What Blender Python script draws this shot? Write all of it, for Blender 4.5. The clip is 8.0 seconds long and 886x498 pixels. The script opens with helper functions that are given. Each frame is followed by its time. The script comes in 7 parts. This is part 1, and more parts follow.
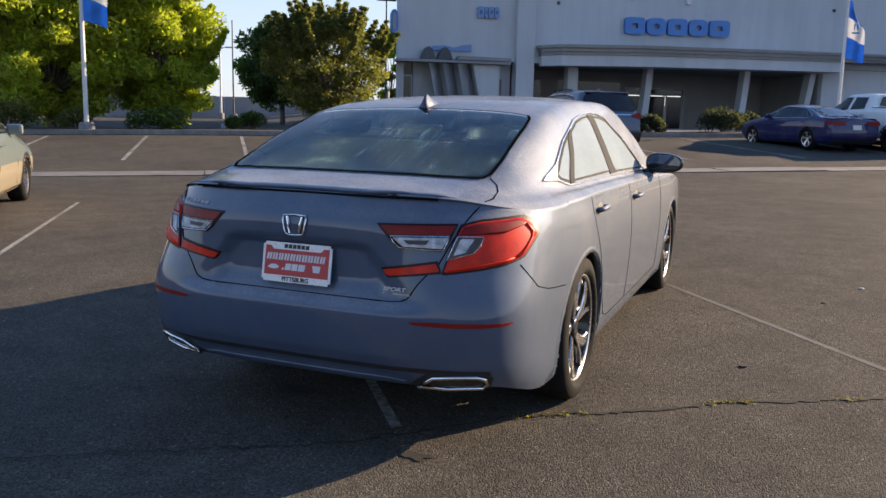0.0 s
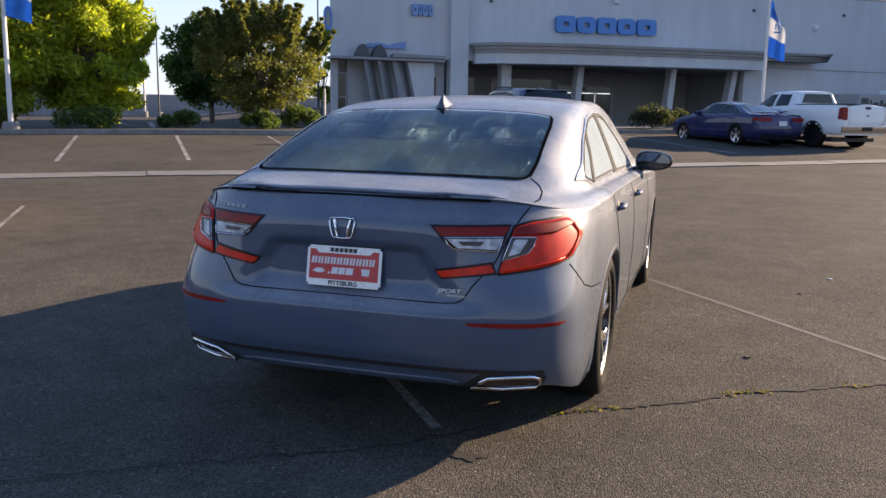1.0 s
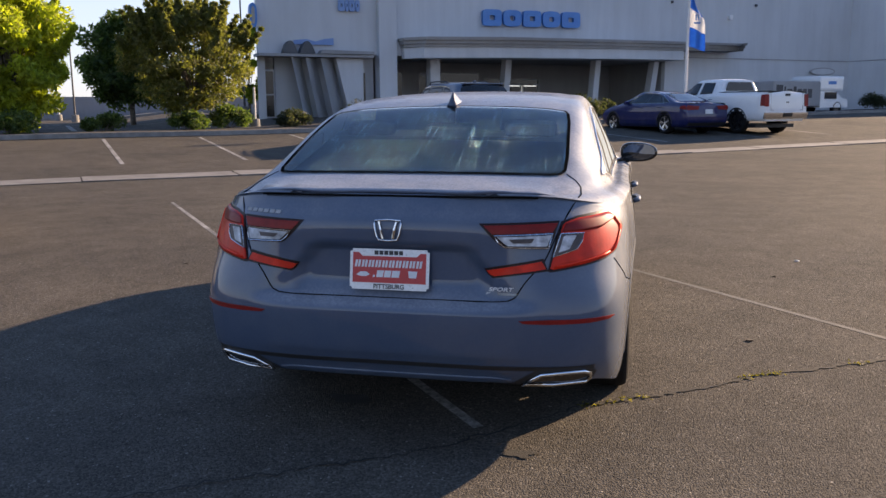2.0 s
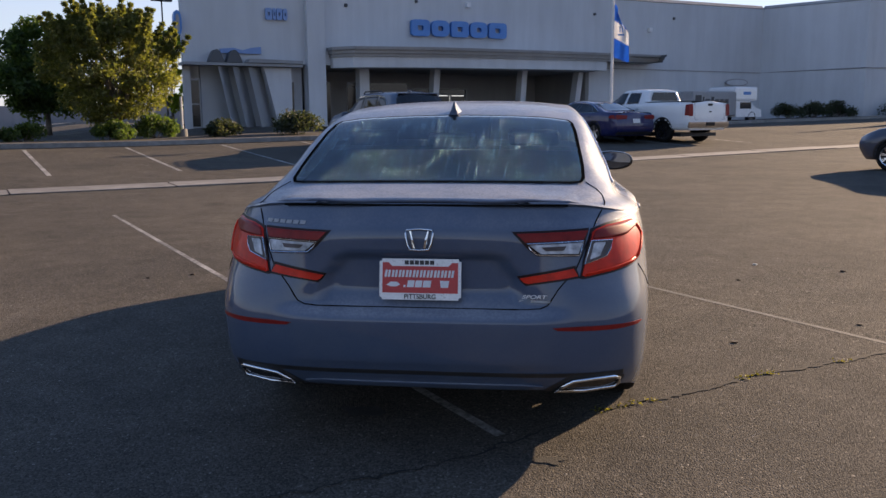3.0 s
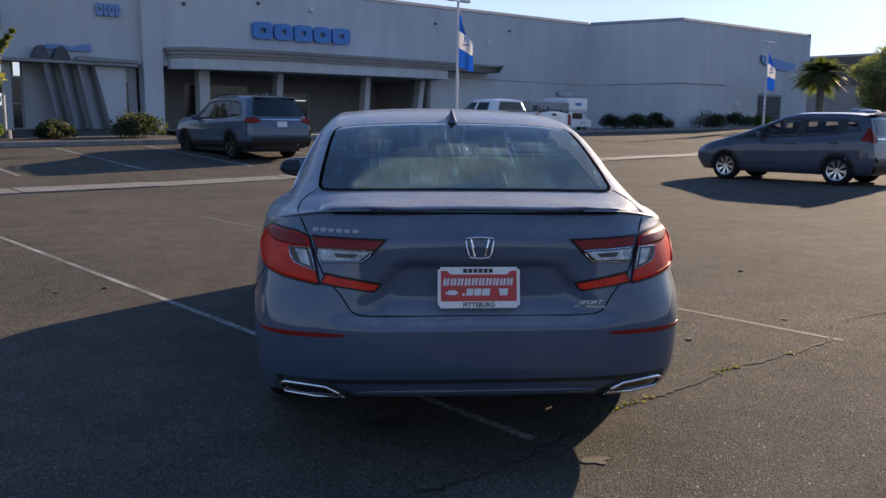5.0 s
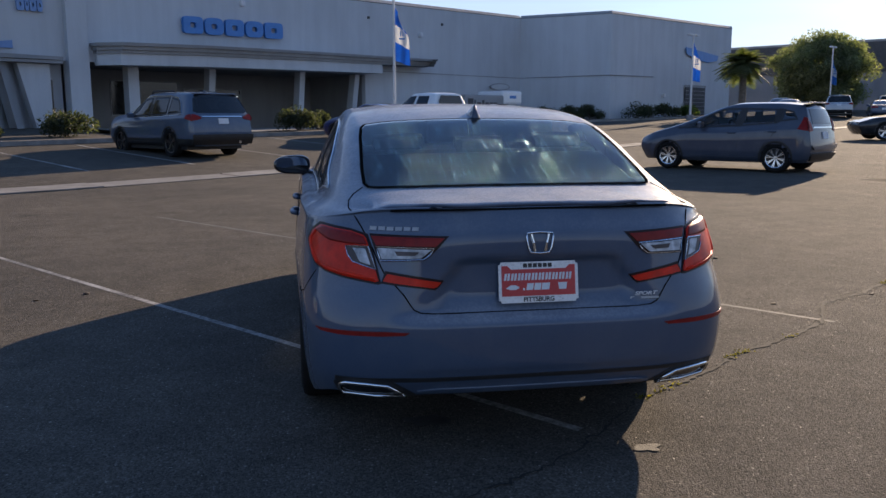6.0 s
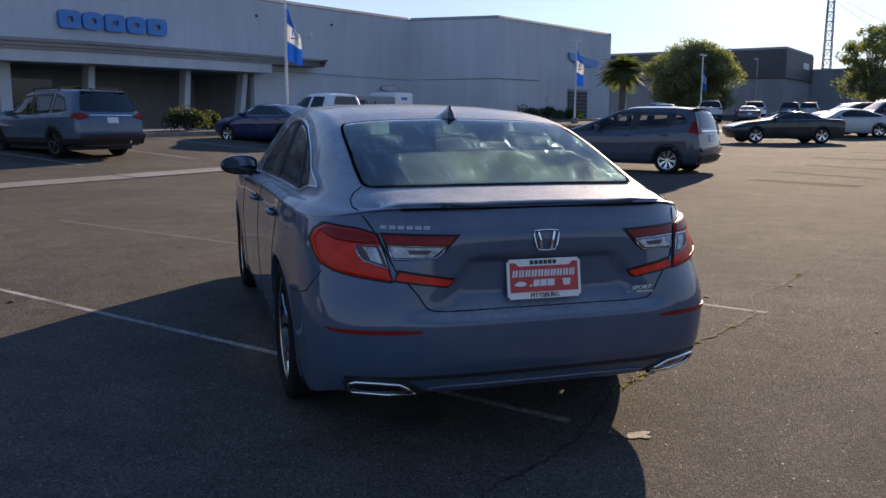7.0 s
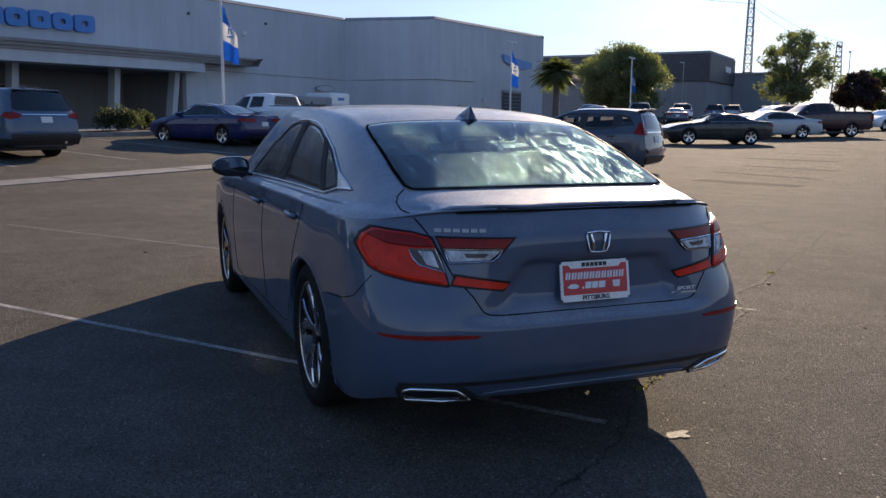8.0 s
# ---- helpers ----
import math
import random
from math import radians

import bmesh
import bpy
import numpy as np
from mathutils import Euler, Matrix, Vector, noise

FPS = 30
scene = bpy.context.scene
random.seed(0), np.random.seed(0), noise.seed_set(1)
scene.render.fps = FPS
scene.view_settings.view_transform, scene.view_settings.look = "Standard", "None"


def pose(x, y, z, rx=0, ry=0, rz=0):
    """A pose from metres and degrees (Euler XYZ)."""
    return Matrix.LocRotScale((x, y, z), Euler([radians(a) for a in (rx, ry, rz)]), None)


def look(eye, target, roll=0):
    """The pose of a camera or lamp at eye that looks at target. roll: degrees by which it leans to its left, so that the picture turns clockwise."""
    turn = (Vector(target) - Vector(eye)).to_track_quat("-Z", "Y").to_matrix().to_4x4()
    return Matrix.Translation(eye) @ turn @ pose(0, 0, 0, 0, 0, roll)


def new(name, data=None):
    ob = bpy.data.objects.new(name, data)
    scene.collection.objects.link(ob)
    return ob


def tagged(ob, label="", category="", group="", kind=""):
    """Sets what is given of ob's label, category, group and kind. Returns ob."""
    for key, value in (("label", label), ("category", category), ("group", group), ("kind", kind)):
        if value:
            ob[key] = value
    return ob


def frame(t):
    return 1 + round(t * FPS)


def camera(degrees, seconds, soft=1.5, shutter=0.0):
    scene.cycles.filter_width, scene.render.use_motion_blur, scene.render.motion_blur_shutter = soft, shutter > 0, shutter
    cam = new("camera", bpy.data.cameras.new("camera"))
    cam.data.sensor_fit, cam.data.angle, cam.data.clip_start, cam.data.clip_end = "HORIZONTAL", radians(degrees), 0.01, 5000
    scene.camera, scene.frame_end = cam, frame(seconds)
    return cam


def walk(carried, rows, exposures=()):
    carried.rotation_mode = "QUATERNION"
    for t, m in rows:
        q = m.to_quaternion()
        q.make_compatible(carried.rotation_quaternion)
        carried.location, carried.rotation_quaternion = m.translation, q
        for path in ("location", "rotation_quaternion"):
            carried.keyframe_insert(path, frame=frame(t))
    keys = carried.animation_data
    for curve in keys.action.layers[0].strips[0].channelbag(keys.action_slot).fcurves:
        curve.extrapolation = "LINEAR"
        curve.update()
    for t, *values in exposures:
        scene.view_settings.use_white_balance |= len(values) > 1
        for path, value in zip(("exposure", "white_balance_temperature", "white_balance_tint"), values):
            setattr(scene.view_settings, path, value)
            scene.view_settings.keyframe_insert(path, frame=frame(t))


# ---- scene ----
cam = camera(56.3, 8.0)
PATH = [
    (0, (1.763, -2.711, 1.326), (1.0, -0.89, 1.004), 1.2),
    (0.5, (1.545, -2.794, 1.331), (0.861, -0.944, 0.999), 1.1),
    (1, (1.325, -2.88, 1.333), (0.726, -1.0, 1.008), 1.0),
    (2.3, (0.748, -2.999, 1.349), (0.37, -1.064, 1.011), -0.6),
    (2.5, (0.668, -3.014, 1.351), (0.323, -1.073, 1.015), -0.6),
    (3, (0.472, -3.042, 1.345), (0.226, -1.082, 1.03), -0.4),
    (3.5, (0.269, -3.05, 1.35), (0.114, -1.08, 1.039), -0.2),
    (4, (0.07, -3.037, 1.348), (0.007, -1.062, 1.039), 0.3),
    (4.5, (-0.162, -3.053, 1.356), (-0.126, -1.077, 1.05), 0.3),
    (4.7, (-0.253, -3.065, 1.351), (-0.16, -1.09, 1.052), 0.5),
    (6, (-0.876, -2.996, 1.359), (-0.549, -1.048, 1.045), -0.2),
    (6.5, (-1.13, -2.987, 1.36), (-0.666, -1.066, 1.053), -0.0),
    (7, (-1.347, -2.921, 1.352), (-0.751, -1.037, 1.042), 0.3),
    (7.5, (-1.566, -2.82, 1.356), (-0.894, -0.962, 1.046), 0.3),
    (8, (-1.771, -2.712, 1.35), (-1.018, -0.885, 1.043), 0.5),
]
walk(cam, [(t, look(eye, target, roll)) for t, eye, target, roll in PATH],
     [(0, 1.40, 6850, 16), (1.0, 1.54, 6900, 18), (2.5, 1.42, 7200, 21), (3.3, 1.15, 7000, 20), (4.7, 1.08, 6550, 17), (6.0, 1.0, 6450, 17), (8.0, 0.96, 6350, 17)])

# ---- light ----
world = bpy.data.worlds.new("sky")
scene.world = world
world.use_nodes = True
wn = world.node_tree
sky = wn.nodes.new("ShaderNodeTexSky")
sky.sky_type = "NISHITA"
sky.sun_disc = False
sky.air_density, sky.dust_density, sky.ozone_density = 1.0, 0.15, 5.0
SUN_AZ, SUN_EL = 41.0, 17.0
sky.sun_elevation, sky.sun_rotation = radians(SUN_EL), radians(SUN_AZ)
# a thin veil of high cloud towards the horizon
coord = wn.nodes.new("ShaderNodeTexCoord")
stretch = wn.nodes.new("ShaderNodeMapping")
stretch.inputs["Scale"].default_value = (1.0, 1.0, 5.0)
wn.links.new(coord.outputs["Generated"], stretch.inputs[0])
drift = wn.nodes.new("ShaderNodeTexNoise")
drift.inputs["Scale"].default_value, drift.inputs["Detail"].default_value = 2.2, 6
wn.links.new(stretch.outputs[0], drift.inputs["Vector"])
height = wn.nodes.new("ShaderNodeSeparateXYZ")
wn.links.new(coord.outputs["Generated"], height.inputs[0])
thick = wn.nodes.new("ShaderNodeMapRange")
for socket, value in zip(thick.inputs[1:5], (0.0, 0.55, 0.96, 0.0)):
    socket.default_value = value
wn.links.new(height.outputs[2], thick.inputs[0])
broken = wn.nodes.new("ShaderNodeMapRange")
for socket, value in zip(broken.inputs[1:5], (0.3, 0.7, 0.62, 1.0)):
    socket.default_value = value
wn.links.new(drift.outputs[0], broken.inputs[0])
cover = wn.nodes.new("ShaderNodeMath")
cover.operation = "MULTIPLY"
wn.links.new(thick.outputs[0], cover.inputs[0])
wn.links.new(broken.outputs[0], cover.inputs[1])
veil = wn.nodes.new("ShaderNodeMix")
veil.data_type = "RGBA"
wn.links.new(cover.outputs[0], veil.inputs[0])
wn.links.new(sky.outputs[0], veil.inputs[6])
veil.inputs[7].default_value = (2.75, 3.0, 3.5, 1)
wn.links.new(veil.outputs[2], wn.nodes["Background"].inputs[0])
wn.nodes["Background"].inputs[1].default_value = 0.104
sun_data = bpy.data.lights.new("sun", "SUN")
sun_data.energy, sun_data.angle, sun_data.color = 4.4, radians(0.53), (1.0, 0.80, 0.545)
sun = new("sun", sun_data)
sun_way = Vector((math.sin(radians(SUN_AZ)) * math.cos(radians(SUN_EL)), math.cos(radians(SUN_AZ)) * math.cos(radians(SUN_EL)), math.sin(radians(SUN_EL))))
sun.matrix_world = look(sun_way * 50, (0, 0, 0))

# ---- the lot's own axes: u along the building, v towards it ----
LOT = radians(37.7)
UX, UY = math.cos(LOT), math.sin(LOT)


def lot_uv(x, y):
    return x * UX + y * UY, -x * UY + y * UX


def lot_xy(u, v):
    return u * UX - v * UY, u * UY + v * UX


def ground_z(x, y):
    """The lot is level round the car, drains to a concrete gutter and climbs from there to the building."""
    u, v = lot_uv(x, y)
    z = 0.012 * min(31.0, max(0.0, u - 4)) + 0.018 * min(90.0, max(0.0, u - 35)) - 0.012 * min(8.0, max(0.0, -1 - u))
    z += 0.052 * (min(max(v, 14.6), 24.5) - 14.6)
    rise = min(1.0, max(0.0, (u - 4) / 4)) * min(1.0, max(0.0, (15 - u) / 2.5))
    return z + 0.045 * rise * min(9.0, max(0.0, v - 26))


def lot_pose(u, v, turn=0.0, lift=0.0):
    """A pose on the ground at lot axes (u, v); turn 0 faces the building."""
    x, y = lot_xy(u, v)
    return pose(x, y, ground_z(x, y) + lift, 0, 0, 37.7 + turn)


# ---- helpers for meshes ----
def mesh_of(name, bm, material):
    me = bpy.data.meshes.new(name)
    bm.normal_update()
    bm.to_mesh(me)
    bm.free()
    if material:
        me.materials.append(material)
    return me


def part(name, bm, material, parent, label="", smooth=False):
    me = mesh_of(name, bm, material)
    if smooth:
        me.shade_smooth()
    ob = new(name, me)
    ob.parent = parent
    if label:
        tagged(ob, label)
    return ob


def thing(name, label, category, m=None, group="", kind=""):
    ob = new(name)
    if m is not None:
        ob.matrix_basis = m
    return tagged(ob, label, category, group, kind)


def box(x0, x1, y0, y1, z0, z1, bevel=0.0, bm=None):
    bm = bm or bmesh.new()
    made = bmesh.ops.create_cube(bm, size=1.0, matrix=Matrix.LocRotScale(((x0 + x1) / 2, (y0 + y1) / 2, (z0 + z1) / 2), None, (abs(x1 - x0), abs(y1 - y0), abs(z1 - z0))))
    if bevel:
        edges = {e for v in made["verts"] for e in v.link_edges}
        bmesh.ops.bevel(bm, geom=list(edges), offset=bevel, segments=2, affect="EDGES", profile=0.6)
    return bm


def prism(points, y0, y1, bm=None, axis="y"):
    """A polygon in x, z drawn from y0 to y1 (axis z: a polygon in x, y drawn from z0 to z1)."""
    bm = bm or bmesh.new()
    put = (lambda a, b, c: (a, c, b)) if axis == "y" else (lambda a, b, c: (c, a, b)) if axis == "x" else (lambda a, b, c: (a, b, c))
    low = [bm.verts.new(put(a, b, y0)) for a, b in points]
    high = [bm.verts.new(put(a, b, y1)) for a, b in points]
    bm.faces.new(low)
    bm.faces.new(high[::-1])
    n = len(points)
    for i in range(n):
        bm.faces.new((low[i], high[i], high[(i + 1) % n], low[(i + 1) % n]))
    bmesh.ops.recalc_face_normals(bm, faces=bm.faces)
    return bm


def rod(a, b, r0, r1=None, n=10, bm=None):
    """A tapered round bar from a to b."""
    bm = bm or bmesh.new()
    a, b = Vector(a), Vector(b)
    r1 = r0 if r1 is None else r1
    turn = (b - a).to_track_quat("Z", "Y").to_matrix().to_4x4()
    bmesh.ops.create_cone(bm, cap_ends=True, segments=n, radius1=r0, radius2=r1, depth=(b - a).length, matrix=Matrix.Translation((a + b) / 2) @ turn)
    return bm


def lathe(profile, n=24, bm=None, axis="x"):
    """Turns a profile of (along, radius) about the x (or z) axis."""
    bm = bm or bmesh.new()
    rings = []
    for along, r in profile:
        ring = []
        for k in range(n):
            a = 2 * math.pi * k / n
            c, s = r * math.cos(a), r * math.sin(a)
            ring.append(bm.verts.new((along, c, s) if axis == "x" else (c, s, along)))
        rings.append(ring)
    for p, q in zip(rings, rings[1:]):
        for k in range(n):
            bm.faces.new((p[k], p[(k + 1) % n], q[(k + 1) % n], q[k]))
    bmesh.ops.recalc_face_normals(bm, faces=bm.faces)
    return bm


def sheet(rows, bm=None):
    """Quads between rows of points; None leaves a gap."""
    bm = bm or bmesh.new()
    vs = [[None if p is None else bm.verts.new(p) for p in row] for row in rows]
    for r, q in zip(vs, vs[1:]):
        for k in range(len(r) - 1):
            quad = (r[k], r[k + 1], q[k + 1], q[k])
            if None not in quad:
                bm.faces.new(quad)
    return bm


def tube(points, r, n=6, bm=None, closed=False):
    bm = bm or bmesh.new()
    pts = [Vector(p) for p in points]
    rings = []
    m = len(pts)
    for i, p in enumerate(pts):
        before = pts[i - 1] if (i or closed) else p
        after = pts[(i + 1) % m] if (i < m - 1 or closed) else p
        d = (after - before).normalized()
        side = d.cross(Vector((0, 0, 1)))
        if side.length < 0.05:
            side = d.cross(Vector((0, 1, 0)))
        side.normalize()
        up = side.cross(d)
        rings.append([bm.verts.new(p + r * (math.cos(2 * math.pi * k / n) * side + math.sin(2 * math.pi * k / n) * up)) for k in range(n)])
    for i in range(m if closed else m - 1):
        p, q = rings[i], rings[(i + 1) % m]
        for k in range(n):
            bm.faces.new((p[k], p[(k + 1) % n], q[(k + 1) % n], q[k]))
    if not closed:
        bm.faces.new(rings[0][::-1])
        bm.faces.new(rings[-1])
    return bm


# ---- materials ----
def material(name):
    m = bpy.data.materials.new(name)
    m.use_nodes = True
    return m, m.node_tree, m.node_tree.nodes["Principled BSDF"]


def noise_node(nt, scale, detail=4, rough=0.55, vec=None, kind="ShaderNodeTexNoise"):
    n = nt.nodes.new(kind)
    n.inputs["Scale"].default_value = scale
    if kind == "ShaderNodeTexNoise":
        n.inputs["Detail"].default_value = detail
        n.inputs["Roughness"].default_value = rough
    if vec:
        nt.links.new(vec, n.inputs["Vector"])
    return n


def ramp(nt, fac, *stops):
    r = nt.nodes.new("ShaderNodeValToRGB")
    e = r.color_ramp.elements
    while len(e) < len(stops):
        e.new(0.5)
    for k, (p, c) in enumerate(stops):
        e[k].position = p
        e[k].color = (*c, 1) if len(c) == 3 else c
    nt.links.new(fac, r.inputs[0])
    return r.outputs[0]


def grey(v):
    return (v, v, v)


def place(nt, which="Object"):
    return nt.nodes.new("ShaderNodeTexCoord").outputs[which]


def world_place(nt):
    return nt.nodes.new("ShaderNodeNewGeometry").outputs["Position"]


def mix(nt, fac, a, b, kind="MIX"):
    m = nt.nodes.new("ShaderNodeMix")
    m.data_type, m.blend_type = "RGBA", kind
    for sock, val in ((m.inputs[0], fac), (m.inputs[6], a), (m.inputs[7], b)):
        if hasattr(val, "node"):
            nt.links.new(val, sock)
        elif isinstance(val, (int, float)):
            sock.default_value = val
        else:
            sock.default_value = (*val, 1)
    return m.outputs[2]


def bump(nt, bsdf, height, strength, distance=0.01):
    b = nt.nodes.new("ShaderNodeBump")
    b.inputs["Strength"].default_value = strength
    b.inputs["Distance"].default_value = distance
    nt.links.new(height, b.inputs["Height"])
    nt.links.new(b.outputs[0], bsdf.inputs["Normal"])
    return b


def surface(name, a, b, scale=6.0, rough=(0.5, 0.7), metal=0.0, bumps=(60.0, 0.15), coat=0.0, spec=0.5, fine=None):
    """A two-tone surface with a slow and a fine variation and a fine relief."""
    m, nt, bsdf = material(name)
    vec = place(nt)
    slow = noise_node(nt, scale, 5, 0.6, vec)
    quick = noise_node(nt, fine or scale * 14, 3, 0.6, vec)
    col = ramp(nt, slow.outputs[0], (0.3, a), (0.7, b))
    shade = ramp(nt, quick.outputs[0], (0.25, grey(0.84)), (0.75, grey(1.0)))
    nt.links.new(mix(nt, 1.0, col, shade, "MULTIPLY"), bsdf.inputs["Base Color"])
    nt.links.new(ramp(nt, quick.outputs[0], (0.3, grey(rough[0])), (0.7, grey(rough[1]))), bsdf.inputs["Roughness"])
    bsdf.inputs["Metallic"].default_value = metal
    bsdf.inputs["Coat Weight"].default_value = coat
    bsdf.inputs["Coat Roughness"].default_value = 0.04
    bsdf.inputs["Specular IOR Level"].default_value = spec
    if bumps[1]:
        bump(nt, bsdf, noise_node(nt, bumps[0], 3, 0.6, vec).outputs[0], bumps[1], 0.004)
    return m


def car_paint(name, rgb, flake=0.25, coat=1.0, dew=0.0):
    """Metallic paint under clear coat, with a thin film of dust; dew: beads of water on what faces up."""
    m, nt, bsdf = material(name)
    vec = place(nt)
    dust = noise_node(nt, 2.3, 6, 0.65, vec)
    fl = noise_node(nt, 900, 1, 0.5, vec)
    lighter = tuple(min(1, c * 1.25) for c in rgb)
    col = mix(nt, ramp(nt, fl.outputs[0], (0.35, grey(0.0)), (0.7, grey(1.0))), rgb, lighter)
    col = mix(nt, ramp(nt, dust.outputs[0], (0.45, grey(0.0)), (0.8, grey(0.12))), col, (0.32, 0.30, 0.27))
    nt.links.new(col, bsdf.inputs["Base Color"])
    bsdf.inputs["Metallic"].default_value = flake
    bsdf.inputs["Roughness"].default_value = 0.58
    bsdf.inputs["Specular IOR Level"].default_value = 0.25
    bsdf.inputs["Coat Weight"].default_value = coat
    nt.links.new(ramp(nt, dust.outputs[0], (0.3, grey(0.025)), (0.75, grey(0.06))), bsdf.inputs["Coat Roughness"])
    if dew:
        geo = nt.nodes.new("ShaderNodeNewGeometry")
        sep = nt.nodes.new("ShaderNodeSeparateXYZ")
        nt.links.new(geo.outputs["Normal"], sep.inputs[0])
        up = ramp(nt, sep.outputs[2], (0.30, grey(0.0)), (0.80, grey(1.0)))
        v = noise_node(nt, 150, kind="ShaderNodeTexVoronoi", vec=vec)
        drops = ramp(nt, v.outputs["Distance"], (0.0, grey(1.0)), (0.42, grey(0.0)))
        patch = ramp(nt, noise_node(nt, 3.1, 4, 0.6, vec).outputs[0], (0.35, grey(0.55)), (0.6, grey(1.0)))
        h = mix(nt, 1.0, mix(nt, 1.0, drops, up, "MULTIPLY"), patch, "MULTIPLY")
        b = nt.nodes.new("ShaderNodeBump")
        b.inputs["Strength"].default_value, b.inputs["Distance"].default_value = dew, 0.0022
        nt.links.new(h, b.inputs["Height"])
        nt.links.new(b.outputs[0], bsdf.inputs["Coat Normal"])
        nt.links.new(b.outputs[0], bsdf.inputs["Normal"])
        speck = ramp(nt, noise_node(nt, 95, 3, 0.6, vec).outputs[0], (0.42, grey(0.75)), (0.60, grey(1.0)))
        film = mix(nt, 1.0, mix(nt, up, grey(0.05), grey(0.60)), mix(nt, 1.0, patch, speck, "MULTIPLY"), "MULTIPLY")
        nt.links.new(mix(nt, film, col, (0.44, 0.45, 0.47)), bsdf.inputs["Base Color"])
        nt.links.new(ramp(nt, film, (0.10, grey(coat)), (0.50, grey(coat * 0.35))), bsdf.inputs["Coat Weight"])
    return m


def window_glass(name, tint, haze=0.0, streak=0.0, dew_scale=240.0, back=0.5, least=0.25):
    """Tinted glass; haze: how much of it dew and dust hide; streak: how far the water has run down in trails."""
    m, nt, bsdf = material(name)
    bsdf.inputs["Base Color"].default_value = (*tint, 1)
    bsdf.inputs["Roughness"].default_value = 0.02
    bsdf.inputs["IOR"].default_value = 1.45
    bsdf.inputs["Transmission Weight"].default_value = 1.0
    if haze:
        vec = place(nt)
        runs = trails(nt, vec)
        beads = noise_node(nt, dew_scale, kind="ShaderNodeTexVoronoi", vec=vec)
        trail = ramp(nt, runs, (0.52, grey(0.0)), (0.60, grey(1.0)))
        bead = ramp(nt, beads.outputs["Distance"], (0.05, grey(1.0)), (0.55, grey(least)))
        cover = ramp(nt, noise_node(nt, 2.2, 3, 0.5, vec).outputs[0], (0.38, grey(0.12 if streak > 0.3 else 0.9)), (0.65, grey(1.0)))
        wet = mix(nt, 1.0, bead, mix(nt, streak, grey(1.0), trail), "MULTIPLY")
        wet = mix(nt, 1.0, wet, cover, "MULTIPLY")
        water = nt.nodes.new("ShaderNodeBsdfTranslucent")
        water.inputs[0].default_value = (0.66, 0.81, 0.90, 1)
        white = nt.nodes.new("ShaderNodeBsdfDiffuse")
        white.inputs[0].default_value = (0.53, 0.64, 0.72, 1)
        both = nt.nodes.new("ShaderNodeMixShader")
        both.inputs[0].default_value = back
        nt.links.new(water.outputs[0], both.inputs[1])
        nt.links.new(white.outputs[0], both.inputs[2])
        join(nt, mix(nt, 1.0, wet, grey(haze), "MULTIPLY"), bsdf, both)
        bump(nt, bsdf, wet, 0.45, 0.003)
    return m


def trails(nt, vec):
    """Long thin runs of water down the slope of a pane."""
    mapping = nt.nodes.new("ShaderNodeMapping")
    mapping.inputs["Scale"].default_value = (1.6, 0.06, 0.06)
    nt.links.new(vec, mapping.inputs[0])
    return noise_node(nt, 75.0, 7, 0.65, mapping.outputs[0]).outputs[0]


def join(nt, fac, first, second):
    ms = nt.nodes.new("ShaderNodeMixShader")
    nt.links.new(fac, ms.inputs[0])
    nt.links.new(first.outputs[0], ms.inputs[1])
    nt.links.new(second.outputs[0], ms.inputs[2])
    nt.links.new(ms.outputs[0], nt.nodes["Material Output"].inputs["Surface"])


def dewy_glass(name, tint):
    """Green-blue glass under standing beads of dew, wiped clear in trails: the beads glint where they face the sun."""
    m, nt, bsdf = material(name)
    vec = place(nt)
    bsdf.inputs["Base Color"].default_value = (*tint, 1)
    bsdf.inputs["Roughness"].default_value = 0.02
    bsdf.inputs["IOR"].default_value = 1.38
    bsdf.inputs["Transmission Weight"].default_value = 1.0
    cell = noise_node(nt, 170, kind="ShaderNodeTexVoronoi", vec=vec)
    dome = ramp(nt, cell.outputs["Distance"], (0.0, grey(1.0)), (0.3, grey(0.75)), (0.6, grey(0.0)))
    gone = ramp(nt, trails(nt, vec), (0.54, grey(0.0)), (0.60, grey(1.0)))
    cover = ramp(nt, noise_node(nt, 9.0, 5, 0.7, vec).outputs[0], (0.38, grey(0.05)), (0.60, grey(1.0)))
    film = mix(nt, 1.0, gone, cover, "MULTIPLY")
    shine = nt.nodes.new("ShaderNodeBsdfGlossy")
    shine.inputs["Color"].default_value = (0.60, 0.96, 0.98, 1)
    shine.inputs["Roughness"].default_value = 0.20
    swell = nt.nodes.new("ShaderNodeBump")
    swell.inputs["Strength"].default_value, swell.inputs["Distance"].default_value = 1.0, 0.0045
    nt.links.new(mix(nt, 1.0, dome, film, "MULTIPLY"), swell.inputs["Height"])
    nt.links.new(swell.outputs[0], shine.inputs["Normal"])
    join(nt, mix(nt, 1.0, film, grey(0.22), "MULTIPLY"), bsdf, shine)
    return m


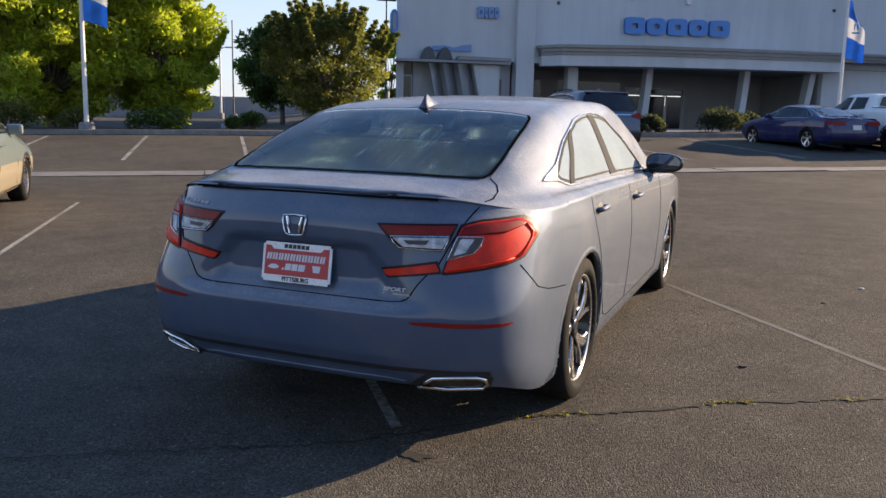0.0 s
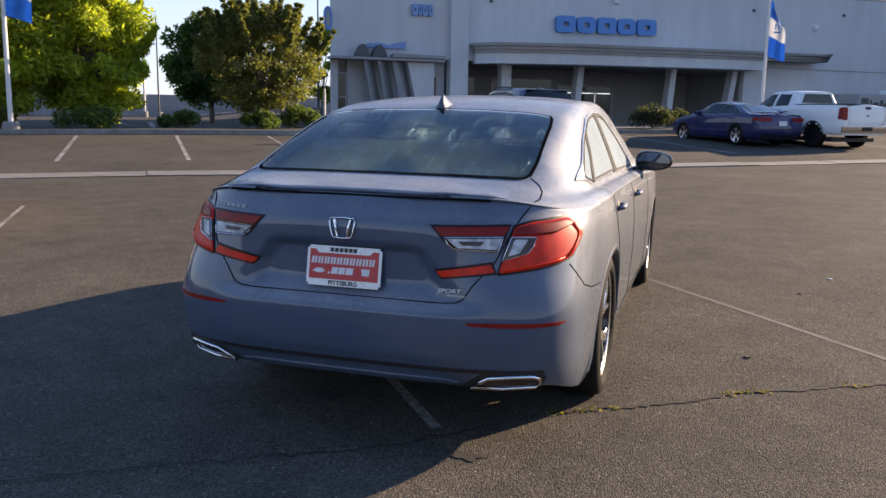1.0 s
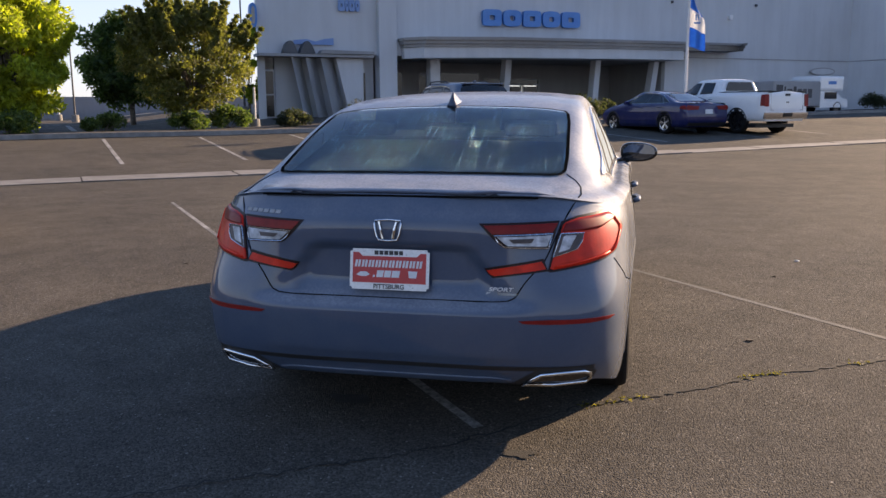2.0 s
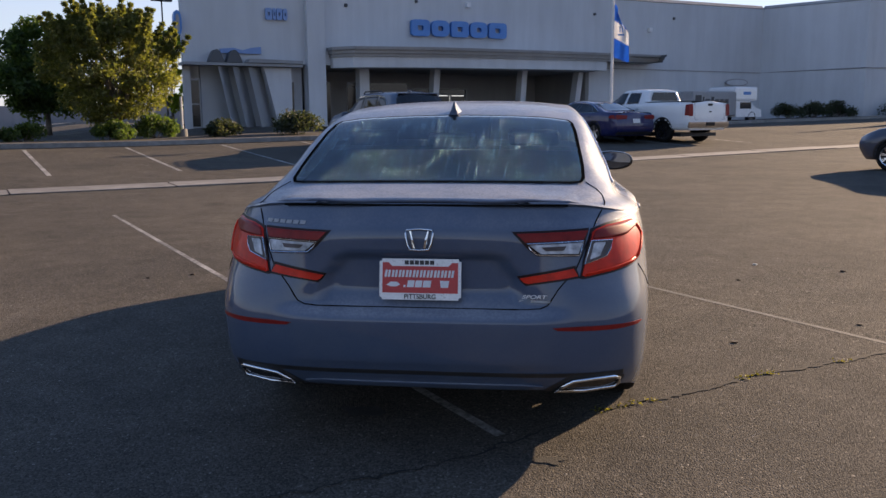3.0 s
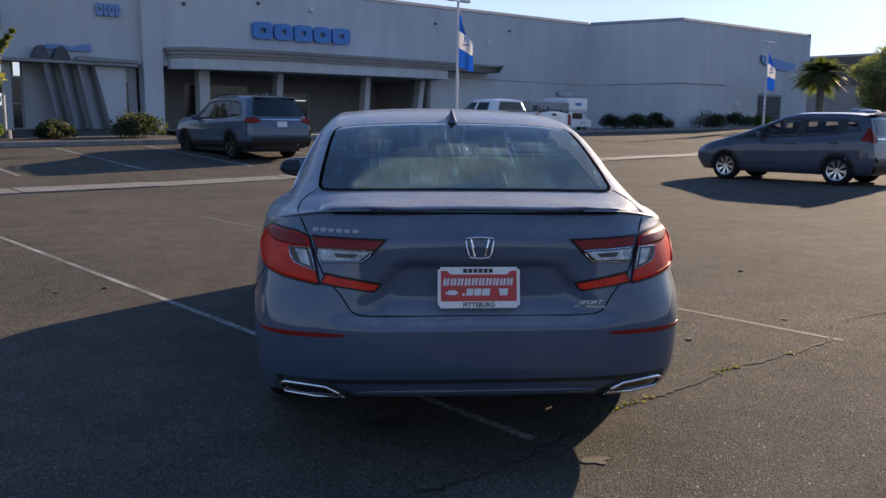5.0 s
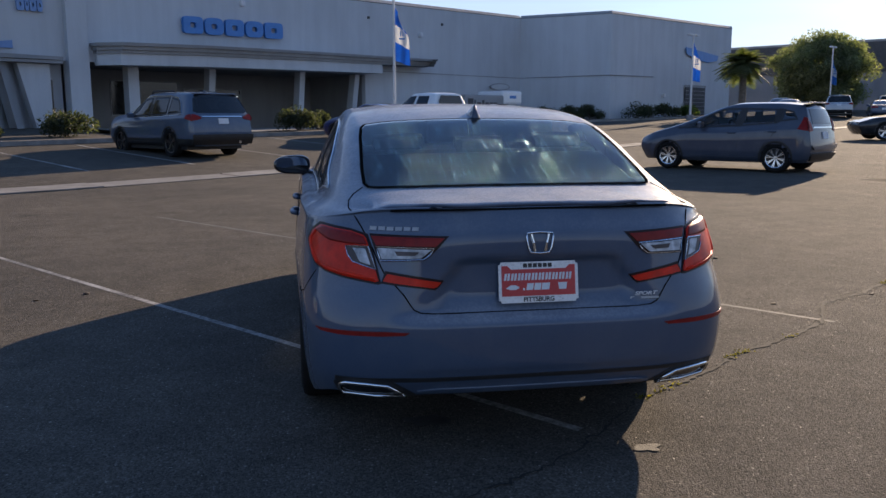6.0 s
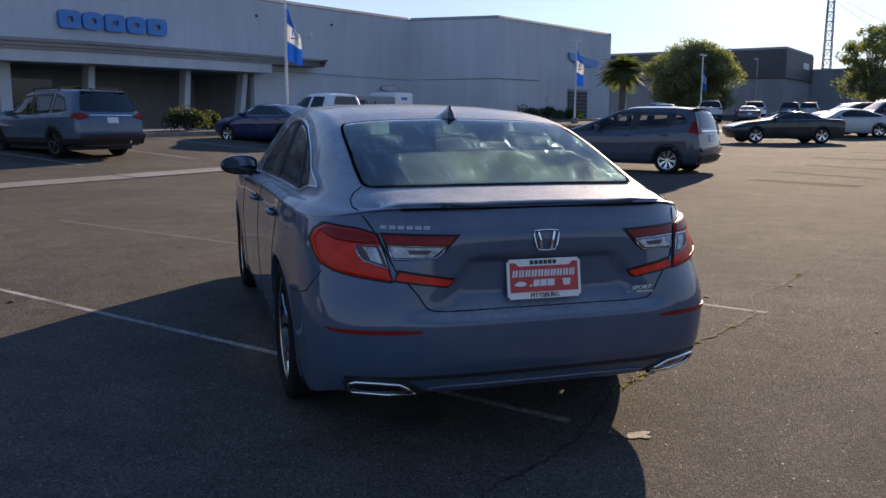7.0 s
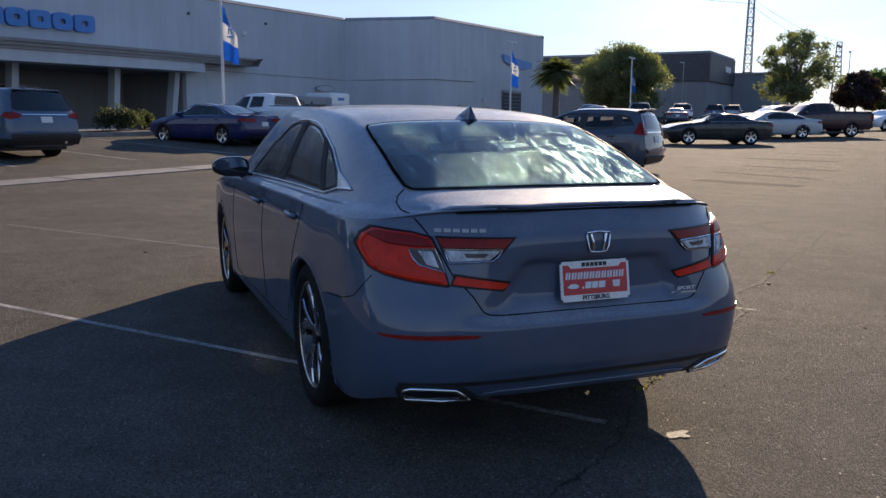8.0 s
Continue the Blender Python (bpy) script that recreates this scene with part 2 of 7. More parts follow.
def lens(name, rgb, rough=0.06, stripes=0.0, low=0.72, scale=9):
    """A moulded lamp lens."""
    m, nt, bsdf = material(name)
    vec = place(nt)
    n = noise_node(nt, scale, 4, 0.6, vec)
    dark = tuple(c * low for c in rgb)
    nt.links.new(ramp(nt, n.outputs[0], (0.3, dark), (0.7, rgb)), bsdf.inputs["Base Color"])
    bsdf.inputs["Roughness"].default_value = 0.4
    bsdf.inputs["Coat Weight"].default_value = 0.14
    bsdf.inputs["Specular IOR Level"].default_value = 0.15
    bsdf.inputs["Coat Roughness"].default_value = rough
    bsdf.inputs["Subsurface Weight"].default_value = 0.0
    if stripes:
        w = nt.nodes.new("ShaderNodeTexWave")
        w.inputs["Scale"].default_value = stripes
        nt.links.new(vec, w.inputs[0])
        bump(nt, bsdf, w.outputs[0], 0.06, 0.003)
    return m


def make_asphalt():
    m, nt, bsdf = material("worn_asphalt")
    pos = world_place(nt)
    stones = noise_node(nt, 125, kind="ShaderNodeTexVoronoi", vec=pos)
    grit = noise_node(nt, 240, 2, 0.6, pos)
    patch = noise_node(nt, 0.35, 6, 0.62, pos)
    mid = noise_node(nt, 2.6, 6, 0.7, pos)
    oil = noise_node(nt, 0.9, 3, 0.5, pos)
    col = ramp(nt, stones.outputs["Color"], (0.05, (0.048, 0.044, 0.038)), (0.5, (0.098, 0.089, 0.077)), (0.90, (0.155, 0.141, 0.120)), (1.0, (0.34, 0.31, 0.27)))
    col = mix(nt, 1.0, col, ramp(nt, patch.outputs[0], (0.32, grey(0.72)), (0.68, (1.12, 1.08, 1.02))), "MULTIPLY")
    col = mix(nt, 1.0, col, ramp(nt, mid.outputs[0], (0.28, grey(0.72)), (0.62, grey(1.05))), "MULTIPLY")
    col = mix(nt, ramp(nt, oil.outputs[0], (0.66, grey(0.0)), (0.76, grey(0.5))), col, (0.03, 0.029, 0.028))
    nt.links.new(col, bsdf.inputs["Base Color"])
    nt.links.new(ramp(nt, stones.outputs["Color"], (0.90, grey(0.95)), (1.0, grey(0.50))), bsdf.inputs["Roughness"])
    h = mix(nt, 0.4, ramp(nt, stones.outputs["Distance"], (0.0, grey(1.0)), (0.7, grey(0.0))), grit.outputs[0])
    nt.links.new(ramp(nt, stones.outputs["Color"], (0.88, grey(0.12)), (1.0, grey(0.45))), bsdf.inputs["Specular IOR Level"])
    bump(nt, bsdf, h, 0.9, 0.006)
    return m


def make_concrete(name, a, b):
    m, nt, bsdf = material(name)
    pos = world_place(nt)
    slow = noise_node(nt, 0.8, 6, 0.65, pos)
    grit = noise_node(nt, 120, 3, 0.6, pos)
    stain = noise_node(nt, 3.5, 6, 0.7, pos)
    col = ramp(nt, slow.outputs[0], (0.3, a), (0.7, b))
    col = mix(nt, 1.0, col, ramp(nt, stain.outputs[0], (0.3, grey(0.62)), (0.6, grey(1.0))), "MULTIPLY")
    col = mix(nt, 1.0, col, ramp(nt, grit.outputs[0], (0.3, grey(0.8)), (0.7, grey(1.05))), "MULTIPLY")
    nt.links.new(col, bsdf.inputs["Base Color"])
    bsdf.inputs["Roughness"].default_value = 0.85
    bump(nt, bsdf, grit.outputs[0], 0.35, 0.004)
    return m


def make_stucco(name, a, b, grit=26.0):
    """Painted stucco: weather streaks that run down, and a coarse trowelled relief."""
    m, nt, bsdf = material(name)
    vec = place(nt)
    mapping = nt.nodes.new("ShaderNodeMapping")
    mapping.inputs["Scale"].default_value = (1.0, 1.0, 0.12)
    nt.links.new(vec, mapping.inputs[0])
    runs = noise_node(nt, 1.4, 6, 0.62, mapping.outputs[0])
    slow = noise_node(nt, 0.16, 4, 0.6, vec)
    fine = noise_node(nt, grit, 4, 0.65, vec)
    col = ramp(nt, slow.outputs[0], (0.35, a), (0.65, b))
    col = mix(nt, 1.0, col, ramp(nt, runs.outputs[0], (0.25, grey(0.86)), (0.6, grey(1.0))), "MULTIPLY")
    col = mix(nt, 1.0, col, ramp(nt, fine.outputs[0], (0.2, grey(0.9)), (0.7, grey(1.0))), "MULTIPLY")
    nt.links.new(col, bsdf.inputs["Base Color"])
    bsdf.inputs["Roughness"].default_value = 0.9
    bump(nt, bsdf, fine.outputs[0], 0.4, 0.02)
    return m


def make_leaf(name, a, b, c):
    """Leaves: each clump its own green, with light that shines through."""
    m, nt, bsdf = material(name)
    geo = nt.nodes.new("ShaderNodeNewGeometry")
    slow = noise_node(nt, 0.9, 3, 0.5, place(nt))
    tone = mix(nt, 0.45, geo.outputs["Random Per Island"], slow.outputs[0])
    col = ramp(nt, tone, (0.22, a), (0.5, b), (0.8, c))
    nt.links.new(col, bsdf.inputs["Base Color"])
    bsdf.inputs["Roughness"].default_value = 0.55
    t = nt.nodes.new("ShaderNodeBsdfTranslucent")
    nt.links.new(mix(nt, 1.0, col, (1.5, 1.6, 0.7), "MULTIPLY"), t.inputs[0])
    ms = nt.nodes.new("ShaderNodeMixShader")
    ms.inputs[0].default_value = 0.58
    nt.links.new(bsdf.outputs[0], ms.inputs[1])
    nt.links.new(t.outputs[0], ms.inputs[2])
    nt.links.new(ms.outputs[0], nt.nodes["Material Output"].inputs["Surface"])
    return m


def make_line_paint():
    """White road paint, worn through to the asphalt in places."""
    m, nt, bsdf = material("worn_line_paint")
    pos = world_place(nt)
    wear = noise_node(nt, 26, 6, 0.72, pos)
    big = noise_node(nt, 1.6, 3, 0.6, pos)
    fac = mix(nt, 0.45, wear.outputs[0], big.outputs[0])
    nt.links.new(ramp(nt, fac, (0.42, (0.085, 0.080, 0.074)), (0.58, (0.34, 0.33, 0.31)), (0.74, (0.52, 0.51, 0.49))), bsdf.inputs["Base Color"])
    bsdf.inputs["Roughness"].default_value = 0.8
    bump(nt, bsdf, wear.outputs[0], 0.5, 0.003)
    return m


ASPHALT = make_asphalt()
LINE_PAINT = make_line_paint()
CONCRETE = make_concrete("gutter_concrete", (0.17, 0.162, 0.15), (0.26, 0.248, 0.228))
KERB = make_concrete("kerb_concrete", (0.20, 0.195, 0.185), (0.33, 0.32, 0.30))
SOIL = make_concrete("planter_soil", (0.035, 0.030, 0.026), (0.075, 0.062, 0.05))
STUCCO = make_stucco("painted_stucco", (0.53, 0.55, 0.565), (0.60, 0.62, 0.635))
STUCCO_BASE = make_stucco("stucco_lower_wall", (0.54, 0.56, 0.575), (0.61, 0.63, 0.645))
STUCCO_DARK = make_stucco("trim_and_recess_shade_stucco", (0.30, 0.30, 0.30), (0.36, 0.36, 0.36))
STUCCO_FAR = make_stucco("far_grey_wall", (0.22, 0.23, 0.24), (0.28, 0.28, 0.29))
SIGN_BLUE = surface("sign_blue", (0.045, 0.20, 0.52), (0.06, 0.25, 0.60), 3, (0.3, 0.45))
SIGN_DARK = surface("sign_dark", (0.05, 0.05, 0.055), (0.08, 0.08, 0.085), 3)
SIGN_WHITE = surface("sign_white", (0.68, 0.68, 0.68), (0.78, 0.78, 0.77), 3)
FLAG_BLUE = surface("flag_blue_cloth", (0.03, 0.20, 0.62), (0.05, 0.27, 0.72), 4, (0.7, 0.85))
HOOD_BLUE = surface("faded_blue_panel", (0.16, 0.28, 0.52), (0.20, 0.33, 0.58), 3, (0.4, 0.6))
FLAG_WHITE = surface("flag_white_cloth", (0.70, 0.72, 0.75), (0.80, 0.81, 0.82), 4, (0.7, 0.85))
POLE_WHITE = surface("white_pole_paint", (0.62, 0.62, 0.61), (0.74, 0.73, 0.71), 2, (0.35, 0.55))
POLE_DARK = surface("dark_pole_steel", (0.05, 0.05, 0.055), (0.09, 0.09, 0.09), 2, (0.5, 0.7))
STEEL = surface("galvanised_steel", (0.30, 0.31, 0.32), (0.42, 0.43, 0.44), 5, (0.4, 0.6), 0.7)
DOOR_DARK = surface("dark_door_glass", (0.012, 0.014, 0.016), (0.022, 0.024, 0.027), 3, (0.06, 0.12), bumps=(50, 0))
FRAME_ALU = surface("aluminium_frame", (0.38, 0.39, 0.40), (0.46, 0.47, 0.48), 5, (0.6, 0.75), 0.2)
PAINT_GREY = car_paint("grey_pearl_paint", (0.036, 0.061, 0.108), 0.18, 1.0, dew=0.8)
PAINT_DULL = car_paint("grey_blue_paint", (0.055, 0.085, 0.135), 0.3)
PAINT_BLUE = car_paint("deep_blue_paint", (0.005, 0.009, 0.072), 0.2)
PAINT_WHITE = car_paint("white_paint", (0.72, 0.72, 0.71), 0.0)
PAINT_SLATE = car_paint("slate_grey_paint", (0.045, 0.055, 0.080), 0.3)
PAINT_BLACK = car_paint("black_paint", (0.012, 0.013, 0.015), 0.1)
PAINT_SILVER = car_paint("silver_paint", (0.42, 0.43, 0.44), 0.5)
PAINT_MAROON = car_paint("maroon_paint", (0.035, 0.011, 0.014), 0.2)
PAINT_TEAL = car_paint("grey_green_paint", (0.15, 0.19, 0.19), 0.4)
PAINT_TAN = car_paint("gold_tan_paint", (0.34, 0.29, 0.20), 0.4)
TRIM_BLACK = surface("black_plastic_trim", (0.012, 0.012, 0.013), (0.022, 0.022, 0.023), 8, (0.4, 0.6))
TRIM_GLOSS = surface("gloss_black_trim", (0.008, 0.008, 0.009), (0.014, 0.014, 0.015), 8, (0.05, 0.10), bumps=(50, 0), coat=0.6)
PILLAR_GREY = surface("grey_pillar_trim", (0.045, 0.047, 0.048), (0.065, 0.066, 0.067), 8, (0.75, 0.9), bumps=(50, 0), spec=0.1)
GAP_BLACK = surface("gap_shadow", (0.006, 0.006, 0.006), (0.010, 0.010, 0.010), 8, (0.95, 1.0), bumps=(50, 0), spec=0.0)
MIRROR = surface("mirror_silver", (0.66, 0.68, 0.70), (0.70, 0.72, 0.74), 4, (0.01, 0.02), 1.0, bumps=(50, 0))
RUBBER = surface("tyre_rubber", (0.010, 0.010, 0.010), (0.020, 0.019, 0.018), 9, (0.75, 0.9), bumps=(120, 0.3), spec=0.12)
CHROME = surface("chrome", (0.72, 0.73, 0.74), (0.80, 0.81, 0.82), 8, (0.06, 0.14), 1.0, bumps=(60, 0))
ALLOY = surface("machined_alloy", (0.62, 0.62, 0.63), (0.74, 0.74, 0.75), 14, (0.18, 0.30), 1.0, bumps=(400, 0.05))
ALLOY_DARK = surface("black_alloy", (0.012, 0.012, 0.014), (0.025, 0.025, 0.027), 14, (0.18, 0.3), 0.2, coat=0.4)
DISC = surface("brake_disc", (0.25, 0.25, 0.25), (0.36, 0.35, 0.34), 14, (0.35, 0.5), 1.0)
LAMP_RED = lens("red_lamp_lens", (0.74, 0.030, 0.010), 0.05, 60, 0.62, 16)
LAMP_GUIDE = lens("bright_red_light_guide", (0.86, 0.045, 0.018), 0.05, 120)
LAMP_EDGE = lens("dark_lamp_edge", (0.020, 0.007, 0.007), 0.1)
LAMP_DEEP = lens("deep_red_lamp_lens", (0.27, 0.013, 0.010), 0.06, 90, 0.6, 20)
LAMP_CLEAR = lens("clear_lamp_lens", (0.74, 0.75, 0.77), 0.05, 45, 0.26, 22)
LAMP_SMOKE = lens("smoked_lamp_lens", (0.12, 0.095, 0.09), 0.05, 45, 0.4)
CABIN = surface("dark_cabin_cloth", (0.010, 0.010, 0.011), (0.022, 0.022, 0.024), 8, (0.85, 1.0), spec=0.03)
GLASS_REAR = dewy_glass("dewy_rear_glass", (0.24, 0.43, 0.58))
GLASS_CLEAR = window_glass("clear_side_glass", (0.85, 0.90, 0.92))
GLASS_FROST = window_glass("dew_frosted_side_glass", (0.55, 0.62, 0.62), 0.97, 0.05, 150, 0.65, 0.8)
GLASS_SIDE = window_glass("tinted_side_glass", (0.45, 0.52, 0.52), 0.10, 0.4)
GLASS_DARK = surface("privacy_glass", (0.010, 0.012, 0.014), (0.02, 0.022, 0.025), 3, (0.03, 0.07), bumps=(50, 0))
PLATE_RED = surface("plate_red", (0.52, 0.035, 0.035), (0.60, 0.05, 0.045), 12, (0.35, 0.5))
BARK = surface("bark", (0.10, 0.08, 0.06), (0.22, 0.18, 0.14), 7, (0.8, 0.95), bumps=(30, 0.6))
LEAF_YELLOW = make_leaf("yellow_green_leaves", (0.20, 0.25, 0.035), (0.34, 0.39, 0.045), (0.46, 0.48, 0.06))
LEAF_OLIVE = make_leaf("olive_gold_leaves", (0.085, 0.098, 0.032), (0.145, 0.150, 0.048), (0.21, 0.20, 0.065))
LEAF_DARK = make_leaf("dark_green_leaves", (0.035, 0.062, 0.018), (0.075, 0.115, 0.03), (0.12, 0.16, 0.045))
LEAF_GREY = make_leaf("grey_green_shrub_leaves", (0.018, 0.026, 0.015), (0.038, 0.047, 0.028), (0.085, 0.090, 0.06))
# far trees' leaves, paled: the haze before them is put into the colour
LEAF_HAZE = make_leaf("haze_paled_leaves", (0.09, 0.11, 0.06), (0.15, 0.17, 0.10), (0.23, 0.235, 0.15))
LEAF_PALM = make_leaf("palm_leaves", (0.06, 0.085, 0.04), (0.11, 0.13, 0.06), (0.19, 0.19, 0.10))
STUCCO_HOOD = make_stucco("dark_hood_stucco", (0.10, 0.105, 0.11), (0.14, 0.145, 0.15))
LEAF_PURPLE = make_leaf("purple_leaves", (0.030, 0.018, 0.022), (0.05, 0.030, 0.036), (0.07, 0.045, 0.050))
FADED_PAINT = make_concrete("faded_line_paint", (0.085, 0.08, 0.073), (0.15, 0.142, 0.13))
MOSS = make_leaf("crack_weeds", (0.08, 0.075, 0.015), (0.16, 0.14, 0.03), (0.26, 0.22, 0.05))
CRACK = surface("crack_shadow_soil", (0.012, 0.011, 0.010), (0.03, 0.027, 0.022), 20, (0.9, 1.0))


# ---- ground, kerbs and markings ----
def build_ground():
    us = [-700, -300, -120, -80] + [i * 2.0 for i in range(-30, 61)] + [140, 180, 300, 700, 1500]
    vs = [-700, -200, -60, -25] + [i * 1.0 for i in range(-14, 14)] + [14.0, 14.3, 14.6, 14.9, 15.3] + [16.0 + i for i in range(9)] + [25, 26, 28, 31, 34, 38, 44, 55, 80, 160, 400, 1500]
    rows = []
    for u in us:
        row = []
        for v in vs:
            x, y = lot_xy(u, v)
            row.append((x, y, ground_z(x, y)))
        rows.append(row)
    bm = sheet(rows)
    for f in bm.faces:
        if f.normal.z < 0:
            f.normal_flip()
    me = mesh_of("ground", bm, ASPHALT)
    me.shade_smooth()
    tagged(new("ground", me), "worn brown-grey asphalt parking lot with loose grit", "ground", kind="structure")


def ribbon(a, b, width, lift, thick=0.0, n=None, axis="uv"):
    """A flat strip on the ground from a to b, in lot axes."""
    (u0, v0), (u1, v1) = a, b
    d = math.hypot(u1 - u0, v1 - v0)
    n = n or max(2, int(d / 0.6))
    nu, nv = -(v1 - v0) / d * width / 2, (u1 - u0) / d * width / 2
    rows = []
    for k in range(n + 1):
        u, v = u0 + (u1 - u0) * k / n, v0 + (v1 - v0) * k / n
        row = []
        for s, h in ((-1, 0.0), (-1, thick), (1, thick), (1, 0.0)) if thick else ((-1, 0), (1, 0)):
            x, y = lot_xy(u + s * nu, v + s * nv)
            row.append((x, y, ground_z(x, y) + lift + h))
        rows.append(row)
    bm = sheet(rows)
    bmesh.ops.recalc_face_normals(bm, faces=bm.faces)
    for f in bm.faces:
        if not thick and f.normal.z < 0:
            f.normal_flip()
    return bm


def setting(name, bm, material, label, category, kind="structure", smooth=False):
    me = mesh_of(name, bm, material)
    if smooth:
        me.shade_smooth()
    return tagged(new(name, me), label, category, kind=kind)


build_ground()
LINES = "parking stall lines"
for u in (-8.1, -5.3, -2.5, 0.32, 3.12, 6.0, 8.75, 12.1, 15.9, 19.9, 23.0):
    setting("parking_line", ribbon((u, 17.2), (u, 24.0), 0.10, 0.005), LINE_PAINT, "worn white painted stall line by the kerb", "parking line", "structure")["group"] = LINES
OWN = "stall lines in the open lot"
for u, v0, v1, words in ((-2.25, 9.35, 3.0, "worn white stall line beside the old sedan"), (0.43, 9.75, 0.08, "worn white stall line running under the grey sedan"), (3.20, 8.9, -0.1, "faded white stall line beside the grey sedan")):
    setting("parking_line", ribbon((u, v0), (u, v1), 0.046 if "faded" in words else 0.05, 0.002), FADED_PAINT if "faded" in words else LINE_PAINT, words, "parking line", "structure")["group"] = OWN
# concrete gutter, cast in lengths
gutter = thing("gutter", "pale concrete drain gutter across the parking lot", "gutter", kind="structure")
u = -40.0
k = 0
while u < 80:
    n = 3.0 + 0.4 * math.sin(k * 1.7)
    bm = ribbon((u + 0.012, 14.6), (u + n - 0.012, 14.6), 0.86, 0.004, 0.012 + 0.008 * (k % 3), 3)
    part("gutter_slab", bm, CONCRETE, gutter)
    u += n
    k += 1
# kerb along the stalls, cast in lengths
kerb = thing("kerb", "grey concrete kerb along the planter", "kerb", kind="structure")
u = -12.0
while u < 26.0:
    bm = ribbon((u + 0.006, 24.6), (u + 2.994, 24.6), 0.18, 0.0, 0.15, 4)
    part("kerb_stone", bm, KERB, kerb)
    u += 3.0
kerb_far = thing("kerb", "low concrete kerb along the planted strip", "kerb", kind="structure")
u = 26.0
while u < 64.0:
    bm = ribbon((u + 0.006, 29.0 - 0.10 * (u - 26)), (u + 2.994, 29.0 - 0.10 * (u - 23)), 0.20, 0.0, 0.15, 4)
    part("kerb_stone", bm, KERB, kerb_far)
    u += 3.0
setting("kerb", ribbon((-7.3, 24.6), (-8.3, 19.6), 0.5, 0.0, 0.15), KERB, "sunlit kerb end of the planter island", "kerb")
setting("planter_bed", ribbon((-12.0, 26.3), (10.5, 26.3), 3.2, 0.0, 0.135), SOIL, "dark bark-mulched planter bed behind the kerb", "planter")
setting("planter_bed", ribbon((18.5, 27.0), (26.0, 26.8), 3.4, 0.0, 0.13), SOIL, "dark planter bed before the showroom", "planter")
setting("planter_bed", ribbon((38.0, 30.0), (63.0, 27.2), 2.0, 0.0, 0.12), SOIL, "planted strip along the blank wall", "planter")
setting("pavement", ribbon((12.5, 30.5), (36.0, 30.5), 6.0, 0.0, 0.13), KERB, "pale concrete walk before the showroom doors", "pavement")
# neighbouring lot behind the planter
for a, b in (((-40, 48.0), (16, 48.0)), ((-0.2, 29.5), (-0.2, 47.0)), ((-14, 29.5), (-14, 47.0)), ((5.6, 33), (5.6, 47.0))):
    setting("parking_line", ribbon(a, b, 0.22, 0.006), LINE_PAINT, "white line in the neighbouring lot", "parking line")["group"] = "lines of the neighbouring lot"
setting("kerb", ribbon((-60, 74.0), (24, 74.0), 0.6, 0.0, 0.2), KERB, "long kerb behind the neighbouring lot", "kerb")
setting("verge", ribbon((-60, 79.0), (24, 79.0), 8.0, 0.0, 0.1), KERB, "pale dry verge behind the neighbouring lot", "verge")


def crack(points, width, seed, weeds=0.0, words="winding crack in the asphalt"):
    rng = random.Random(seed)
    pts = []
    for (x0, y0), (x1, y1) in zip(points, points[1:]):
        n = max(2, int(math.hypot(x1 - x0, y1 - y0) / 0.035))
        for k in range(n):
            t = k / n
            pts.append((x0 + (x1 - x0) * t + rng.gauss(0, 0.010), y0 + (y1 - y0) * t + rng.gauss(0, 0.010)))
    rows = []
    for i, (x, y) in enumerate(pts):
        q, r = pts[max(0, i - 1)], pts[min(len(pts) - 1, i + 1)]
        dx, dy = r[0] - q[0], r[1] - q[1]
        d = math.hypot(dx, dy) or 1
        w = width * (0.35 + rng.random() * 0.9)
        z = ground_z(x, y) + 0.0045
        rows.append([(x - dy / d * w, y + dx / d * w, z), (x + dy / d * w, y - dx / d * w, z)])
    bm = sheet(rows)
    for f in bm.faces:
        if f.normal.z < 0:
            f.normal_flip()
    setting("crack", bm, CRACK, words, "crack", "structure")
    if weeds:
        bm = bmesh.new()
        for x, y in pts:
            if noise.noise(Vector((x * 2.3, y * 2.3, 0.7))) < -0.12 + 0.22 * max(0.0, x - 1.0):
                continue
            for _ in range(9):
                a, h = rng.uniform(0, 6.28), rng.uniform(0.002, 0.011)
                px, py = x + rng.gauss(0, 0.016), y + rng.gauss(0, 0.016)
                w = rng.uniform(0.003, 0.009)
                z = ground_z(px, py) + 0.004
                vs = [bm.verts.new(p) for p in ((px - w * math.cos(a), py - w * math.sin(a), z), (px + w * math.cos(a), py + w * math.sin(a), z), (px + rng.gauss(0, 0.006), py + rng.gauss(0, 0.006), z + h))]
                bm.faces.new(vs)
        tagged(new("crack_weeds", mesh_of("crack_weeds", bm, MOSS)), "yellowish moss and weeds along the crack", "weeds", kind="stuff")


crack([(0.70, 0.66), (0.86, 0.77), (1.08, 0.90), (1.30, 1.06), (1.54, 1.29), (1.81, 1.42), (2.08, 1.59), (2.33, 1.75), (2.52, 1.91), (2.86, 2.40), (3.42, 2.69), (4.38, 3.41)], 0.015, 1, 1.0, "weed-grown crack in the asphalt beside the sedan")
crack([(4.38, 3.41), (5.2, 3.9), (6.4, 4.8), (7.4, 5.3)], 0.008, 2, 0.0)
crack([(0.70, 0.66), (0.2, 0.10), (-0.5, -0.35), (-1.1, -0.75), (-1.9, -0.9)], 0.006, 3, 0.0, "fine crack in the asphalt behind the sedan")


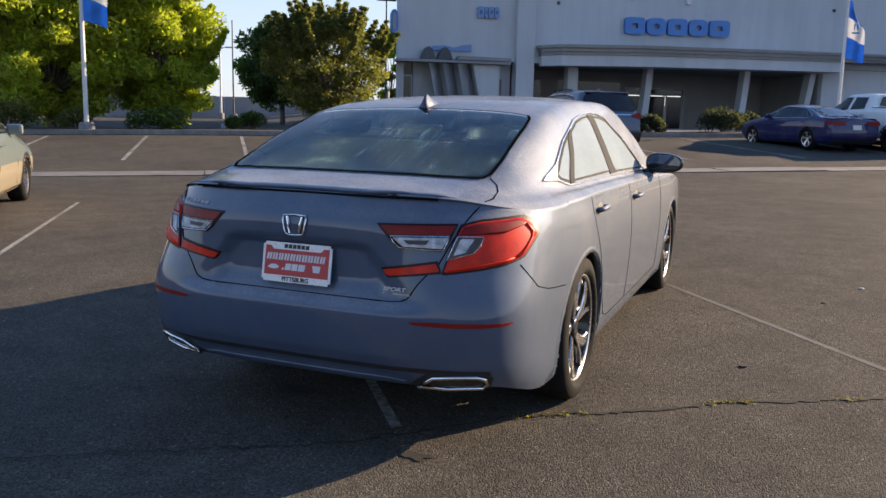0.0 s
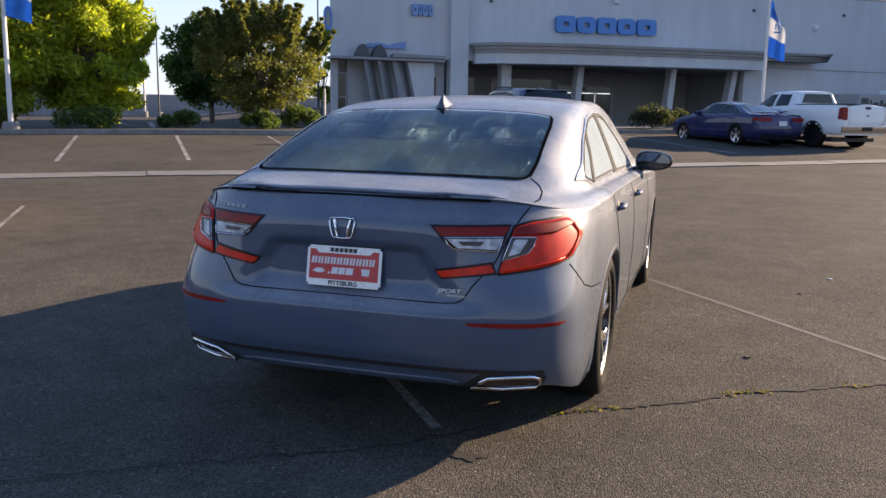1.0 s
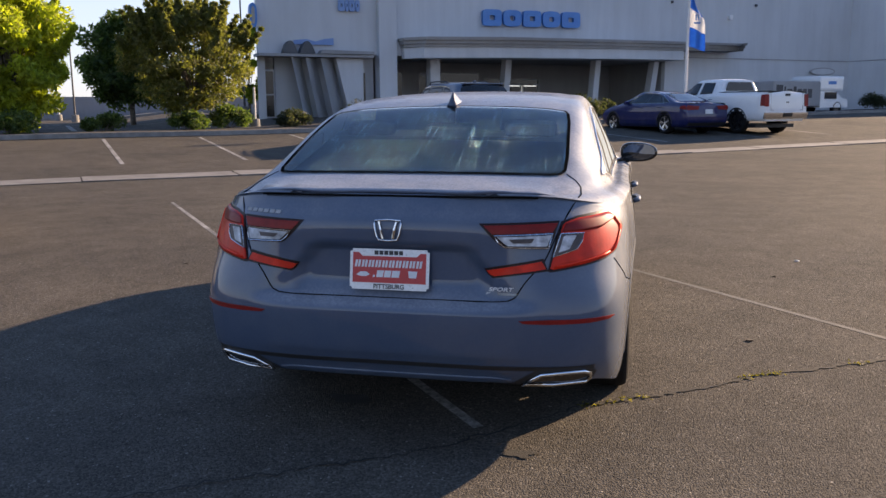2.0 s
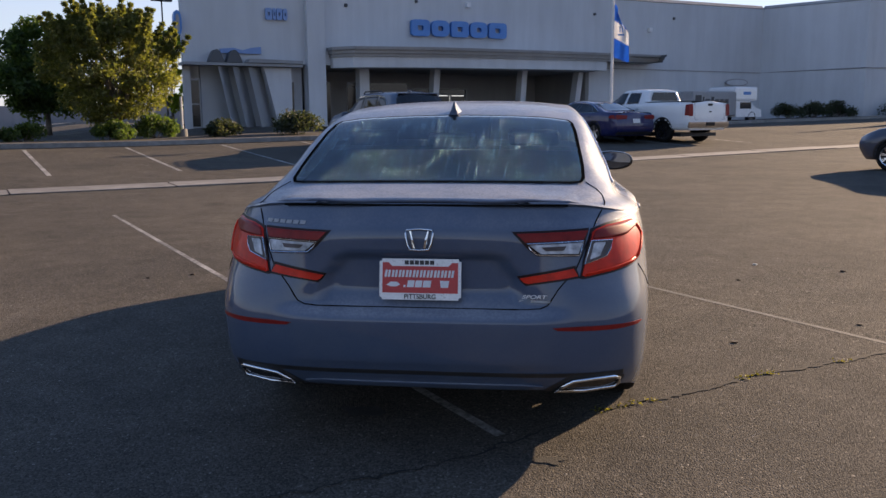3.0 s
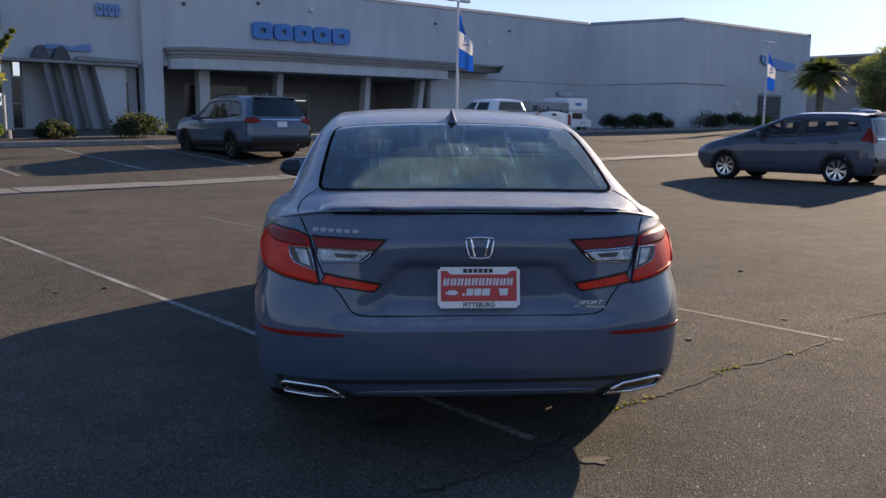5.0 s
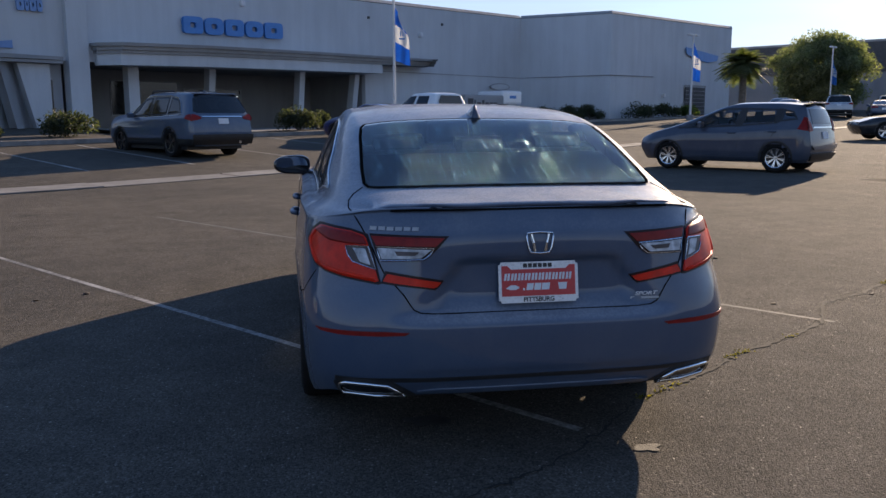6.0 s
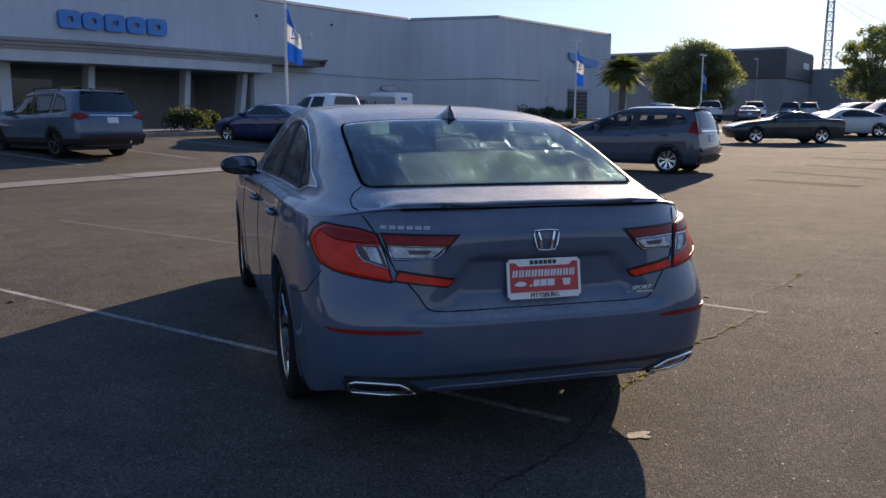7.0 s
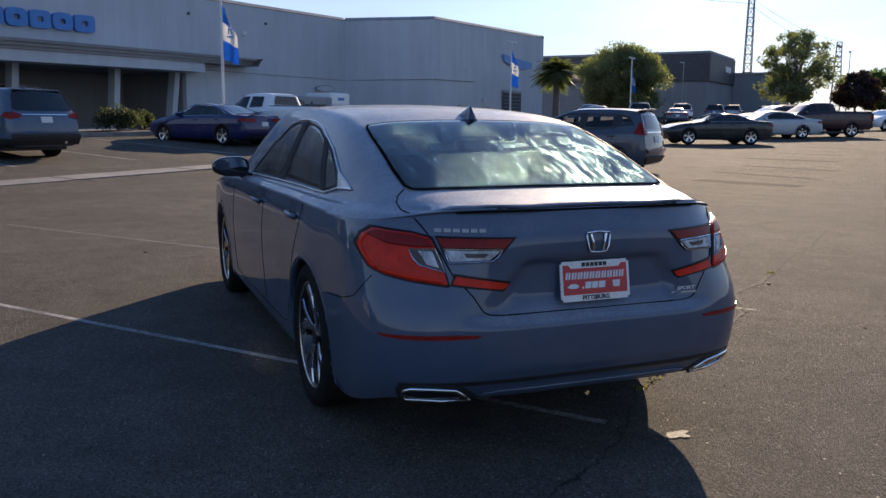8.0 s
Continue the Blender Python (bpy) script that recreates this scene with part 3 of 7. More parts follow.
def stain(x, y, r, seed, material, words):
    rng = random.Random(seed)
    bm = bmesh.new()
    ring = []
    for k in range(22):
        a = 2 * math.pi * k / 22
        q = r * (0.7 + 0.45 * noise.noise(Vector((math.cos(a) * 1.4 + seed, math.sin(a) * 1.4, 0))) + rng.uniform(-0.08, 0.08))
        ring.append(bm.verts.new((x + q * math.cos(a), y + 0.8 * q * math.sin(a), ground_z(x, y) + 0.0042)))
    bm.faces.new(ring)
    setting("stain", bm, material, words, "stain")


def litter(x, y, size, seed, material, words, name="leaf_litter"):
    rng = random.Random(seed)
    bm = bmesh.new()
    bmesh.ops.create_icosphere(bm, subdivisions=1, radius=size)
    for v in bm.verts:
        v.co = Vector((v.co.x * rng.uniform(0.8, 1.4), v.co.y * rng.uniform(0.7, 1.1), v.co.z * rng.uniform(0.15, 0.4)))
    t = tagged(new(name, mesh_of(name, bm, material)), words, "litter")
    t.matrix_basis = pose(x, y, ground_z(x, y) + 0.25 * size, 0, 0, rng.uniform(0, 360))


# dark strips laid flat across the open asphalt, of two even tones
STRIP_DARK = surface("dark_strip_ground", (0.030, 0.028, 0.025), (0.055, 0.050, 0.045), 2.0, (0.92, 1.0), bumps=(150, 0.3), spec=0.03)
for k, (a, b) in enumerate((((17.85, 3.34), (16.63, 0.9)), ((20.64, 3.15), (19.73, 0.74)), ((24.48, 3.77), (23.93, 1.09)), ((28.79, 3.41), (27.91, 1.25)), ((34.92, 3.37), (33.38, 1.06)), ((15.06, 3.11), (14.54, 0.95)))):
    setting("dark_strip", ribbon(a, b, 0.34 + 0.10 * (k % 3), 0.003), STRIP_DARK, "dark strip across the open asphalt", "tar strip")["group"] = "tar strips"
OIL = surface("oil_stain", (0.020, 0.019, 0.018), (0.045, 0.042, 0.038), 14, (0.62, 0.85), bumps=(150, 0.5))
DRY = surface("dry_leaf", (0.035, 0.024, 0.014), (0.07, 0.045, 0.025), 30, (0.7, 0.9))
for k, (x, y, s) in enumerate(((1.60, 1.94, 0.024), (2.49, 2.45, 0.022), (3.4, 2.6, 0.02), (-2.58, 3.73, 0.025), (-2.9, 3.55, 0.018), (3.0, 4.3, 0.03), (2.05, 3.9, 0.016), (-1.4, 6.1, 0.02), (2.9, 1.2, 0.014))):
    litter(x, y, s, k, DRY, "dry brown leaf lying on the asphalt")
stain(0.50, 0.085, 0.075, 5, OIL, "small dark oil stain on the asphalt")
stain(0.32, -1.15, 0.12, 6, OIL, "dark oil stain in the shade behind the sedan")
stain(-0.35, 0.55, 0.14, 7, OIL, "oil drips under the sedan")
litter(2.35, 4.6, 0.022, 40, SIGN_WHITE, "scrap of white paper lying on the asphalt", "paper_scrap")


# ---- showroom building, in lot axes ----
def build_showroom():
    b = thing("showroom", "pale grey stucco car showroom with a long entrance canopy", "building", pose(0, 0, 0, 0, 0, 37.7))
    roof = lambda u: 7.82 + 0.016 * (u - 25.9)
    F, back = 34.5, 39.6
    # walls with their real openings
    def slab(u0, u1, z0, z1a, z1b, v0=F, v1=F + 0.3, name="wall", mat=STUCCO):
        bm = prism([(u0, z0), (u1, z0), (u1, z1b), (u0, z1a)], v0, v1)
        return part(name, bm, mat, b)
    slab(7.5, 13.1, 3.80, 8.9, 8.9)
    slab(8.35, 13.1, 0.30, 3.797, 3.797, F + 0.55, F + 0.85, mat=STUCCO_BASE)
    slab(14.0, 30.2, 3.80, roof(14.0), roof(30.2))
    slab(30.2, 44.8, 0.50, 4.05, 4.05, mat=STUCCO_BASE)
    slab(30.2, 44.8, 4.053, roof(30.2), roof(44.8))
    slab(30.2, 44.8, 4.03, 4.075, 4.075, F - 0.03, F, "string_course", STUCCO_DARK)
    part("pilaster", box(13.103, 13.997, F - 0.30, F + 0.3, 0.4, 8.9, 0.02), STUCCO, b)
    part("wall_end", prism([(7.5, F + 0.303), (7.85, F + 0.303), (14.85, 60.0), (14.5, 60.0)], 0.3, 8.9, axis="z"), STUCCO, b)
    # angled return wall and the far blank wall
    for (ua, va), (ub, vb), za, zb, base in (((44.8, F), (46.9, 28.5), roof(44.8), roof(46.9), 0.5), ((46.9, 28.5), (65.0, 28.2), roof(46.9), 8.45, 0.5), ((65.0, 28.2), (66.0, 60.0), 8.45, 8.6, 0.5)):
        bm = bmesh.new()
        d = math.hypot(ub - ua, vb - va)
        nu, nv = -(vb - va) / d * 0.3, (ub - ua) / d * 0.3
        lo = [bm.verts.new(p) for p in ((ua, va, base), (ub, vb, base), (ub + nu, vb + nv, base), (ua + nu, va + nv, base))]
        hi = [bm.verts.new(p) for p in ((ua, va, za), (ub, vb, zb), (ub + nu, vb + nv, zb), (ua + nu, va + nv, za))]
        bm.faces.new(lo[::-1])
        bm.faces.new(hi)
        for i in range(4):
            bm.faces.new((lo[i], lo[(i + 1) % 4], hi[(i + 1) % 4], hi[i]))
        bmesh.ops.recalc_face_normals(bm, faces=bm.faces)
        part("wall", bm, STUCCO, b)
        cap = tube([(ua + nu / 2, va + nv / 2, za + 0.02), (ub + nu / 2, vb + nv / 2, zb + 0.02)], 0.19, 4)
        part("parapet_cap", cap, STUCCO_DARK, b)
    part("parapet_cap", tube([(14.0, F + 0.15, roof(14) + 0.02), (44.8, F + 0.15, roof(44.8) + 0.02)], 0.19, 4), STUCCO_DARK, b)
    bm = bmesh.new()
    lo = [bm.verts.new(p) for p in ((7.8, F + 0.3, 7.5), (44.8, F + 0.3, 7.5), (47.1, 28.9, 7.6), (64.8, 28.6, 7.9), (65.8, 60, 8), (14.8, 60, 7.5))]
    bm.faces.new(lo)
    part("roof", bm, STUCCO_DARK, b)
    part("string_course", tube([(44.83, F - 0.02, 4.06), (46.85, 28.46, 4.14), (52.5, 28.35, 4.2)], 0.035, 4), STUCCO_DARK, b)
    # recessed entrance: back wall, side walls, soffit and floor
    # the recess's shade is put into darker wall stucco and a deeper back
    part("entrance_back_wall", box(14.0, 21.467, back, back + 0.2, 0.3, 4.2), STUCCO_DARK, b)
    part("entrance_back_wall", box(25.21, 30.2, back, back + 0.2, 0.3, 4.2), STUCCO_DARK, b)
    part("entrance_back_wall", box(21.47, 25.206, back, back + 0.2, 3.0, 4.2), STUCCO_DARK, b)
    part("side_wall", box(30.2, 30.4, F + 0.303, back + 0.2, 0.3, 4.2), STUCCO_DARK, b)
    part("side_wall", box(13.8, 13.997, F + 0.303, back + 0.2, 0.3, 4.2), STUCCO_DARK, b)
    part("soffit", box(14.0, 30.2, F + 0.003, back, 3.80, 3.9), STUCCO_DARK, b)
    # doors in the entrance: frame, two leaves, transom
    d = new("door_1")
    d.parent = b
    tagged(d, "aluminium-framed dark glass entrance doors")
    part("door_frame", box(21.478, 21.583, back - 0.05, back + 0.15, 0.5, 2.99), FRAME_ALU, d)
    part("door_frame", box(25.094, 25.199, back - 0.05, back + 0.15, 0.5, 2.99), FRAME_ALU, d)
    part("door_frame", box(21.586, 25.091, back - 0.05, back + 0.15, 2.60, 2.70), FRAME_ALU, d)
    part("door_frame", box(21.586, 25.091, back - 0.05, back + 0.15, 2.92, 2.99), FRAME_ALU, d)
    part("transom_pane", box(21.586, 25.091, back + 0.02, back + 0.06, 2.703, 2.917), DOOR_DARK, d)
    for u0, u1 in ((21.586, 22.785), (22.89, 23.987), (24.071, 25.091)):
        part("door_pane", box(u0 + 0.06, u1 - 0.06, back + 0.02, back + 0.06, 0.62, 2.55), DOOR_DARK, d)
        for a, c in ((u0, u0 + 0.057), (u1 - 0.057, u1)):
            part("door_stile", box(a, c, back, back + 0.1, 0.5, 2.597), FRAME_ALU, d)
    # shop windows in the shade of the canopy
    for k, (u0, u1) in enumerate(((15.2, 16.5), (17.4, 21.2))):
        w = new("window_%d" % (k + 1))
        w.parent = b
        tagged(w, "dark shop window under the canopy")
        part("window_frame", box(u0, u1, back - 0.04, back - 0.003, 1.5 if k else 0.9, 3.3), FRAME_ALU, w)
        part("pane", box(u0 + 0.06, u1 - 0.06, back - 0.06, back - 0.043, 1.56 if k else 0.96, 3.24), DOOR_DARK, w)
    # raking columns
    for u, lean in ((16.3, 0.0), (20.1, 0.28), (25.6, 0.28), (29.3, 0.50)):
        w = 0.26 if lean else 0.40
        bm = prism([(u - w + lean * 0.0, 0.45), (u + w * 0.3, 0.45), (u + w * 0.3 + lean, 3.797), (u - w + lean, 3.797)], F + 0.1, F + 0.6)
        part("column", bm, STUCCO_BASE, b)
    # canopy: stepped cornice over a plain fascia
    front = [(14.35, 34.2), (15.0, 33.35), (18.9, 32.75), (26.0, 33.0), (34.8, 33.9)]
    for z0, z1, grow, mat in ((3.72, 4.22, 0.0, STUCCO), (4.22, 4.36, 0.10, STUCCO_DARK), (4.36, 4.52, 0.22, STUCCO_DARK), (4.52, 4.66, 0.36, STUCCO_DARK)):
        bm = bmesh.new()
        tilt = lambda u: 0.012 * (u - 20)
        end = 30.6 if z0 < 4.0 else 34.8
        pts = [(u - grow * 0.5 if i == 0 else u, v - grow) for i, (u, v) in enumerate(front) if u <= end]
        if end < 35:
            pts.append((end, 33.45 - grow))
        outer = pts
        lo = [bm.verts.new((u, v, z0 + tilt(u))) for u, v in outer] + [bm.verts.new((outer[-1][0], F - 0.003, z0 + tilt(outer[-1][0]))), bm.verts.new((outer[0][0], F - 0.003, z0 + tilt(outer[0][0])))]
        hi = [bm.verts.new((u, v - grow * 0.12, z1 + tilt(u) - 0.003)) for u, v in outer] + [bm.verts.new((outer[-1][0], F - 0.003, z1 + tilt(outer[-1][0]) - 0.003)), bm.verts.new((outer[0][0], F - 0.003, z1 + tilt(outer[0][0]) - 0.003))]
        n = len(lo)
        bm.faces.new(lo)
        bm.faces.new(hi[::-1])
        for i in range(n):
            bm.faces.new((lo[i], lo[(i + 1) % n], hi[(i + 1) % n], hi[i]))
        bmesh.ops.recalc_face_normals(bm, faces=bm.faces)
        part("canopy_fascia" if mat is STUCCO else "canopy_cornice", bm, mat, b)
    # corner front with raking fins under scalloped hoods
    part("hood_slab", box(7.4, 12.75, F - 0.55, F + 0.5, 3.64, 3.76), STUCCO_DARK, b)
    for k, (u, w) in enumerate(((8.84, 0.33), (9.62, 0.35))):
        pts = [(u - w, 3.785)] + [(u - w * math.cos(math.pi * i / 12), 3.785 + 0.54 * math.sin(math.pi * i / 12) ** 2.0) for i in range(1, 12)] + [(u + w, 3.785)]
        part("scalloped_hood", prism(pts, F - 0.5, F - 0.003), STUCCO_HOOD, b)
    part("flat_hood", prism([(10.15, 3.785), (12.75, 3.785), (12.75, 3.92), (10.30, 3.96)], F - 0.6, F - 0.003), STUCCO_DARK, b)
    part("hood_panel", prism([(9.1, 4.20), (10.95, 4.20), (10.95, 4.52), (10.5, 4.46), (10.1, 4.34), (9.7, 4.44), (9.1, 4.38)], F - 0.12, F - 0.05), HOOD_BLUE, b)
    for u, lean, w in ((8.85, 0.62, 0.66), (9.50, 0.60, 0.72), (10.20, 0.62, 0.82)):
        bm = sheet([[Vector((u + k * w, F - 0.50 + 0.85 * k, 3.617)) for k in (0, 0.5, 1)], [Vector((u + lean + k * w, F - 0.50 + 0.85 * k, 0.5)) for k in (0, 0.5, 1)]])
        bmesh.ops.solidify(bm, geom=bm.faces[:], thickness=0.07)
        part("pleat", bm, STUCCO_BASE, b)
    part("wall_panel", prism([(11.0, 3.617), (12.3, 3.617), (12.3, 0.4), (11.75, 0.4)], F - 0.25, F + 0.2), STUCCO_BASE, b)
    part("door_slit", box(12.35, 12.6, F + 0.30, F + 0.40, 0.6, 3.0), DOOR_DARK, b)
    w = new("window_3")
    w.parent = b
    tagged(w, "narrow dark corner window")
    part("window_frame", box(7.55, 8.30, F + 0.45, F + 0.56, 0.9, 3.1), FRAME_ALU, w)
    for z0, z1 in ((1.0, 1.95), (2.02, 3.02)):
        part("pane", box(7.62, 8.23, F + 0.42, F + 0.447, z0, z1), DOOR_DARK, w)
    # blank wall: garage door, vents, round lamp
    g = new("garage_door")
    g.parent = b
    tagged(g, "dark roll-up garage door")
    u0, u1, v = 57.2, 60.6, 28.25
    for k in range(9):
        part("slat", box(u0, u1, v - 0.06, v - 0.02, 1.0 + 0.29 * k, 1.27 + 0.29 * k, 0.012), SIGN_DARK, g)
    part("door_frame", box(u0 - 0.12, u1 + 0.12, v - 0.05, v - 0.022, 3.62, 3.75), STUCCO_DARK, g)
    for u in (51.6, 55.4):
        part("wall_vent", box(u, u + 0.8, 28.2, 28.31, 1.3, 1.9, 0.02), STUCCO_DARK, b)
    for u, z, v in ((34.7, 6.35, F), (53.9, 2.9, 28.32), (22.0, 7.0, F)):
        part("wall_lamp", box(u - 0.12, u + 0.12, v - 0.22, v - 0.003, z - 0.14, z + 0.12, 0.04), SIGN_WHITE, b)
    for u, z in ((30.5, 7.02), (36.7, 7.1), (19.0, 7.0), (15.2, 6.6)):
        part("wall_fixing", box(u - 0.07, u + 0.07, F - 0.10, F - 0.003, z - 0.07, z + 0.07, 0.02), SIGN_DARK, b)
    part("wall_mark", prism([(57.0, 6.55), (62.6, 6.15), (62.4, 5.75), (60.8, 5.55), (58.6, 5.70), (57.2, 6.05)], 28.16, 28.21), SIGN_BLUE, b, "faded blue winged wall sign")
    return b


build_showroom()


def sign_blocks(name, label, m, widths, height, gap, mat, depth=0.16):
    """A row of plain block shapes standing in for a maker's lettering."""
    s = thing(name, label, "sign", m)
    x = 0.0
    for k, w in enumerate(widths):
        bm = bmesh.new()
        h = height
        power = 0.35 if k % 2 == 0 else 0.62
        loops = []
        for size, y in ((0.5, 0.0), (0.5, -depth), (0.15, -depth), (0.15, 0.0)):
            loop = []
            for i in range(32):
                q = 2 * math.pi * i / 32
                cx, cz = math.copysign(abs(math.cos(q)) ** power, math.cos(q)), math.copysign(abs(math.sin(q)) ** power, math.sin(q))
                loop.append(bm.verts.new((x + w / 2 + cx * w * size, y, h / 2 + cz * h * size)))
            loops.append(loop)
        for p, r in zip(loops, loops[1:] + loops[:1]):
            for i in range(32):
                bm.faces.new((p[i], p[(i + 1) % 32], r[(i + 1) % 32], r[i]))
        bmesh.ops.recalc_face_normals(bm, faces=bm.faces)
        part("sign_block", bm, mat, s)
        x += w + gap
    return s


def facade(u, z, v=34.5):
    x, y = lot_xy(u, v)
    return pose(x, y, z, 0, 0, 37.7) @ pose(0, 0, 0, 0, -0.7, 0)


sign_blocks("wall_sign", "large blue block letters on the showroom wall", facade(18.62, 5.32, 34.45), [1.05, 1.05, 1.05, 1.05, 1.12], 0.80, 0.10, SIGN_BLUE, 0.18)
sign_blocks("wall_sign", "small pale blue word sign on the corner tower", facade(11.22, 5.72, 34.45), [0.3, 0.16, 0.26, 0.22], 0.52, 0.03, HOOD_BLUE, 0.10)
t = thing("oval_sign", "tall blue oval sign on the building's corner", "sign", facade(7.28, 4.85, 34.4))
bm = bmesh.new()
ring = [(0.17 * math.cos(a), 0.52 + 0.52 * math.copysign(abs(math.sin(a)) ** 0.6, math.sin(a))) for a in [2 * math.pi * k / 28 for k in range(28)]]
prism(ring, 0, -0.25, bm)
part("sign_face", bm, SIGN_BLUE, t)
part("sign_inset", prism([(x * 0.45, 0.52 + (z - 0.52) * 0.72) for x, z in ring], -0.25, -0.262), STUCCO_DARK, t)
t = thing("oval_plaque", "oval grey plaque on the blank wall", "sign", facade(42.4, 3.4, 34.45))
part("plaque", prism([(1.05 * math.cos(a), 0.24 * math.sin(a)) for a in [2 * math.pi * k / 32 for k in range(32)]], 0, -0.10), STUCCO_DARK, t)
part("plaque_face", prism([(0.95 * math.cos(a), 0.18 * math.sin(a)) for a in [2 * math.pi * k / 32 for k in range(32)]], -0.10, -0.115), STUCCO, t)


from functools import lru_cache


# ---- the grey sedan: its body as two smooth surfaces ----
def curve(keys, x):
    """Smooth interpolation through (place, value) keys."""
    if x <= keys[0][0]:
        return keys[0][1]
    if x >= keys[-1][0]:
        return keys[-1][1]
    for i in range(len(keys) - 1):
        (x0, v0), (x1, v1) = keys[i], keys[i + 1]
        if x <= x1:
            t = (x - x0) / (x1 - x0)
            d = (v1 - v0) / (x1 - x0)
            d0 = d if i == 0 else (v1 - keys[i - 1][1]) / (x1 - keys[i - 1][0])
            d1 = d if i + 2 == len(keys) else (keys[i + 2][1] - v0) / (keys[i + 2][0] - x0)
            h = x1 - x0
            return (2*t**3 - 3*t*t + 1) * v0 + (t**3 - 2*t*t + t) * h * d0 + (3*t*t - 2*t**3) * v1 + (t**3 - t*t) * h * d1


def ease(a, b, x):
    t = min(1.0, max(0.0, (x - a) / (b - a)))
    return t * t * (3 - 2 * t)


REAR_Y = [(0.20, 0.15), (0.28, 0.06), (0.32, 0.025), (0.37, -0.012), (0.395, -0.02), (0.42, -0.034), (0.50, -0.044), (0.57, -0.047), (0.60, -0.042), (0.615, -0.020), (0.635, 0.002), (0.72, 0.008), (0.80, 0.008), (0.89, 0.004), (0.93, 0.012), (0.97, 0.032), (1.01, 0.05), (1.06, 0.062)]
REAR_SMOOTH = [(0.20, 0.15), (0.28, 0.06), (0.32, 0.025), (0.37, -0.008), (0.42, -0.022), (0.50, -0.031), (0.57, -0.033), (0.65, -0.024), (0.75, -0.008), (0.89, 0.004), (0.93, 0.012), (0.97, 0.032), (1.01, 0.05), (1.06, 0.062)]
SIDE_F = [(0.18, 0.952), (0.25, 0.974), (0.33, 0.984), (0.45, 0.992), (0.57, 0.999), (0.70, 1.0), (0.80, 0.994), (0.88, 0.984), (0.96, 0.965), (1.05, 0.955)]
SIDE_W = [(0.3, 0.898), (0.7, 0.906), (1.05, 0.926), (1.5, 0.920), (2.5, 0.918), (3.3, 0.920), (3.88, 0.928), (4.3, 0.905), (4.88, 0.85)]
CORNER_D = [(0.2, 0.54), (0.57, 0.60), (0.75, 0.66), (0.95, 0.74)]
CORNER_N = [(0.2, 3.5), (0.57, 3.7), (0.75, 3.2), (0.95, 2.8)]
NOSE = 4.84
EDGE_REAR = [(0.0, 1.023), (0.45, 1.020), (0.62, 1.009), (0.73, 0.986), (0.82, 0.962), (0.87, 0.955)]
EDGE_SIDE = [(0.35, 0.957), (0.7, 0.960), (1.2, 0.965), (2.2, 0.955), (3.2, 0.940), (3.9, 0.900), (4.4, 0.82), (4.84, 0.70)]


@lru_cache(maxsize=200000)
def plan_point(c, z):
    """The body's outline at height z: c from 0 (middle of the tail) over 1 (the rear corner ends) and 2 (the front corner starts) to 3 (middle of the nose)."""
    f, d, n = curve(SIDE_F, z), curve(CORNER_D, z), curve(CORNER_N, z)
    r = curve(REAR_SMOOTH, z)
    if c < 0.32:
        r += (curve(REAR_Y, z) - r) * ease(0.32, 0.13, c)
    if c <= 1:
        a = c * math.pi / 2
        y = r + d * (1 - max(0.0, math.cos(a)) ** (2 / n))
        x = f * curve(SIDE_W, max(y, 0.3)) * max(0.0, math.sin(a)) ** (2 / n)
    elif c <= 2:
        y = r + d + (4.15 - r - d) * (c - 1)
        x = f * curve(SIDE_W, y)
    else:
        a = (c - 2) * math.pi / 2
        tip = NOSE + 0.04 - 0.35 * max(0, z - 0.55)
        y = 4.15 + (tip - 4.15) * max(0.0, math.sin(a)) ** (2 / 2.6)
        x = f * curve(SIDE_W, 4.15) * max(0.0, math.cos(a)) ** (2 / 2.6)
    return x, y


@lru_cache(maxsize=200000)
def edge_height(c):
    if c <= 1:
        x, y = plan_point(c, 0.98)
        return curve(EDGE_REAR, x)
    x, y = plan_point(c, 0.95)
    return curve(EDGE_SIDE, y)


def recess(x, z):
    """How deep the plate's recess is at x, z of the tail."""
    hw = 0.300 + (0.825 - z) * 0.85 if z > 0.735 else 0.377
    m = ease(hw + 0.012, hw - 0.018, abs(x)) * ease(0.836, 0.812, z) * ease(0.60, 0.70, z)
    return 0.030 * m


def skin(c, z, out=0.0):
    """A point of the lower body at outline place c (negative: the other side) and height z, moved outwards by out."""
    s = -1 if c < 0 else 1
    c = abs(c)
    x, y = plan_point(c, z)
    if c < 1:
        y += recess(x, z)
    if out:
        e = 0.004
        x1, y1 = plan_point(min(3, c + e), z)
        x0, y0 = plan_point(max(0, c - e), z)
        t = Vector((x1 - x0, y1 - y0, 0)).normalized()
        nx, ny = t.y, -t.x
        return Vector((s * (x + out * nx), y + out * ny, z))
    return Vector((s * x, y, z))


def tail_c(x, z):
    """The outline place at which the tail has this x at height z."""
    s = -1 if x < 0 else 1
    lo, hi = 0.0, 1.0
    for _ in range(24):
        mid = (lo + hi) / 2
        if plan_point(mid, z)[0] < abs(x):
            lo = mid
        else:
            hi = mid
    return s * lo


def side_c(y, z):
    """The outline place at which the side has this y at height z."""
    lo, hi = 0.0, 3.0
    for _ in range(26):
        mid = (lo + hi) / 2
        if plan_point(mid, z)[1] < y:
            lo = mid
        else:
            hi = mid
    return lo


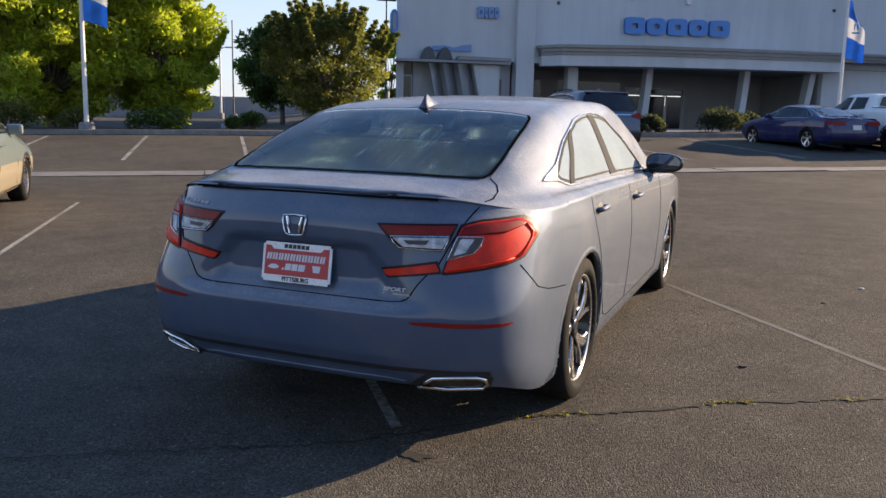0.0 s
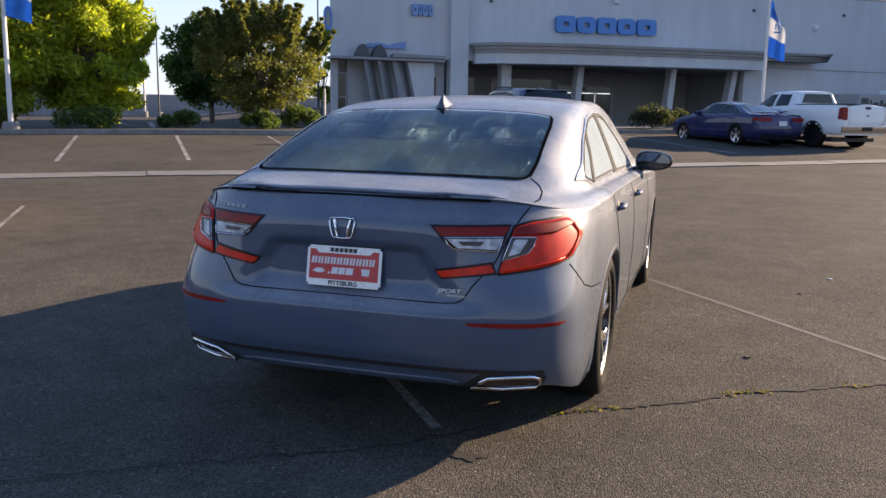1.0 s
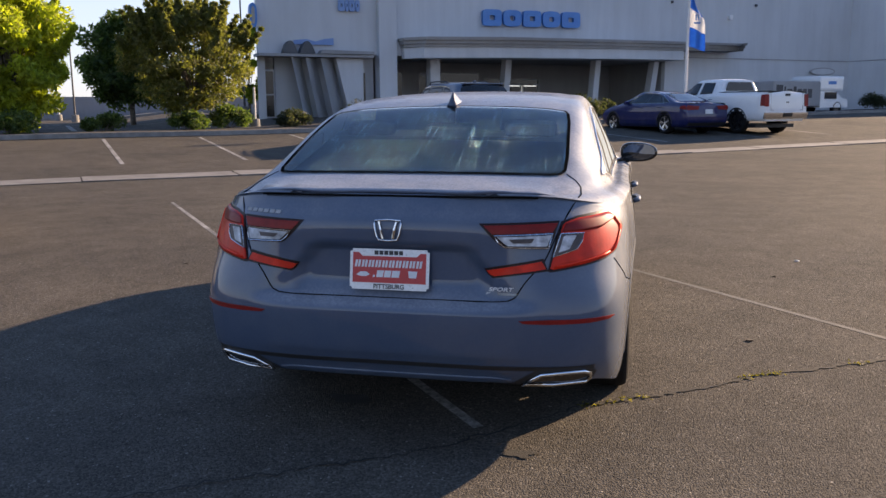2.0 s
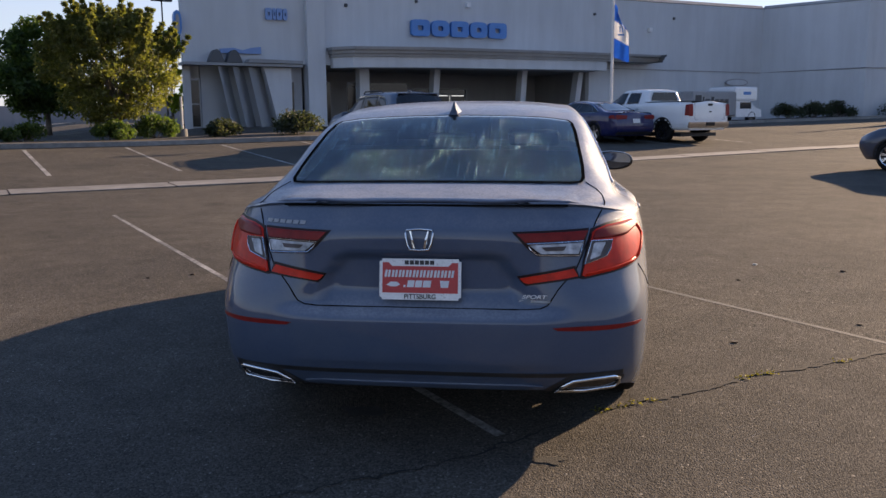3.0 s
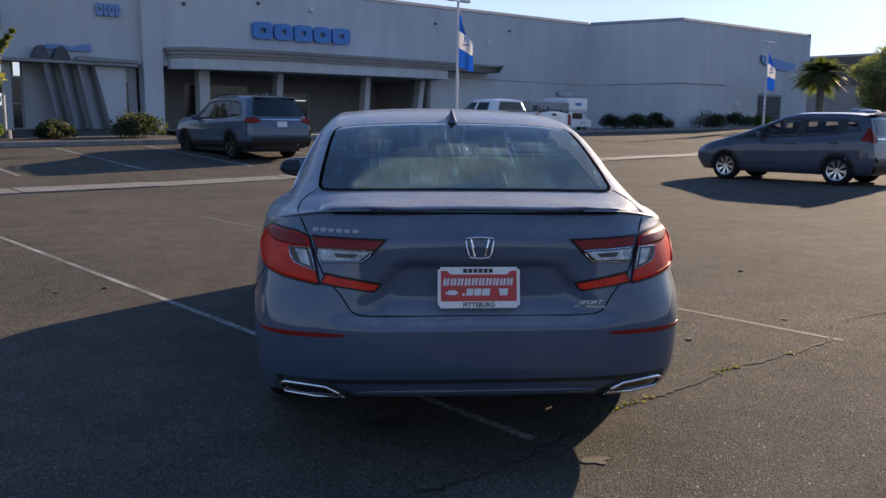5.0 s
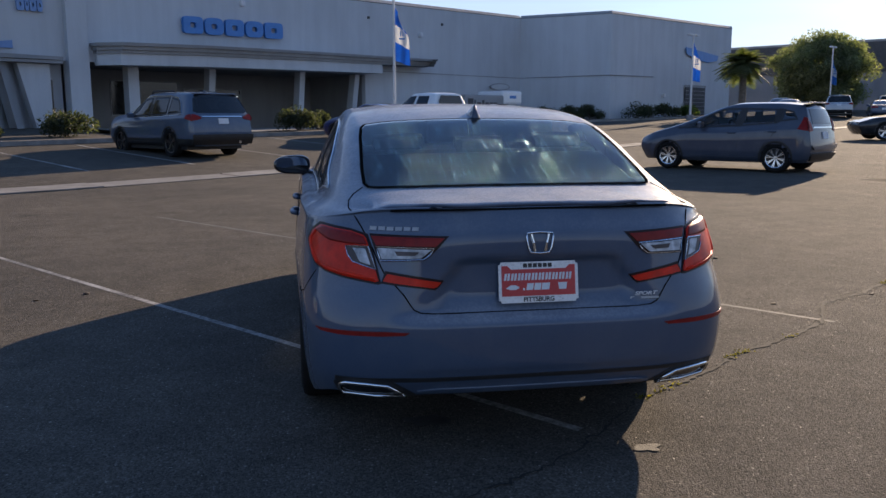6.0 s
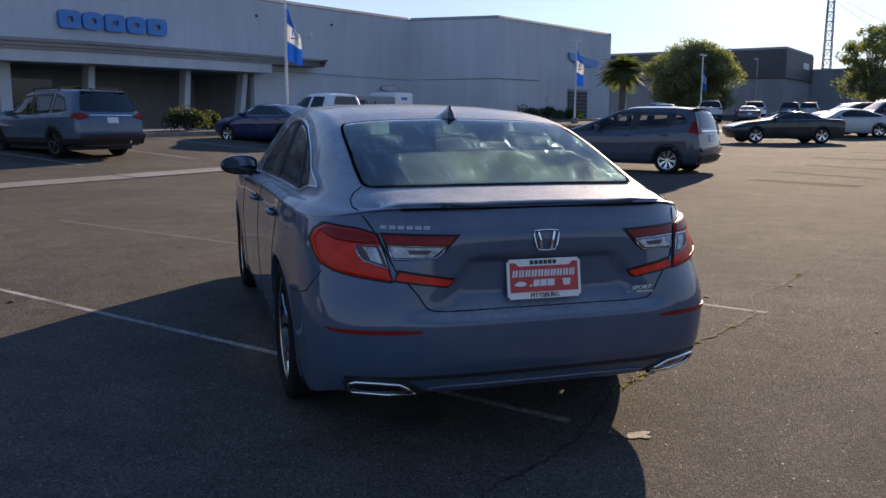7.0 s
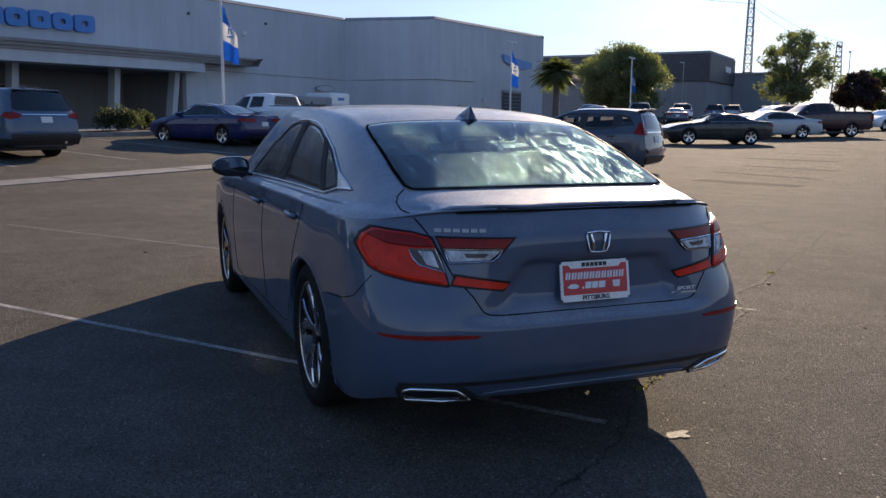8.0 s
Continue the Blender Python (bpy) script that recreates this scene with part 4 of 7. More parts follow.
TOP_Z = [(0.05, 1.023), (0.2, 1.045), (0.34, 1.064), (0.42, 1.079), (0.55, 1.124), (0.8, 1.219), (1.05, 1.308), (1.18, 1.347), (1.4, 1.392), (1.65, 1.420), (2.0, 1.438), (2.4, 1.444), (2.8, 1.440), (3.05, 1.405), (3.2, 1.345), (3.6, 1.145), (3.85, 1.035), (4.2, 0.985), (4.55, 0.91), (4.84, 0.74)]
RAIL_X = [(0.05, 0.60), (0.5, 0.640), (0.8, 0.655), (1.2, 0.652), (1.6, 0.640), (2.2, 0.625), (2.8, 0.605), (3.1, 0.615), (3.5, 0.68), (3.85, 0.73), (4.3, 0.70), (4.84, 0.6)]
RAIL_DROP = [(0.05, 0.012), (0.5, 0.020), (0.8, 0.030), (1.2, 0.048), (1.6, 0.055), (2.2, 0.055), (2.9, 0.055), (3.3, 0.045), (3.85, 0.02), (4.84, 0.02)]
BELT_X = [(0.05, 0.72), (0.5, 0.775), (0.9, 0.800), (1.4, 0.822), (2.2, 0.826), (3.2, 0.822), (3.85, 0.83), (4.84, 0.75)]
BELT_Z = [(0.05, 1.005), (0.5, 1.010), (0.9, 1.006), (1.4, 1.000), (2.2, 0.992), (3.2, 0.975), (3.85, 0.945), (4.84, 0.72)]


@lru_cache(maxsize=200000)
def edge_point(y):
    c = side_c(y, 0.965)
    z = edge_height(c)
    x, yy = plan_point(c, z)
    return x, z


@lru_cache(maxsize=200000)
def cross_section(y):
    """Control points x, z of the upper body at y, from the middle out to the edge."""
    xe, ze = edge_point(y)
    zc = curve(TOP_Z, y)
    rx, drop = curve(RAIL_X, y), curve(RAIL_DROP, y)
    bx, bz = curve(BELT_X, y), curve(BELT_Z, y)
    rx, bx = min(rx, 0.74 * xe), min(bx, 0.90 * xe)
    zr = zc - drop
    bz = min(bz, zr - 0.006)
    k = ease(0.05, 0.35, y)
    zr = zr * k + (zc + (ze - zc) * 0.45) * (1 - k) if y < 0.35 else zr
    bz = bz * k + (zc + (ze - zc) * 0.75) * (1 - k) if y < 0.35 else bz
    return [(0, zc), (0.30 * rx / 0.62, zc - drop * 0.10), (0.50 * rx / 0.62, zc - drop * 0.38), (rx, zr), ((rx + bx) / 2 + 0.012, (zr + bz) / 2 + 0.004), (bx, bz), (0.6 * xe + 0.4 * bx, 0.6 * ze + 0.4 * bz + 0.006), (xe, ze)]


def over(y, s):
    """A point of the upper body: s from 0 (middle) to 7 (its edge); negative s: the other side."""
    sign = -1 if s < 0 else 1
    s = abs(s)
    pts = cross_section(y)
    i = min(6, int(s))
    t = s - i
    p0 = pts[i - 1] if i else (-pts[1][0], pts[1][1])
    p1, p2 = pts[i], pts[i + 1]
    p3 = pts[i + 2] if i < 6 else (2 * p2[0] - p1[0], 2 * p2[1] - p1[1])
    out = []
    for a, b, c, d in zip(p0, p1, p2, p3):
        out.append(0.5 * (2*b + (c - a)*t + (2*a - 5*b + 4*c - d)*t*t + (3*b - a - 3*c + d)*t**3))
    return Vector((sign * out[0], y, out[1]))


def over_x(y, x, lift=0.0):
    """The upper body at x, y."""
    s = -1 if x < 0 else 1
    lo, hi = 0.0, 7.0
    for _ in range(22):
        mid = (lo + hi) / 2
        if over(y, mid).x < abs(x):
            lo = mid
        else:
            hi = mid
    p = over(y, s * lo)
    return p + over_normal(y, s * lo) * lift if lift else p


def over_normal(y, s):
    a = over(y + 0.01, s) - over(y - 0.01, s)
    b = over(y, min(7, s + 0.05)) - over(y, max(-7, s - 0.05))
    n = a.cross(b).normalized()
    return n if n.z > 0 or abs(n.x) > 0.9 else -n


def window_z(y, z, side, lift=0.0):
    """The side of the upper body (from its rail to its edge) at height z."""
    lo, hi = 2.2, 7.0
    for _ in range(22):
        mid = (lo + hi) / 2
        if over(y, mid).z > z:
            lo = mid
        else:
            hi = mid
    p = over(y, lo)
    if lift:
        a = over(y + 0.01, lo) - over(y - 0.01, lo)
        b = over(y, min(7, lo + 0.05)) - over(y, lo - 0.05)
        n = b.cross(a).normalized()
        n = n if n.x > 0 else -n
        p = p + n * lift
    return Vector((side * p.x, p.y, p.z))


AXLES = (1.05, 3.88)
ARCH_R, HUB_Z = 0.384, 0.335


def in_arch(y, z):
    return any(math.hypot(y - a, z - HUB_Z) < ARCH_R for a in AXLES)


def inside(poly, a, b):
    hit = False
    for (x0, y0), (x1, y1) in zip(poly, poly[1:] + poly[:1]):
        if (y0 > b) != (y1 > b) and a < (x1 - x0) * (b - y0) / (y1 - y0) + x0:
            hit = not hit
    return hit


def pieces_of(rows, sort, materials, parent, labels=None, blend=None):
    """Cuts one smooth sheet into panels by sort(centre) and keeps the whole sheet's smooth normals on each."""
    pts, index = [], []
    for row in rows:
        index.append(list(range(len(pts), len(pts) + len(row))))
        pts.extend(row)
    normals = [Vector((0, 0, 0)) for _ in pts]
    groups = {}
    for r, q in zip(index, index[1:]):
        for k in range(len(r) - 1):
            f = (r[k], r[k + 1], q[k + 1], q[k])
            n = (pts[f[2]] - pts[f[0]]).cross(pts[f[3]] - pts[f[1]])
            for i in f:
                normals[i] += n
            name = sort([pts[i] for i in f])
            if name:
                groups.setdefault(name, []).append(f)
    if blend:
        for i, other in blend(index, pts):
            normals[i] = normals[i].normalized() + other
    made = {}
    for name, faces in groups.items():
        used = sorted({i for f in faces for i in f})
        back = {i: k for k, i in enumerate(used)}
        plain_name = name.split(".")[0]
        me = bpy.data.meshes.new(plain_name)
        me.from_pydata([pts[i] for i in used], [], [[back[i] for i in f] for f in faces])
        me.shade_smooth()
        me.normals_split_custom_set_from_vertices([normals[i].normalized() for i in used])
        me.materials.append(materials.get(plain_name, materials["*"]))
        ob = new(plain_name, me)
        ob.parent = parent
        if labels and name in labels:
            tagged(ob, labels[name])
        made[name] = ob
    return made


def spans(poly, a):
    hits = []
    for (a0, b0), (a1, b1) in zip(poly, poly[1:] + poly[:1]):
        if (a0 > a) != (a1 > a):
            hits.append(b0 + (b1 - b0) * (a - a0) / (a1 - a0))
    return (min(hits), max(hits)) if len(hits) > 1 else None


def patch(poly, put, lift=0.004, n=18, m=8, skirt=True):
    """Fills a polygon of (a, b) with a sheet that put(a, b, lift) lays on a surface, with a rim that goes down to it."""
    a0, a1 = min(p[0] for p in poly), max(p[0] for p in poly)
    rows = []
    for i in range(n + 1):
        a = a0 + (a1 - a0) * min(max(i / n, 0.004), 0.996)
        span = spans(poly, a)
        if not span:
            continue
        lo, hi = span
        row = [put(a, lo + (hi - lo) * k / m, lift) for k in range(m + 1)]
        if skirt:
            row = [put(a, lo, 0.0)] + row + [put(a, hi, 0.0)]
        rows.append(row)
    if skirt:
        for end, at in ((rows[0], 0), (rows[-1], len(rows))):
            a = a0 if at == 0 else a1
            span = spans(poly, a0 + (a1 - a0) * (0.004 if at == 0 else 0.996))
            lo, hi = span
            flat = [put(a, lo, 0.0)] + [put(a, lo + (hi - lo) * k / m, 0.0) for k in range(m + 1)] + [put(a, hi, 0.0)]
            rows.insert(0 if at == 0 else len(rows), flat)
    bm = sheet(rows)
    bmesh.ops.recalc_face_normals(bm, faces=bm.faces)
    return bm


def band(poly, put, width, lift, step=0.03):
    """A strip of that width inside a polygon's outline."""
    ring = []
    for (a0, b0), (a1, b1) in zip(poly, poly[1:] + poly[:1]):
        n = max(1, int(math.hypot(a1 - a0, b1 - b0) / step))
        ring += [(a0 + (a1 - a0) * k / n, b0 + (b1 - b0) * k / n) for k in range(n)]
    area = sum(p[0] * q[1] - q[0] * p[1] for p, q in zip(ring, ring[1:] + ring[:1]))
    turn = 1 if area > 0 else -1
    inner = []
    count = len(ring)
    for i, p in enumerate(ring):
        q, r = ring[i - 2], ring[(i + 2) % count]
        dx, dy = r[0] - q[0], r[1] - q[1]
        d = math.hypot(dx, dy) or 1
        inner.append((p[0] - turn * dy / d * width, p[1] + turn * dx / d * width))
    bm = bmesh.new()
    a = [bm.verts.new(put(*p, lift)) for p in ring]
    b = [bm.verts.new(put(*p, lift)) for p in inner]
    for i in range(count):
        j = (i + 1) % count
        bm.faces.new((a[i], a[j], b[j], b[i]))
    bmesh.ops.recalc_face_normals(bm, faces=bm.faces)
    return bm


def on_tail(x, z, lift):
    return skin(tail_c(x, z), z, lift)


def on_side(sign):
    return lambda y, z, lift: skin(sign * side_c(y, z), z, lift)


def on_pillar(sign):
    return lambda y, z, lift: window_z(y, z, sign, lift)


def on_top(x, y, lift):
    return over_x(y, x, lift)


QUARTER_GLASS = [(0.975, 1.062), (1.10, 1.128), (1.25, 1.193), (1.385, 1.238), (1.27, 1.12), (1.13, 1.018), (1.02, 1.036)]
REAR_DOOR_GLASS = [(1.21, 1.018), (1.38, 1.165), (1.465, 1.252), (1.64, 1.300), (1.80, 1.322), (1.965, 1.333), (2.02, 1.18), (2.075, 1.016), (1.6, 1.016)]
FRONT_DOOR_GLASS = [(2.10, 1.330), (2.25, 1.326), (2.42, 1.306), (2.72, 1.195), (2.97, 1.065), (3.11, 0.988), (2.7, 0.998), (2.235, 1.006), (2.15, 1.17)]
WINDOW_OUTLINE = [(0.77, 1.046), (1.00, 1.105), (1.25, 1.207), (1.6, 1.307), (1.80, 1.334), (2.02, 1.346), (2.22, 1.342), (2.42, 1.320), (2.75, 1.198), (3.0, 1.068), (3.16, 0.972), (2.6, 0.986), (2.06, 0.996), (1.6, 1.001), (1.29, 1.002), (1.10, 1.008), (0.95, 1.040)]
REAR_HALF = [(0.25, 0.396), (0.45, 0.404), (0.565, 0.418), (0.615, 0.442), (0.632, 0.490), (0.632, 0.62), (0.622, 0.80), (0.611, 1.00), (0.597, 1.12), (0.575, 1.170), (0.50, 1.185), (0.25, 1.193)]
REAR_GLASS = [(0.0, 0.393)] + REAR_HALF + [(0.0, 1.196)] + [(-x, y) for x, y in REAR_HALF[::-1]]
WINDSCREEN = [(-0.58, 2.98), (0.0, 2.93), (0.58, 2.98), (0.66, 3.60), (0.55, 3.72), (0.0, 3.78), (-0.55, 3.72), (-0.66, 3.60)]
TRUNK_EDGE = [(0.628, 0.46), (0.65, 0.485), (0.70, 0.515), (0.78, 0.585), (0.86, 0.620), (0.98, 0.680), (1.05, 0.69)]


def wheel(parent, radius=0.342, width=0.235, spokes=5, side=1, rim_r=0.252, twist=0.30, style="blade"):
    """A wheel at its hub, its face towards +x (side 1) or -x."""
    hub = new("wheel")
    hub.parent = parent
    w = width / 2
    s = side
    tyre = [(-w * 0.75, rim_r), (-w * 0.98, rim_r + 0.02), (-w, radius - 0.055), (-w * 0.9, radius - 0.014), (-w * 0.72, radius - 0.002), (0, radius), (w * 0.72, radius - 0.002), (w * 0.9, radius - 0.014), (w, radius - 0.055), (w * 0.98, rim_r + 0.02), (w * 0.75, rim_r)]
    bm = lathe([(s * a, r) for a, r in tyre], 40)
    for k in (-0.45, 0.0, 0.45):
        lathe([(s * (k * w - 0.004), radius + 0.0015), (s * (k * w + 0.004), radius + 0.0015)], 40, bm)
    part("tyre", bm, RUBBER, hub, smooth=True)
    part("rim", lathe([(s * -w * 0.8, rim_r), (s * -w * 0.8, rim_r - 0.02), (s * w * 0.45, rim_r - 0.035), (s * w * 0.70, rim_r - 0.012), (s * w * 0.80, rim_r - 0.010), (s * w * 0.72, rim_r - 0.004)], 40), ALLOY_DARK, hub, smooth=True)
    part("rim_lip", lathe([(s * w * 0.79, rim_r - 0.010), (s * w * 0.845, rim_r - 0.004), (s * w * 0.845, rim_r + 0.003), (s * w * 0.76, rim_r + 0.006)], 40), ALLOY, hub, smooth=True)
    part("brake_disc", lathe([(s * 0.02, 0.0), (s * 0.02, 0.155), (s * 0.0, 0.155), (s * 0.0, 0.0)], 24), DISC, hub)
    f = s * w * 0.74
    for k in range(spokes):
        a0 = 2 * math.pi * k / spokes + 0.35
        for material, inset, spread, name in ((ALLOY_DARK, -0.018, 1.0, "spoke"), (ALLOY, 0.0, 0.45, "spoke_face")):
            bm = bmesh.new()
            for arm in (-1, 1):
                ring = []
                for t in (0.0, 0.35, 0.7, 1.0):
                    r = 0.045 + (rim_r - 0.055) * t
                    ang = a0 + arm * (0.06 + twist * t * t * 0.9) + s * twist * 0.5 * t
                    half = (0.020 + 0.010 * t) * ((1.25 if spread == 1 else 0.85) if arm * s > 0 else (0.7 if spread == 1 else 0.34)) / max(r, 0.07)
                    x = f + s * (inset - 0.016 * (1 - t) ** 2 + (0.002 if spread < 1 else 0))
                    thick = s * (0.022 if spread == 1 else 0.006)
                    ring.append([(x, r * math.cos(ang - half), r * math.sin(ang - half)), (x, r * math.cos(ang + half), r * math.sin(ang + half)), (x - thick, r * math.cos(ang + half * 1.3), r * math.sin(ang + half * 1.3)), (x - thick, r * math.cos(ang - half * 1.3), r * math.sin(ang - half * 1.3))])
                vs = [[bm.verts.new(p) for p in q] for q in ring]
                for p, q in zip(vs, vs[1:]):
                    for i in range(4):
                        bm.faces.new((p[i], p[(i + 1) % 4], q[(i + 1) % 4], q[i]))
                bm.faces.new(vs[0])
                bm.faces.new(vs[-1][::-1])
            bmesh.ops.recalc_face_normals(bm, faces=bm.faces)
            part(name, bm, material, hub)
    part("hub_cap", lathe([(f - s * 0.02, 0.052), (f - s * 0.006, 0.05), (f - s * 0.003, 0.03), (f - s * 0.003, 0.0)], 20), ALLOY_DARK, hub, smooth=True)
    return hub


def build_sedan():
    car = thing("sedan", "grey pearl four-door sedan with dew on its roof and rear glass", "car", pose(0, 0, 0))
    # lower body
    cs = [i / 56 for i in range(56)] + [1 + i / 100 for i in range(100)] + [2 + i / 20 for i in range(21)]
    places = [-c for c in cs[::-1][:-1]] + cs
    rows = []
    for k in range(53):
        q = k / 52
        row = []
        for c in places:
            low = 0.30 - 0.10 * ease(0.55, 1.0, abs(c))
            row.append(skin(c, low + (edge_height(abs(c)) - low) * q))
        rows.append(row)

    def lower(f):
        m = sum(f, Vector()) / 4
        x, y, z = abs(m.x), m.y, m.z
        if x > 0.6 and all(in_arch(p.y, p.z) for p in f):
            return None
        if y < 0.8 and x < curve(TRUNK_EDGE, z) and z > 0.63:
            return "trunk_lid"
        if (y < 0.74 and z < 0.614) or (y < 0.35 and z < 0.70) or (x < 0.6 and y < 0.3 and z < 0.63):
            return "rear_bumper"
        if y > 4.1 and z < 0.62:
            return "front_bumper"
        if z < 0.265:
            return "side_sill.right" if m.x > 0 else "side_sill.left"
        edge = curve([(0.3, 1.50), (0.45, 1.44), (0.6, 1.36), (0.72, 1.27), (0.85, 1.17), (1.0, 1.17)], z)
        tag = "right" if m.x > 0 else "left"
        if edge < y < 2.16:
            return "rear_door." + tag
        if 2.16 <= y < 3.28:
            return "front_door." + tag
        return "front_wing." + tag if y > 3.2 else "rear_quarter." + tag


    def soft_top(index, pts):
        """The shoulder: the lower body's top edge leans towards the upper body."""
        for k, i in enumerate(index[-1]):
            p = pts[i]
            w = ease(0.30, 0.62, abs(places[k]))
            if w and p.y < 4.2:
                yield i, over_normal(max(0.1, p.y), math.copysign(6.8, p.x)) * w

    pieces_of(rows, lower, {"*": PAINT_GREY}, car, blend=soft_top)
    # upper body, open where the glass sits
    rows = []
    for i in range(236):
        y = 0.066 + (4.77 - 0.066) * i / 235
        rows.append([over(y, s / 10) for s in range(-70, 71)])
    side_glass = (QUARTER_GLASS, REAR_DOOR_GLASS, FRONT_DOOR_GLASS)

    def upper(f):
        m = sum(f, Vector()) / 4
        x = abs(m.x)
        if 0.9 < m.y < 3.2 and x > 0.6 and m.z < 1.345:
            for poly in side_glass:
                if all(inside(poly, p.y, p.z) for p in f):
                    return None
        if all(inside(REAR_GLASS, p.x, p.y) for p in f) or all(inside(WINDSCREEN, p.x, p.y) for p in f):
            return None
        if m.y < 0.46 and x < 0.69:
            return "deck_lid"
        if 1.20 < m.y < 2.95 and x < 0.575:
            return "roof"
        if m.y > 3.74 and x < 0.76:
            return "bonnet"
        return "pillar_frame"


    def soft_edge(index, pts):
        for r in index:
            for i, s in ((r[0], -1), (r[-1], 1)):
                p = pts[i]
                c = side_c(p.y, 0.965)
                w = ease(0.30, 0.62, c)
                if w and p.y < 4.2:
                    q = skin(s * c, p.z, 1.0) - skin(s * c, p.z)
                    yield i, (q.normalized() + Vector((0, 0, 0.12))) * w

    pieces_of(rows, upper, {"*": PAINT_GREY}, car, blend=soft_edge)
    # glass, its black borders and the bright trim round the side windows
    part("rear_window", patch(REAR_GLASS, on_top, 0.003, 40, 24), GLASS_REAR, car, "dew-streaked tinted rear window", True)
    part("rear_window_border", band(REAR_GLASS, on_top, 0.014, 0.0045), GAP_BLACK, car)
    part("windscreen", patch(WINDSCREEN, on_top, 0.003, 24, 16), GLASS_SIDE, car, smooth=True)
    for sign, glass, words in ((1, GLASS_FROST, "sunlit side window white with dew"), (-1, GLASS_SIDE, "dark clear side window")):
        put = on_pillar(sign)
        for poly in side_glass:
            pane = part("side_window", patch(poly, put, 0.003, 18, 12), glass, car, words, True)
            part("window_seal", band(poly, put, 0.010, 0.0045), PILLAR_GREY, pane)
        part("window_pillar", patch([(1.965, 1.336), (2.10, 1.334), (2.15, 1.17), (2.235, 1.004), (2.075, 1.004), (2.02, 1.18)], put, 0.006, 12, 6), PILLAR_GREY, car)
        part("window_pillar", patch([(1.13, 1.012), (1.27, 1.12), (1.385, 1.236), (1.47, 1.262), (1.38, 1.165), (1.21, 1.010)], put, 0.006, 14, 4), PILLAR_GREY, car)
        outline = []
        for (a0, b0), (a1, b1) in zip(WINDOW_OUTLINE, WINDOW_OUTLINE[1:] + WINDOW_OUTLINE[:1]):
            n = max(1, int(math.hypot(a1 - a0, b1 - b0) / 0.05))
            outline += [put(a0 + (a1 - a0) * k / n, b0 + (b1 - b0) * k / n, 0.004) for k in range(n)]
        part("window_trim", tube(outline, 0.005, 6, closed=True), ALLOY, car, "thin bright chrome window trim", True)
        part("window_corner", patch([(0.775, 1.046), (0.97, 1.096), (1.05, 1.125), (0.975, 1.062), (0.955, 1.040)], put, 0.005, 8, 4), ALLOY, car)
        # door handles
        for y, z in ((1.33, 0.885), (2.33, 0.868)):
            spine = [on_side(sign)(y + d, z + 0.004 * k, 0.006 + 0.026 * k) for d, k in ((-0.10, 0.0), (-0.085, 0.8), (-0.04, 1.0), (0.03, 1.0), (0.075, 0.8), (0.09, 0.0))]
            part("door_handle", tube(spine, 0.013, 8), PAINT_GREY, car, "pull handle in body colour", True)
            part("handle_recess", patch([(y - 0.07, z - 0.025), (y - 0.05, z + 0.028), (y + 0.05, z + 0.028), (y + 0.07, z - 0.025)], on_side(sign), 0.0012, 8, 4), TRIM_BLACK, car)
        # wheel arch lips and liners
        for a in AXLES:
            ring = []
            for k in range(25):
                t = math.pi * (-0.10 + 1.20 * k / 24)
                y0, z0 = a + (ARCH_R - 0.012) * math.cos(t), HUB_Z + (ARCH_R - 0.012) * math.sin(t)
                y1, z1 = a + (ARCH_R + 0.014) * math.cos(t), HUB_Z + (ARCH_R + 0.014) * math.sin(t)
                if z0 < 0.21:
                    continue
                pi, po = on_side(sign)(y0, z0, 0.004), on_side(sign)(y1, max(z1, 0.2), 0.0008)
                ring.append([Vector((pi.x - sign * 0.26, y0, z0)), Vector((pi.x - sign * 0.03, y0, z0)), pi, (pi + po) / 2 + Vector((sign * 0.0015, 0, 0)), po])
            bm = sheet([[p[i] for p in ring] for i in (1, 2, 3, 4)])
            bmesh.ops.recalc_face_normals(bm, faces=bm.faces)
            part("wheel_arch", bm, PAINT_GREY, car, smooth=True)
            bm = sheet([[p[i] for p in ring] for i in (0, 1)])
            part("arch_liner", bm, TRIM_BLACK, car)
            h = wheel(car, side=sign)
            h.matrix_basis = pose(sign * 0.796, a, 0.342)
        # seams
        put = on_side(sign)
        for line in ([(1.17, 0.955), (1.165, 0.88), (1.22, 0.79), (1.30, 0.68), (1.38, 0.56), (1.45, 0.42), (1.52, 0.31), (1.62, 0.285)], [(2.16, 0.95), (2.16, 0.8), (2.16, 0.6), (2.15, 0.4), (2.13, 0.285)], [(3.26, 0.93), (3.28, 0.7), (3.27, 0.4), (3.24, 0.285)], [(1.62, 0.285), (2.2, 0.28), (3.24, 0.285)], [(0.265, 0.765), (0.30, 0.72), (0.345, 0.672), (0.45, 0.645), (0.58, 0.628), (0.70, 0.615)]):
            pts = []
            for (a0, b0), (a1, b1) in zip(line, line[1:]):
                pts += [put(a0 + (a1 - a0) * k / 6, b0 + (b1 - b0) * k / 6, 0.0) for k in range(7)]
            part("panel_gap", tube(pts, 0.0021, 5), GAP_BLACK, car)
        # mirror on its stalk
        m = new("mirror")
        m.parent = car
        m.matrix_basis = pose(sign * 0.955, 3.08, 1.027) @ Matrix.Scale(1.2, 4)
        bm = bmesh.new()
        bmesh.ops.create_uvsphere(bm, u_segments=24, v_segments=16, radius=1.0)
        for v in bm.verts:
            x, y, z = v.co
            k = 0.72 + 0.28 * (0.5 - 0.5 * sign * x)
            v.co = (0.108 * math.copysign(abs(x) ** 0.75, x), 0.062 * (y if y > 0 else max(y, -0.42)) - 0.024 * sign * x, 0.066 * k * math.copysign(abs(z) ** 0.8, z))
